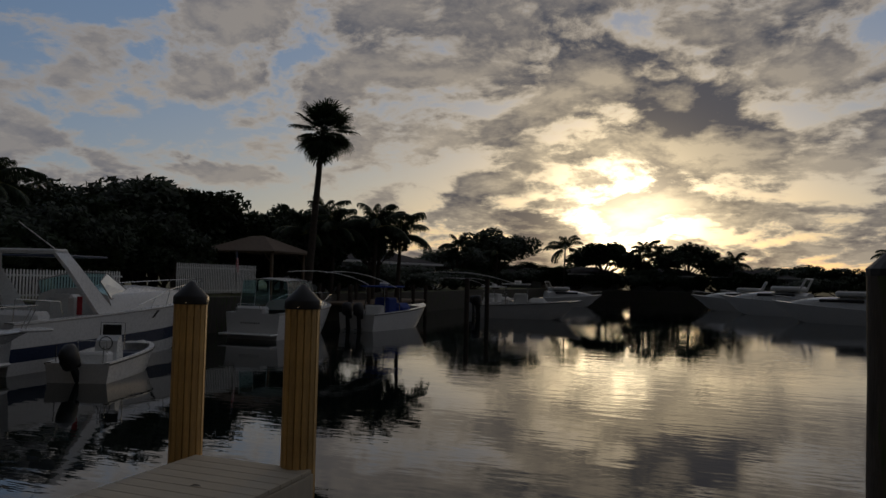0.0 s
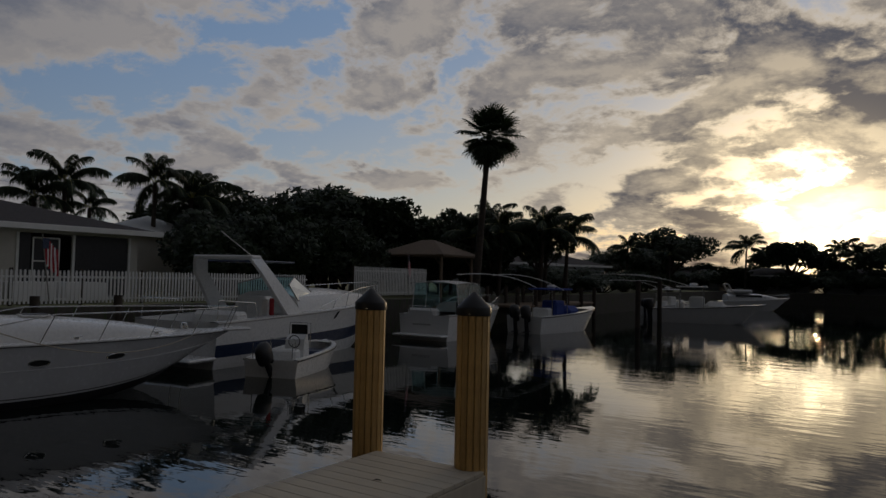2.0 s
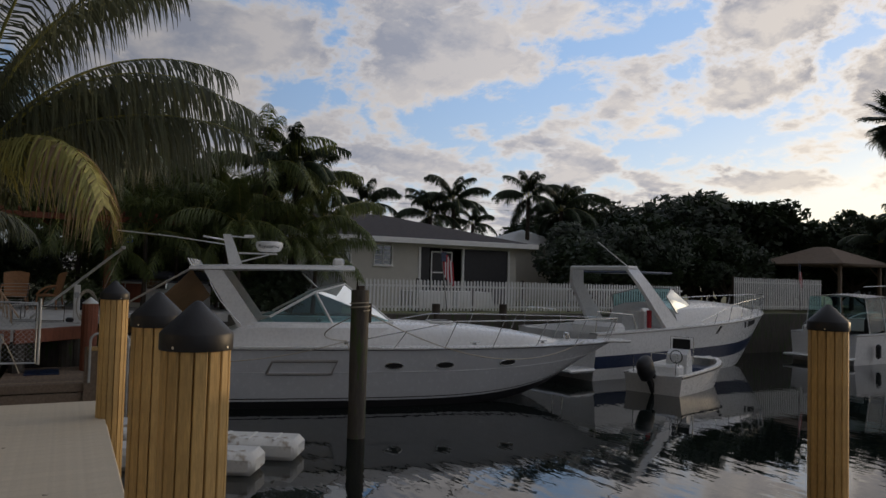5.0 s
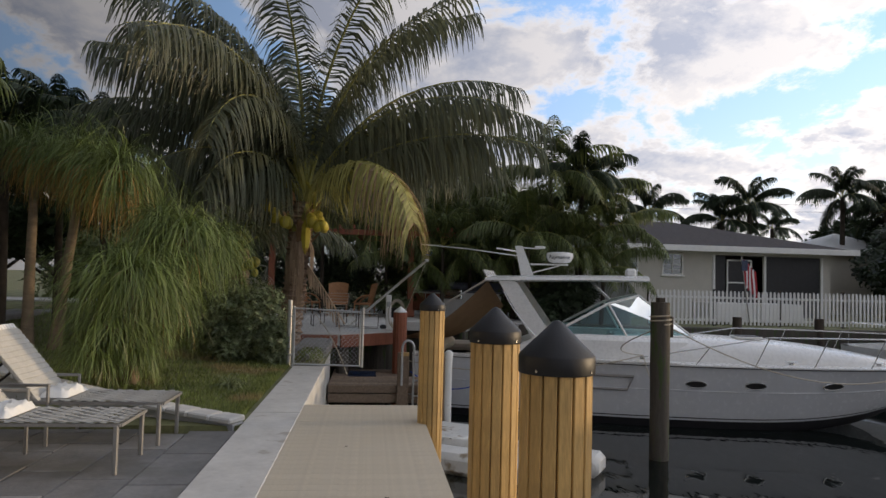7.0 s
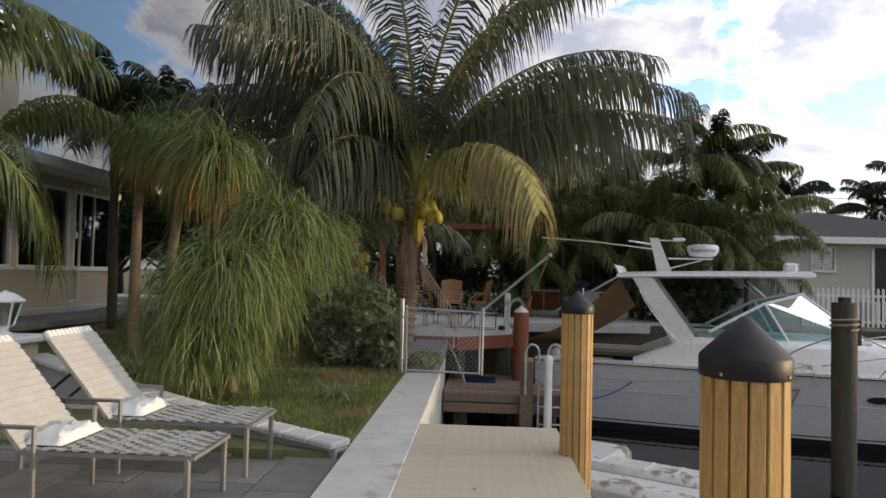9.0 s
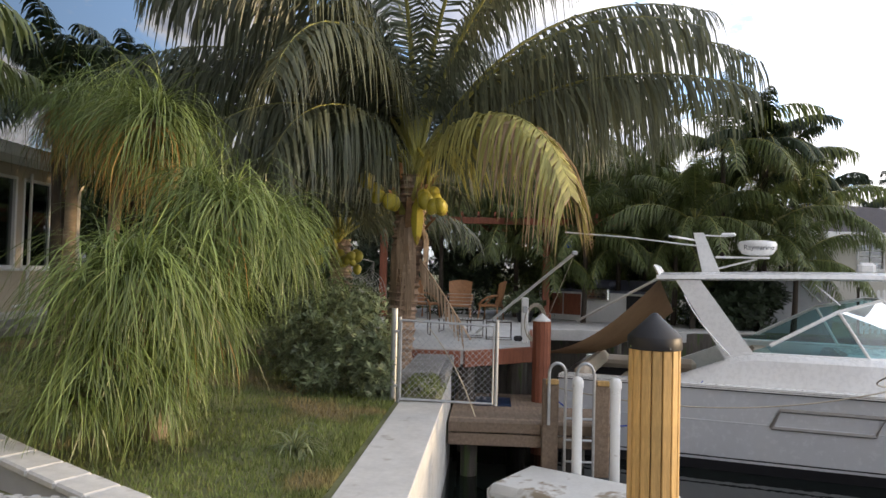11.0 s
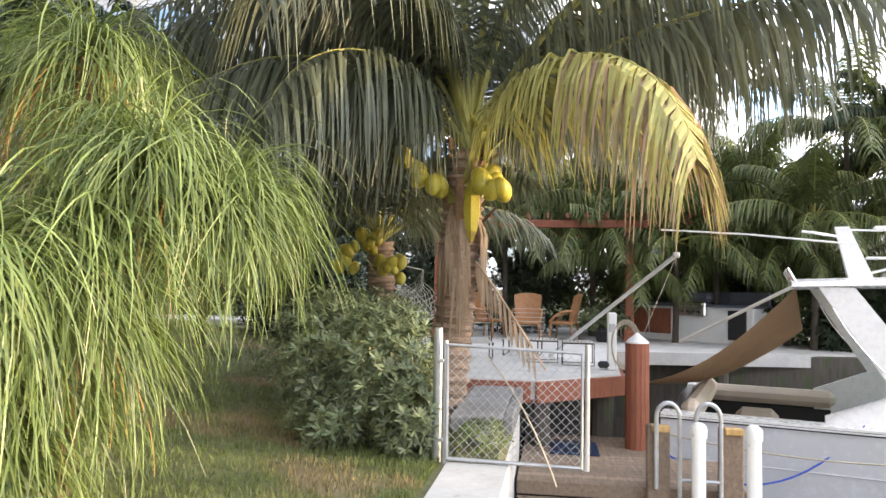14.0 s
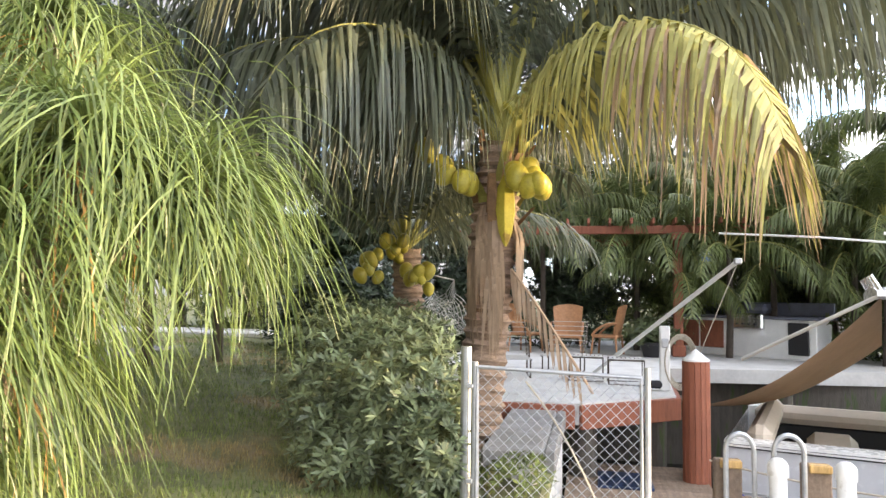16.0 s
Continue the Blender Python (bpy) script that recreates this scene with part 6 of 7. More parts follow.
def chain_gate():
    g0 = thing("chain_link_gate", label="rusty galvanised chain-link gate closing the seawall", category="gate")
    x, y0, y1, z0, z1 = -13.14, -0.99, 0.12, 0.045, 0.965
    part("gate_frame", Geo().tube([(x, y0, z0), (x, y0, z1 + 0.02), (x - 0.02, y1, z1 - 0.02), (x, y1, z0 - 0.02), (x, y0, z0)], 0.019, 8), "galv", g0)
    part("latch_post", Geo().tube([(x - 0.02, y1 + 0.04, 0.0), (x - 0.02, y1 + 0.04, z1 + 0.05)], 0.021, 8), "galv", g0)
    step, n = 0.058, 0
    for sg in (1, -1):
        w = Geo()
        c = -1.2
        while c < 2.2:
            pts = []
            for k in range(40):
                yy = y0 + (y1 - y0) * k / 39
                zz = z0 + (c + sg * (yy - y0)) * 1.0
                if z0 <= zz <= z1:
                    pts.append((x + 0.006 * sg, yy, zz))
            if len(pts) > 1:
                w.tube([pts[0], pts[-1]], 0.0026, 4, False)
            c += step * 1.3
        part("wire_mesh", w, "galv", g0)
    part("hanging_cord", Geo().tube(bez((x + 0.03, -0.65, 0.9), (x + 0.05, -0.3, 0.5), (x + 0.05, -0.08, -0.12), 8), 0.007, 5), "rope", g0)
    p = thing("gate_post", pose(-13.2, -1.08, 0), "blue-grey painted steel gate post", "post")
    part("pipe", Geo().tube([(0, 0, -0.3), (0, 0, 1.12)], 0.038, 12), "galv", p)
    part("hinge", Geo().box((0.05, 0.04, 0.85), (0.09, 0.05, 0.03), bev=0.005), "galv", p)
    part("hinge", Geo().box((0.05, 0.04, 0.2), (0.09, 0.05, 0.03), bev=0.005), "galv", p)
    part("second_pipe", Geo().tube([(0.05, 0.07, -0.1), (0.05, 0.07, 1.02)], 0.024, 10), "galv", p)


chain_gate()


# ---------------------------------------------------------------- neighbour's patio
def neighbour_patio():
    g = Geo()
    plan = [(-16.4, -0.35), (-17.4, 0.80), (-21.2, 1.0), (-22.0, 6.6), (-29.5, 6.6), (-29.5, -3.6), (-16.4, -2.5)]
    g.loft([[Vector((x, y, z)) for x, y in plan] for z in (0.06, 0.285, 0.3)], True, True)
    solo("patio_slab", g, "concrete", "pale concrete patio slab above the water", "patio", kind="structure")
    solo("patio_fascia", Geo().box((0, 0, 0.15), (1.56, 0.06, 0.27), pose(-16.88, 0.25, 0, 0, 0, 131), 0.01), "redwood", "stained redwood board along the patio edge", "board", kind="structure")
    solo("patio_fascia", Geo().box((0, 0, 0.15), (3.8, 0.06, 0.27), pose(-19.3, 0.93, 0, 0, 0, 177), 0.01), "redwood", "stained redwood board along the patio edge", "board", kind="structure")
    solo("patio_fascia", Geo().box((-16.38, -1.4, 0.15), (0.06, 2.0, 0.27), bev=0.01), "redwood", "stained redwood board along the patio edge", "board", kind="structure")
    for k, (x, y) in enumerate(((-16.8, -0.3), (-17.6, 0.55), (-19.0, 0.7), (-20.8, 0.8), (-16.2, -2.2), (-21.4, 3.0), (-21.4, 5.8))):
        solo("patio_post", Geo().tube([(x, y, -3.3), (x, y, 0.07)], 0.14, 10), "greypile", "dark round post carrying the patio", "post", "patio posts")
    # pergola
    p = thing("pergola", label="redwood pergola over the outdoor kitchen", category="pergola")
    for x, y in ((-24.1, 1.58), (-24.1, -2.9), (-27.6, 1.58), (-27.6, -2.9)):
        post = part("post", Geo().box((x, y, 1.62), (0.19, 0.19, 2.66), bev=0.015), "redwood", p)
        part("post_foot", Geo().box((x, y, 0.42), (0.28, 0.28, 0.24), bev=0.02), "redwood", post)
        part("capital", Geo().box((x, y, 2.86), (0.28, 0.28, 0.14), bev=0.02), "redwood", post)
    for x in (-24.1, -27.6):
        part("beam", Geo().box((x, 0.25, 3.02), (0.1, 6.9, 0.18), bev=0.012), "redwood", p)
    for k in range(15):
        part("rafter", Geo().box((-25.85, -3.0 + 0.45 * k, 3.17), (4.5, 0.05, 0.12), bev=0.008), "redwood", p)
    # kitchen
    k = thing("outdoor_kitchen", pose(-24.75, 2.9, -0.09, 0, 0, -38) @ pose(23.33, -2.95, 0), label="white outdoor kitchen counter with dark worktop", category="kitchen")
    part("counter_body", Geo().box((-23.7, 2.9, 0.80), (0.75, 3.4, 0.82), bev=0.015), "whitepaint", k)
    for y in (1.75, 2.35):
        part("cabinet_door", Geo().box((-23.31, y, 0.85), (0.03, 0.56, 0.6), bev=0.01), "redwood", k, "reddish wooden cabinet door")
    part("fridge", Geo().box((-23.31, 4.25, 0.82), (0.05, 0.42, 0.66), bev=0.015), "black", k)
    part("worktop", Geo().box((-23.7, 2.9, 1.24), (0.9, 3.6, 0.06), bev=0.012), "slate", k)
    part("backsplash", Geo().box((-24.02, 3.2, 1.42), (0.1, 3.0, 0.3), bev=0.015), "slate", k)
    gr = part("grill", Geo().box((-23.45, 3.2, 1.16), (0.5, 0.7, 0.34), bev=0.03), "steel", k, "stainless steel grill")
    part("grill_lid", Geo().box((-23.65, 3.2, 1.42), (0.5, 0.7, 0.22), bev=0.09), "slate", gr)
    part("grill_handle", Geo().tube([(-23.17, 2.95, 1.24), (-23.17, 3.45, 1.24)], 0.013, 6), "steel", gr)
    for y in (3.0, 3.13, 3.26, 3.4):
        part("knob", Geo().tube([(-23.2, y, 1.1), (-23.16, y, 1.1)], 0.02, 8), "black", gr)
    # planter
    t = thing("potted_plant", pose(-23.7, 1.0, 0.3), "leafy plant in a black pot on the patio", "plant")
    part("pot", Geo().lathe([(0.17, 0), (0.24, 0.26), (0.27, 0.27), (0.27, 0.31), (0.22, 0.31), (0.2, 0.25), (0.01, 0.24)], 18), "black", t, "", True)
    part("foliage", leaf_cloud(420, 0.10, [((0, 0, 0.55), (0.45, 0.55, 0.32))], 5, 0.2), "shrub", t)
    # lantern hung from the beam
    l = thing("hanging_lantern", pose(-24.0, 2.15, 2.42), "blue glazed lantern hung from the pergola", "lantern")
    part("bowl", Geo().lathe([(0.06, -0.10), (0.10, -0.08), (0.10, 0.04), (0.07, 0.05)], 14), "brightblue", l, "", True)
    part("roof", Geo().lathe([(0.13, 0.05), (0.12, 0.07), (0.03, 0.15), (0.005, 0.17)], 14), "whitepaint", l, "", True)
    part("wire", Geo().tube([(0, 0, 0.16), (0, 0, 0.5)], 0.006, 5), "black", l)
    # shore power pedestal with coiled cable
    s = thing("shore_power_post", pose(-17.95, 0.72, 0.3), "pale shore-power post with coiled cables", "pedestal")
    part("body", Geo().box((0, 0, 0.42), (0.13, 0.13, 0.84), bev=0.015), "pvc", s)
    part("socket_cover", Geo().box((0.07, 0, 0.62), (0.03, 0.09, 0.12), bev=0.01), "galv", s)
    for j in range(4):
        part("cable_coil", Geo().tube([(0.03 * j - 0.02, 0.2 + (0.16 + 0.015 * j) * math.cos(a), 0.38 + (0.3 + 0.02 * j) * math.sin(a)) for a in [k2 * 0.35 for k2 in range(19)]], 0.011, 5), "rope", s)
    part("black_plug", Geo().box((0.05, -0.12, 0.08), (0.12, 0.16, 0.1), bev=0.03), "black", s)
    # boom with its line
    b = thing("davit_boom", label="long white davit boom raised over the patio", category="boom")
    part("boom", Geo().tube([(-19.7, -0.2, 0.32), (-17.62, 1.58, 1.98)], 0.03, 8), "whitepaint", b)
    part("tip_block", Geo().box((-17.62, 1.58, 1.98), (0.06, 0.1, 0.08), bev=0.015), "galv", b)
    part("line", Geo().tube([(-17.62, 1.58, 1.97), (-17.85, 0.95, 0.32)], 0.006, 5), "rope", b)


neighbour_patio()


def wicker_chair(x, y, yaw, label="brown wicker armchair with a tall curved back"):
    c = thing("wicker_chair", pose(x, y, 0.3, 0, 0, yaw), label, "chair", "patio chairs")
    back = []
    for i in range(7):
        z = 0.42 + 0.66 * i / 6
        w = 0.30 - 0.02 * math.cos(math.pi * i / 6)
        back.append([Vector((w * t, -0.25 - 0.14 * i / 6 + 0.08 * t * t, z + (0.0 if i < 6 else -0.05 * t * t))) for t in (-1, -0.5, 0, 0.5, 1)])
    part("backrest", Geo().loft(back, False).loft([[p + Vector((0, -0.03, 0)) for p in r][::-1] for r in back], False), "wicker", c, "", True)
    part("seat", Geo().box((0, 0, 0.40), (0.58, 0.54, 0.07), bev=0.025), "wicker", c)
    for sx in (-0.31, 0.31):
        part("armrest", Geo().tube(bez((sx, -0.28, 0.68), (sx * 1.15, 0.05, 0.70), (sx, 0.26, 0.42), 8), 0.028, 7), "wicker", c, "", True)
        for sy in (-0.24, 0.24):
            part("leg", Geo().tube([(sx * 0.9, sy, 0.4), (sx * 1.05, sy * 1.15, 0.0)], 0.022, 7), "wicker", c)
    return c


def strap_lounge(x, y, yaw, label="white vinyl-strap lounge chair on a dark frame"):
    c = thing("strap_lounge_chair", pose(x, y, 0.3, 0, 0, yaw), label, "chair", "strap chairs")
    for sx in (-0.3, 0.3):
        part("side_rail", Geo().tube([(sx, 0.7, 0.28), (sx, -0.1, 0.26), (sx, -0.6, 0.78)], 0.014, 6), "bark", c)
        part("leg", Geo().tube([(sx, 0.55, 0.27), (sx, 0.55, 0.0), (sx, -0.1, 0.0), (sx, -0.1, 0.26)], 0.013, 6), "bark", c)
        part("arm", Geo().tube([(sx, 0.3, 0.27), (sx, 0.28, 0.46), (sx, -0.28, 0.48)], 0.013, 6), "bark", c)
    for k in range(18):
        t = k / 17
        p = Vector((0, 0.68 - 0.78 * t / 0.6, 0.285)) if t < 0.6 else Vector((0, -0.1 - 0.5 * (t - 0.6) / 0.4, 0.27 + 0.52 * (t - 0.6) / 0.4))
        part("strap", Geo().box(tuple(p), (0.62, 0.042, 0.008), bev=0.002), "webbing", c)
    return c


wicker_chair(-23.6, -0.75, -92)
for _x, _y, _a in ((-24.3, -1.7, -20), (-24.0, 0.1, 165)):
    wicker_chair(_x, _y, _a, "brown wicker armchair pushed back on the patio")
strap_lounge(-20.2, -0.65, -95)
strap_lounge(-19.3, -1.5, -80)


def side_table(x, y):
    c = thing("strap_ottoman", pose(x, y, 0.3), "low strap-topped ottoman on a dark tube frame", "ottoman", "ottomans")
    for sx in (-0.24, 0.24):
        part("leg_frame", Geo().tube([(sx, -0.24, 0.0), (sx, -0.24, 0.34), (sx, 0.24, 0.34), (sx, 0.24, 0.0), (sx, -0.24, 0.0)], 0.013, 6), "bark", c)
    for k in range(8):
        part("strap", Geo().box((0, -0.21 + 0.06 * k, 0.355), (0.5, 0.045, 0.008), bev=0.002), "webbing", c)


side_table(-18.6, 0.25)
side_table(-18.9, -0.3)


def hammock():
    h = thing("hammock", label="white rope hammock slung between the palms", category="hammock")
    a, b = Vector((-18.9, -2.3, 1.75)), Vector((-22.0, -3.4, 1.7))
    g = Geo()
    rows = []
    for i in range(21):
        t = i / 20
        c = a.lerp(b, 0.12 + 0.76 * t) + Vector((0, 0, -0.95 * math.sin(math.pi * (0.12 + 0.76 * t))))
        w = 0.08 + 0.5 * math.sin(math.pi * t) ** 0.6
        rows.append([c + Vector((0.44, -0.9, 0)) * (w * k / 6) + Vector((0, 0, 0.15 * (k / 6) ** 2)) for k in range(-6, 7)])
    for r_ in rows:
        g.tube(r_, 0.006, 4, False)
    for k in range(13):
        g.tube([r_[k] for r_ in rows], 0.006, 4, False)
    part("net", g, "webbing", h)
    for e, row in ((a, rows[0]), (b, rows[-1])):
        for p in row[::2]:
            part("end_cord", Geo().tube([e, p], 0.005, 4, False), "webbing", h)
    part("palm_tie", Geo().tube([a, a + Vector((0.5, -0.9, 0.2))], 0.01, 5), "webbing", h)


hammock()
shrub("low_shrub", -13.65, -0.74, 0.045, [((0, 0, 0.08), (0.45, 0.25, 0.14))], 140, 33, 0.07, "dry weeds growing through the gate", "blade")
for _i, (_x, _y, _w, _h) in enumerate(((-26.3, 3.8, 1.6, 1.9), (-26.4, 1.4, 1.6, 1.9), (-26.5, -1.0, 1.6, 1.9), (-26.6, -3.6, 1.8, 2.0), (-25.0, 5.6, 1.5, 1.8), (-23.3, 6.2, 1.2, 1.2), (-26.2, -6.0, 2.0, 2.1), (-24.5, -8.5, 2.0, 2.2), (-21.5, -5.4, 1.4, 1.5))):
    shrub("patio_hedge", _x, _y, 0.2, [((0, 0, _h * 0.5), (_w * 0.7, _w, _h * 0.5)), ((0.2, 0.5, _h * 0.85), (_w * 0.5, _w * 0.7, _h * 0.4))], 1100, 70 + _i, 0.20, "dense dark tropical hedge behind the patio", "areca" if _i % 3 == 1 else "darkleaf")


# ---------------------------------------------------------------- houses
def window_unit(parent, c, w, h, axis, cols=2, rows=3, name="window", glass="dark"):
    """A framed, barred window on a wall that faces along axis ('x' or 'y')."""
    def v(a, d, z):
        return (c[0] + d, c[1] + a, c[2] + z) if axis == "x" else (c[0] + a, c[1] + d, c[2] + z)

    def s(a, d, z):
        return (d, a, z) if axis == "x" else (a, d, z)
    win = part(name, Geo().box(v(0, -0.03, 0), s(w, 0.02, h)), glass, parent)
    f = Geo()
    for sg in (-1, 1):
        f.box(v(sg * (w / 2), 0.0, 0), s(0.06, 0.09, h + 0.06), bev=0.008)
        f.box(v(0, 0.002, sg * (h / 2)), s(w + 0.05, 0.09, 0.06), bev=0.008)
    part("frame", f, "whitepaint", win)
    for i in range(1, cols):
        part("bar", Geo().box(v(-w / 2 + w * i / cols, 0.0, 0), s(0.03, 0.04, h - 0.05), bev=0.004), "whitepaint", win)
    for j in range(1, rows):
        part("bar", Geo().box(v(0, 0.004, -h / 2 + h * j / rows), s(w - 0.05, 0.03, 0.025), bev=0.004), "whitepaint", win)
    part("sill", Geo().box(v(0, 0.04, -h / 2 - 0.05), s(w + 0.16, 0.14, 0.05), bev=0.01), "whitepaint", win)
    return win


def hip_roof(x0, x1, y0, y1, z, rise, over=0.6):
    g = Geo()
    a = [(x0 - over, y0 - over, z), (x1 + over, y0 - over, z), (x1 + over, y1 + over, z), (x0 - over, y1 + over, z)]
    if (x1 - x0) < (y1 - y0):
        hw = (x1 - x0) / 2 + over
        r = [((x0 + x1) / 2, y0 - over + hw, z + rise), ((x0 + x1) / 2, y1 + over - hw, z + rise)]
        g.add(a + r, [(0, 1, 4), (1, 2, 5, 4), (2, 3, 5), (3, 0, 4, 5), (3, 2, 1, 0)])
    else:
        hw = (y1 - y0) / 2 + over
        r = [(x0 - over + hw, (y0 + y1) / 2, z + rise), (x1 + over - hw, (y0 + y1) / 2, z + rise)]
        g.add(a + r, [(0, 1, 5, 4), (1, 2, 5), (2, 3, 4, 5), (3, 0, 4), (3, 2, 1, 0)])
    return g


def neighbour_house():
    h = thing("house", label="single-storey cream house with dark roof and screened porch", category="house")
    x, y0, y1 = -29.5, 5.0, 20.0
    w = Geo()
    for a, b, z0, z1 in ((y0, 10.4, 0.2, 3.15), (10.4, 11.4, 0.2, 2.05), (10.4, 11.4, 2.92, 3.15), (11.4, 12.45, 0.2, 3.15), (12.45, 13.35, 0.2, 2.0), (12.45, 13.35, 2.92, 3.15), (13.35, 14.7, 0.2, 3.15), (14.7, 19.6, 2.9, 3.15), (19.6, y1, 0.2, 3.15)):
        w.box((x - 0.1, (a + b) / 2, (z0 + z1) / 2), (0.2, b - a, z1 - z0))
    w.box((x - 5.0, y0, 1.67), (9.6, 0.2, 2.96))
    w.box((x - 5.0, y1, 1.67), (9.6, 0.2, 2.96))
    w.box((x - 9.9, 12.5, 1.67), (0.2, 15, 2.96))
    part("wall", w, "stucco", h)
    part("roof", hip_roof(x - 10, x, y0, y1, 3.2, 1.5, 0.75), "roof", h)
    part("eave_fascia", Geo().box((x + 0.77, 12.5, 3.12), (0.05, 16.6, 0.24), bev=0.01), "whitepaint", h)
    part("soffit", Geo().box((x + 0.38, 12.5, 3.06), (0.76, 16.4, 0.04)), "whitepaint", h)
    window_unit(h, (x, 12.9, 2.46), 0.86, 0.88, "x", 2, 4, glass="pane")
    window_unit(h, (x, 10.9, 2.48), 0.95, 0.84, "x", 1, 2, glass="pane")
    # porch back in near-black, the shade behind the screens painted in
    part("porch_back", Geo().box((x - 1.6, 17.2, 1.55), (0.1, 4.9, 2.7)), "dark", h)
    part("porch_floor", Geo().box((x - 0.8, 17.2, 0.25), (1.6, 4.9, 0.1)), "concrete", h)
    for y in (14.72, 17.0, 19.58):
        part("porch_post", Geo().box((x - 0.02, y, 1.55), (0.12, 0.12, 2.7), bev=0.01), "whitepaint", h)
    d = part("screen_door", Geo().box((x + 0.0, 15.85, 1.5), (0.02, 1.0, 2.4)), "screen", h, "dark screen door in a white frame")
    for y in (15.32, 16.38):
        part("stile", Geo().box((x + 0.02, y, 1.5), (0.05, 0.06, 2.45), bev=0.008), "whitepaint", d)
    for z in (0.35, 1.75, 2.7):
        part("rail", Geo().box((x + 0.022, 15.85, z), (0.05, 1.05, 0.06), bev=0.008), "whitepaint", d)
    part("screen", Geo().box((x - 0.03, 15.0, 1.55), (0.02, 0.5, 2.65)), "screen", h)
    part("screen", Geo().box((x - 0.03, 18.3, 1.55), (0.02, 2.5, 2.65)), "screen", h)
    s = thing("garden_shed", label="low grey block shed with a flat roof", category="shed")
    part("wall", Geo().box((-24.2, 7.9, 0.95), (1.4, 1.9, 1.5), bev=0.01), "greywall", s)
    part("flat_roof", Geo().box((-24.2, 7.9, 1.75), (1.8, 2.4, 0.12), bev=0.02), "greywall", s)
    for y in (13.0, 14.9):
        t = thing("covered_table", pose(-25.5, y, 0.22), "garden table under a white cloth", "table", "garden tables")
        part("cloth", Geo().loft([[Vector((sx * 0.75 * k, sy * 0.75 * k, z)) for sx, sy in ((-1, -1), (1, -1), (1, 1), (-1, 1))] for k, z in ((1.06, 0.1), (1.0, 0.74), (0.98, 0.76))], True, True), "whitepaint", t)
        for sx in (-0.6, 0.6):
            part("leg", Geo().tube([(sx, 0.5, 0), (sx, 0.5, 0.7)], 0.03, 6), "bark", t)
    b = thing("far_gable_house", label="pale gabled house behind the garden palms", category="house")
    part("wall", Geo().box((-40, 27.5, 1.8), (6, 6, 3.4)), "stucco", b)
    part("roof", hip_roof(-43, -37, 24.5, 30.5, 3.5, 1.4, 0.5), "whitepaint", b)


neighbour_house()


def picket_fence(x, y0, y1, z0, z1, label, pitch=0.135):
    f = thing("picket_fence", label=label, category="fence")
    n = int((y1 - y0) / pitch)
    pk = Geo().loft([[Vector((a, b, z)) for a, b in ((-0.012, -w), (0.012, -w), (0.012, w), (-0.012, w))] for z, w in ((z0, 0.034), (z1 - 0.05, 0.034), (z1, 0.008))], True, True).mesh("picket", "whitepaint")
    for i in range(n):
        o = part("picket", pk, None, f)
        o.location = (x + 0.03, y0 + i * pitch, random.uniform(-0.012, 0.012))
    for z in (z0 + 0.14, z1 - 0.22):
        part("rail", Geo().box((x, (y0 + y1) / 2, z), (0.035, y1 - y0, 0.07), bev=0.005), "whitepaint", f)
    for i in range(int((y1 - y0) / 2.2) + 1):
        part("post", Geo().box((x - 0.06, y0 + 2.2 * i, (z0 + z1) / 2), (0.09, 0.09, z1 - z0 + 0.1), bev=0.01), "bark", f)


picket_fence(-22.6, 9.1, 24.0, 0.34, 1.42, "white picket fence along the neighbour's seawall")
picket_fence(-23.2, 28.0, 34.5, 0.4, 1.9, "tall white slatted fence by the gazebo")
for _y in (11.6, 14.3, 20.0):
    round_post("bollard_post", -21.8, _y, 0.62, 0.14, "bark", "dark wooden mooring bollard on the seawall", -0.3, group="bollards")


def flag(x, y, z0, z1, ang):
    f = thing("flag", pose(x, y, 0, 0, 0, ang), "striped flag hanging from a slanted pole", "flag", "flags")
    part("pole", Geo().tube([(0, 0, z0), (0, -0.3, z1)], 0.02, 6), "aluminium", f)
    for k in range(7):
        g = Geo()
        q = [Vector((0.03 * math.sin(3 * t + k), 0.02 + 0.062 * k - 0.22 + 0.05 * t, z1 - 0.12 - 0.06 * k - 0.85 * t)) for t in (0, 0.33, 0.66, 1.0)]
        g.strip(q, (0.032,) * 4, Vector((0.1, 1, 0.15)).normalized())
        part("stripe", g, "red" if k % 2 == 0 else "whitepaint", f)
    part("canton", Geo().box((0.04, -0.2, z1 - 0.3), (0.02, 0.2, 0.34), bev=0.004), "navy", f)


flag(-22.5, 12.4, 0.4, 2.55, 0)
flag(-21.6, 30.5, 0.4, 2.7, 20)


def gazebo():
    g = thing("gazebo", label="wooden gazebo with a shingled hip roof", category="gazebo")
    x0, x1, y0, y1 = -27.6, -23.2, 36.0, 39.5
    part("roof", hip_roof(x0, x1, y0, y1, 2.8, 1.0, 0.5), "oldwood", g)
    part("eave", Geo().box(((x0 + x1) / 2, (y0 + y1) / 2, 2.74), (x1 - x0 + 0.9, y1 - y0 + 0.9, 0.1), bev=0.02), "oldwood", g)
    for x in (x0, x1):
        for y in (y0, y1):
            p = part("post", Geo().box((x, y, 1.45), (0.16, 0.16, 2.6), bev=0.02), "oldwood", g)
            part("brace", Geo().tube([(x, y, 2.1), (x + (0.55 if x == x0 else -0.55), y, 2.68)], 0.045, 5), "oldwood", p)


gazebo()


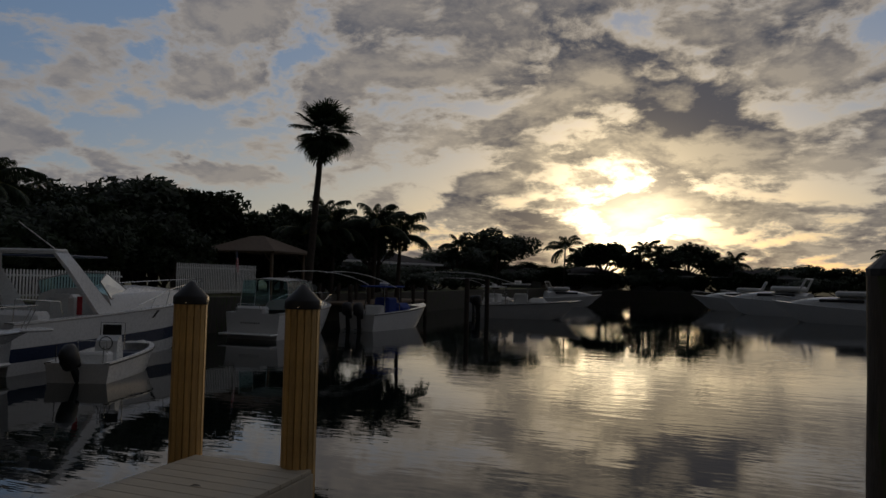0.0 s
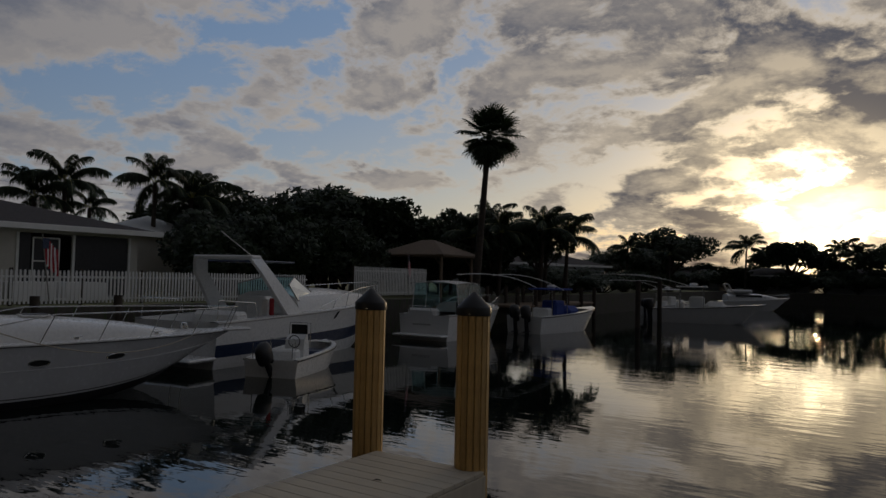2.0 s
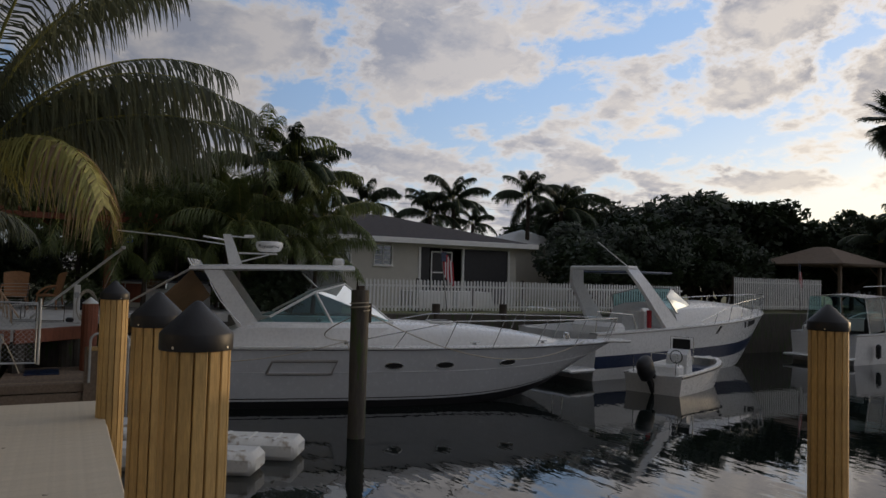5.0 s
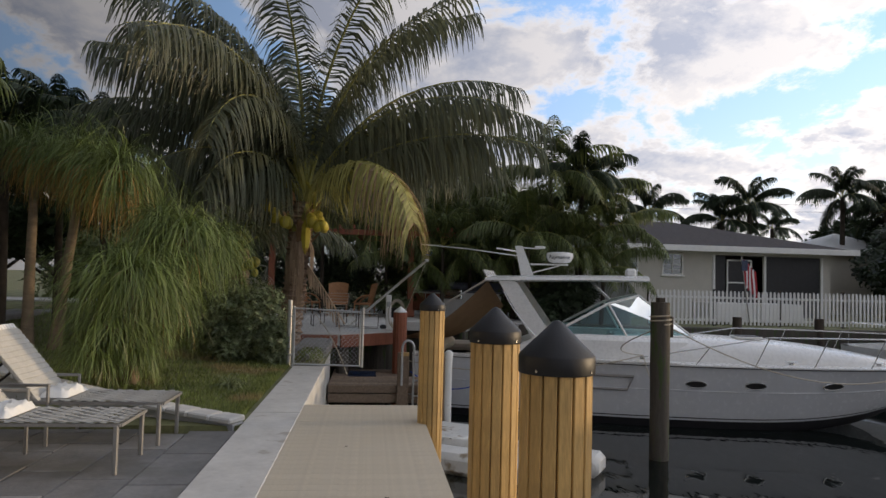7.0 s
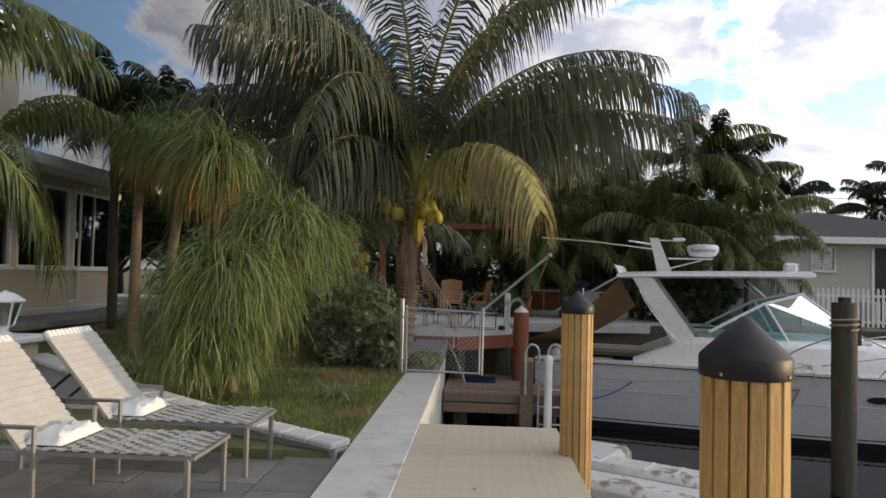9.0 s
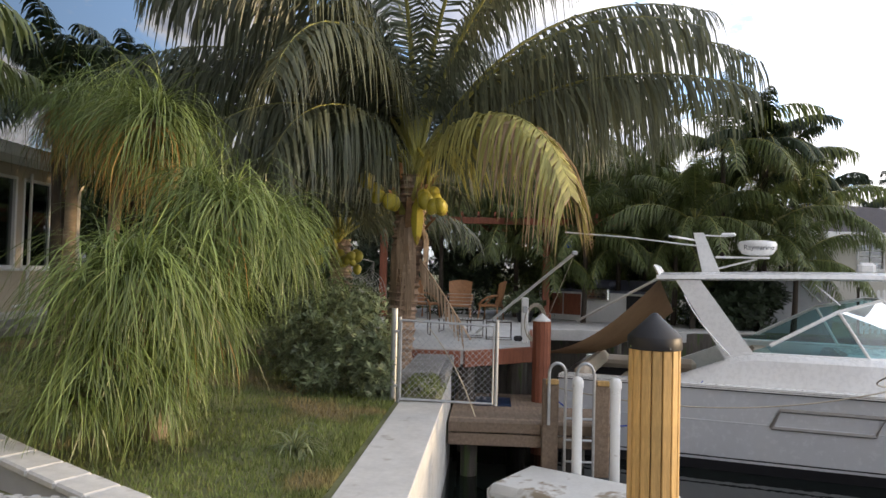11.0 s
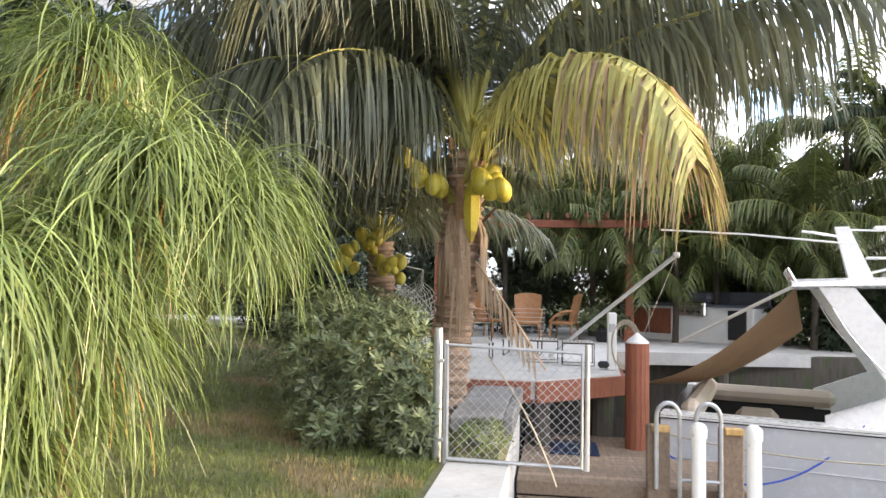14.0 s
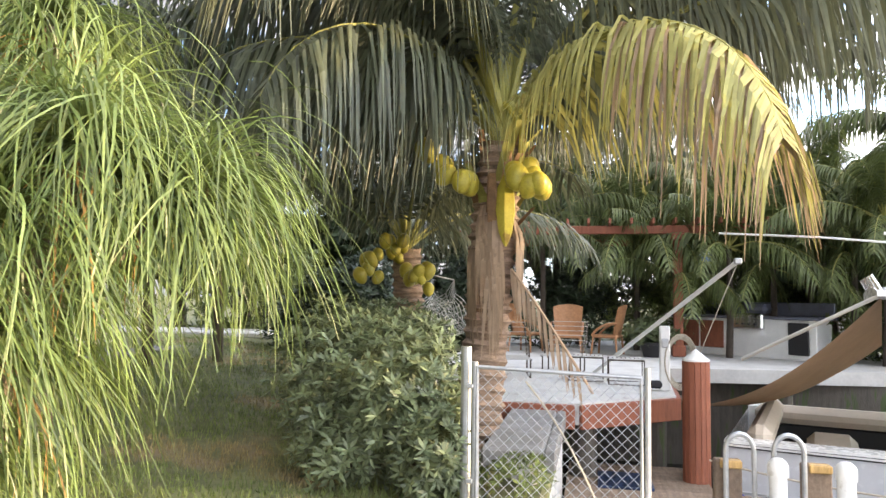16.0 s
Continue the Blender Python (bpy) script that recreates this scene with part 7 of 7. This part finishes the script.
def bank_dock(y0, y1, n):
    d = thing("bank_dock", label="dark timber dock with posts along the bank", category="dock")
    part("deck", Geo().box((-20.6, (y0 + y1) / 2, -0.25), (2.6, y1 - y0, 0.16), bev=0.03), "oldwood", d)
    for k in range(n):
        y = y0 + (y1 - y0) * k / (n - 1)
        part("post", Geo().tube([(-19.3, y, -3.2), (-19.3, y, 0.9)], 0.14, 9), "bark", d)
        part("post", Geo().tube([(-21.7, y + 0.5, -0.3), (-21.7, y + 0.5, 0.95)], 0.13, 9), "bark", d)


bank_dock(38.5, 51.0, 6)


def plain_house(x, y, w, d, h, yaw, label):
    t = thing("house", pose(x, y, 0.1, 0, 0, yaw), label, "house", "waterside houses")
    part("wall", Geo().box((0, 0, h / 2), (w, d, h), bev=0.02), "greywall", t)
    part("roof", hip_roof(-w / 2, w / 2, -d / 2, d / 2, h, 1.2, 0.6), "roof", t)
    part("fascia", Geo().box((0, -d / 2 - 0.58, h - 0.06), (w + 1.2, 0.05, 0.2)), "whitepaint", t)
    for k in range(3):
        window_unit(t, (-w * 0.32 + k * w * 0.32, -d / 2 - 0.02, h * 0.55), 1.3, 1.1, "y", 2, 1)
    return t


plain_house(-30.5, 56.0, 7, 7, 2.7, 70, "low pale waterside house with a dark roof")
plain_house(-30.5, 69.0, 7, 7, 2.8, 70, "low pale waterside house with a dark roof")
for _x, _w in ((-30, 12), (-17, 11), (-4, 11), (8.5, 11)):
    plain_house(_x, 120, _w, 8, 2.6, 0, "distant low waterside house under trees")
for _y in (58, 76, 94):
    plain_house(25.5, _y, 10, 8, 2.6, -90, "low house on the opposite bank")


def own_house():
    h = thing("house", label="two-storey beige stucco house with tall dark windows", category="house")
    y, x0, x1, zb = -9.0, -19.75, 6.0, 0.45
    part("wall_base", Geo().box(((x0 + x1) / 2, y - 0.1, 0.95), (x1 - x0, 0.2, 1.0)), "stucco2", h)
    part("plinth", Geo().box(((x0 + x1) / 2, y + 0.05, 0.52), (x1 - x0, 0.16, 0.2), bev=0.02), "concrete", h)
    part("wall_head", Geo().box(((x0 + x1) / 2, y - 0.1, 3.32), (x1 - x0, 0.2, 0.26)), "stucco2", h)
    k = 0
    x = x0 + 0.25
    while x < x1 - 1.9:
        w = 1.75
        part("pier", Geo().box((x - 0.08, y - 0.1, 2.32), (0.17, 0.2, 1.74)), "stucco2", h)
        window_unit(h, (x + w / 2, y - 0.04, 2.32), w - 0.06, 1.7, "y", 2, 1, glass="pane")
        x += w + 0.17
    part("end_wall", Geo().box((x0 + 0.1, y - 4, 1.9), (0.2, 7.8, 3.0)), "stucco2", h)
    part("back_wall", Geo().box(((x0 + x1) / 2, y - 8, 3.0), (x1 - x0, 0.2, 6.0)), "stucco2", h)
    # floor and back sheet coloured near-black to stand in for the room's shade
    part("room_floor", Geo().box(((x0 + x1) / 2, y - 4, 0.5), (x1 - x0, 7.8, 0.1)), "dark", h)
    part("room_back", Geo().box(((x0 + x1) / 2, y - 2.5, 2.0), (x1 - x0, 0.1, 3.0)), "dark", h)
    part("lower_roof", Geo().box(((x0 + x1) / 2, y + 0.1, 3.52), (x1 - x0 + 0.8, 1.5, 0.14), bev=0.02), "roof", h)
    part("fascia", Geo().box(((x0 + x1) / 2, y + 0.87, 3.5), (x1 - x0 + 0.8, 0.05, 0.22), bev=0.01), "whitepaint", h)
    part("soffit", Geo().box(((x0 + x1) / 2, y + 0.45, 3.43), (x1 - x0 + 0.6, 0.8, 0.03)), "whitepaint", h)
    part("upper_wall", Geo().box((-5.4, y - 4.2, 4.85), (22, 7.4, 2.6)), "stucco2", h)
    part("upper_roof", hip_roof(-16.4, 5.6, y - 7.9, y - 0.5, 6.1, 1.4, 0.6), "roof", h)
    part("upper_fascia", Geo().box((-5.4, y + 0.12, 6.1), (23.2, 0.05, 0.22), bev=0.01), "whitepaint", h)
    part("downpipe", Geo().tube([(-17.9, y + 0.05, 3.3), (-17.9, y + 0.05, 0.75), (-17.4, y + 0.12, 0.72)], 0.03, 6), "pvc", h)
    solo("house_walk", Geo().box((-13.5, -7.9, 0.47), (17, 1.0, 0.16), bev=0.03), "stone", "grey paved walk along the house", "path", kind="structure")
    solo("garden_walk", Geo().box((-23.0, -10.0, 0.62), (1.6, 6.0, 0.12), bev=0.03), "concrete", "pale concrete walk across the garden", "path", kind="structure")


own_house()


# ---------------------------------------------------------------- our patio
def low_wall():
    w = thing("low_wall", label="low grey garden wall with pale stone coping", category="wall", kind="structure")
    pts = bez((-8.36, -1.03, 0.02), (-9.15, -2.7, 0.10), (-10.35, -5.0, 0.42), 18)
    g = Geo()
    ring = []
    for i, p in enumerate(pts):
        d = (pts[min(i + 1, 18)] - pts[max(i - 1, 0)])
        s = Vector((-d.y, d.x, 0)).normalized() * 0.09
        ring.append([Vector((p.x + s.x, p.y + s.y, -0.2)), Vector((p.x + s.x, p.y + s.y, p.z)), Vector((p.x - s.x, p.y - s.y, p.z)), Vector((p.x - s.x, p.y - s.y, -0.2))])
    part("wall_body", g.loft(ring, True, True), "greywall", w)
    fine = bez((-8.36, -1.03, 0.02), (-9.15, -2.7, 0.10), (-10.35, -5.0, 0.42), 14)
    for i in range(14):
        a, b = fine[i], fine[i + 1]
        d = b - a
        ang = math.degrees(math.atan2(d.y, d.x))
        tilt = -math.degrees(math.asin(d.z / d.length))
        g = Geo().box((0, 0, 0), (d.length - 0.012, 0.27, 0.06), bev=0.014)
        part("coping_stone", g, "concrete", w).matrix_local = pose(*((a + b) / 2 + Vector((0, 0, 0.03))), 0, tilt, ang)


low_wall()


def pillar():
    p = thing("pillar", pose(-10.0, -5.15, 0), "beige stucco pillar with a white cap", "pillar")
    part("shaft", Geo().box((0, 0, 0.2), (0.5, 0.5, 0.86), bev=0.02), "stucco2", p)
    part("cap", Geo().box((0, 0, 0.67), (0.66, 0.66, 0.08), bev=0.02), "whitepaint", p)
    l = thing("post_lantern", pose(-10.0, -5.15, 0.71), "white hexagonal post lantern with glass sides", "lantern")
    part("foot", Geo().lathe([(0.10, 0), (0.10, 0.02), (0.05, 0.04), (0.05, 0.09), (0.1, 0.11)], 12), "whitepaint", l, "", True)
    part("roof", Geo().lathe([(0.20, 0.37), (0.20, 0.39), (0.1, 0.46), (0.03, 0.48), (0.01, 0.5)], 6), "whitepaint", l)
    for k in range(6):
        a, b = radians(60 * k), radians(60 * k + 60)
        part("glazing_bar", Geo().tube([(0.09 * math.cos(a), 0.09 * math.sin(a), 0.11), (0.165 * math.cos(a), 0.165 * math.sin(a), 0.38)], 0.011, 5), "whitepaint", l)
        part("glass", Geo().add([(0.088 * math.cos(a), 0.088 * math.sin(a), 0.11), (0.088 * math.cos(b), 0.088 * math.sin(b), 0.11), (0.163 * math.cos(b), 0.163 * math.sin(b), 0.375), (0.163 * math.cos(a), 0.163 * math.sin(a), 0.375)], [(0, 1, 2, 3)]), "lampglass", l)
    part("bulb", Geo().lathe([(0.02, 0.12), (0.035, 0.2), (0.02, 0.26), (0.003, 0.27)], 10), "pvc", l, "", True)


pillar()


def chaise(x, y):
    """Head towards -y; origin at the foot end's middle."""
    c = thing("sun_lounger", pose(x, y, -0.06), "sun lounger with woven white straps and raised back", "sun lounger", "sun loungers")
    L, W, H = 1.15, 0.62, 0.40
    hinge, top = Vector((0, -1.08, H)), Vector((0, -1.60, 1.02))
    part("frame", Geo().tube([(-W / 2, 0, H), (-W / 2, -2.05, H)], 0.018, 4).tube([(W / 2, 0, H), (W / 2, -2.05, H)], 0.018, 4).tube([(-W / 2, 0, H), (W / 2, 0, H)], 0.018, 4), "aluminium", c)
    for sx in (-1, 1):
        for yy in (-0.03, -1.75):
            part("leg", Geo().box((sx * W / 2, yy, H / 2), (0.035, 0.035, H), bev=0.006), "aluminium", c)
        part("armrest", Geo().tube([(sx * (W / 2 + 0.03), -0.98, 0.0), (sx * (W / 2 + 0.03), -0.98, 0.56), (sx * (W / 2 + 0.03), -1.6, 0.56)], 0.019, 4), "aluminium", c)
        part("back_stay", Geo().tube([(sx * W * 0.42, -1.4, 0.75), (sx * W * 0.42, -1.8, H)], 0.013, 6), "black", c)
    rows, cols = 22, 12
    for k in range(rows):
        yy = -0.03 - 1.05 * k / (rows - 1)
        g = Geo()
        pts = []
        for j in range(cols + 1):
            pts.append(Vector((-W / 2 - 0.012 + (W + 0.024) * j / cols, yy, H + 0.022 + 0.004 * (1 if (j + k) % 2 else -1))))
        g.strip(pts, [0.021] * (cols + 1), Vector((0, 1, 0)))
        g.strip([p - Vector((0, 0, 0.006)) for p in pts][::-1], [0.021] * (cols + 1), Vector((0, 1, 0)))
        part("strap", g, "webbing", c)
    for j in range(cols):
        g = Geo()
        xx = -W / 2 + 0.03 + (W - 0.06) * j / (cols - 1)
        pts = [Vector((xx, 0.005 - 1.09 * k / 30, H + 0.022 + 0.004 * (1 if (k // 2 + j) % 2 else -1))) for k in range(31)]
        g.strip(pts, [0.018] * 31, Vector((1, 0, 0)))
        part("long_strap", g, "webbing", c)
    d = (top - hinge).normalized()
    nrm = Vector((0, d.z, -d.y))
    bk = part("backrest", Geo().box((0, 0, 0), (W + 0.02, 0.035, 0.86), bev=0.012), "webbing", c)
    mid = (hinge + top) / 2 + nrm * 0.0
    bk.matrix_local = pose(*mid, math.degrees(math.atan2(-d.y, d.z)), 0, 0)
    for j in range(11):
        part("back_strap", Geo().box((-W / 2 + 0.04 + 0.054 * j, 0.0, 0.41), (0.042, 0.05, 0.06), bev=0.008), "pvc", bk)
    for j in range(13):
        part("cross_strap", Geo().box((0, 0.019, -0.38 + 0.06 * j), (W + 0.03, 0.006, 0.05), bev=0.002), "webbing", bk)
    t = thing("towel", pose(x, y, -0.06), "crumpled white towel lying on the sun lounger", "towel", "towels")
    r = random.Random(int(x * 10))
    rows_ = []
    for i in range(13):
        row = []
        for j in range(11):
            u, v = i / 12 - 0.5, j / 10 - 0.5
            e = max(0, 1 - (abs(u) * 2) ** 6) * max(0, 1 - (abs(v) * 2) ** 6)
            row.append(Vector((u * 0.52, -0.98 + v * 0.26, H + 0.035 + e * (0.07 + 0.05 * noise.noise(Vector((u * 9 + x, v * 9, 0)))))))
        rows_.append(row)
    part("cloth", Geo().loft(rows_, False), "pvc", t, "", True)
    return c


chaise(-6.98, -1.62)
chaise(-7.92, -1.57)


def paving():
    f = thing("patio_paving", label="random grey stone paving of the patio", category="paving", kind="structure")
    part("bedding", Geo().box((-3.0, -5.0, -0.12), (13.9, 8.02, 0.09)), "mortar", f)
    r = random.Random(21)
    y = -1.02
    while y > -8.4:
        h = r.choice((0.31, 0.46, 0.46, 0.62))
        x = -9.9 + r.uniform(0, 0.3)
        while x < 3.6:
            w = r.choice((0.31, 0.46, 0.62, 0.92))
            edge = -8.45 - 0.43 * (-y - 1.0) + 0.05
            if x > edge - 0.1:
                z = -0.062 + r.uniform(-0.004, 0.004)
                part("paver", Geo().box((x + w / 2, y - h / 2, z), (w - 0.012, h - 0.012, 0.05), bev=0.006), "stone", f)
            x += w
        y -= h


paving()


# power lines over the gardens
for _k, _z in enumerate((7.2, 7.7)):
    solo("power_line", Geo().tube(bez((-48, 2, _z), (-48, 22, _z - 0.6), (-46, 45, _z), 14), 0.012, 4), "black", "thin overhead power line behind the house", "cable", "power lines")
round_post("utility_pole", -48, 2.0, 8.0, 0.14, "bark", "wooden utility pole behind the gardens", 0.0)
round_post("utility_pole", -46, 45.0, 8.6, 0.14, "bark", "wooden utility pole behind the trees", 0.0)


# fallen bits on the dock
for _k, (_x, _y, _a) in enumerate(((-5.6, 0.15, 20), (-5.9, 0.42, 80), (-7.4, 0.1, 140), (-3.05, 4.6, 30), (-4.9, -0.2, 60))):
    _g = Geo().strip([Vector((-0.035, 0, 0.004)), Vector((-0.01, 0.004, 0.012)), Vector((0.02, 0, 0.010)), Vector((0.04, -0.004, 0.003))], (0.002, 0.012, 0.010, 0.001), Vector((0, 1, 0.2)))
    solo("fallen_leaf", _g, "bark", "small dry leaf lying on the dock", "leaf", "fallen leaves", m=pose(_x, _y, 0.0, 0, 0, _a))
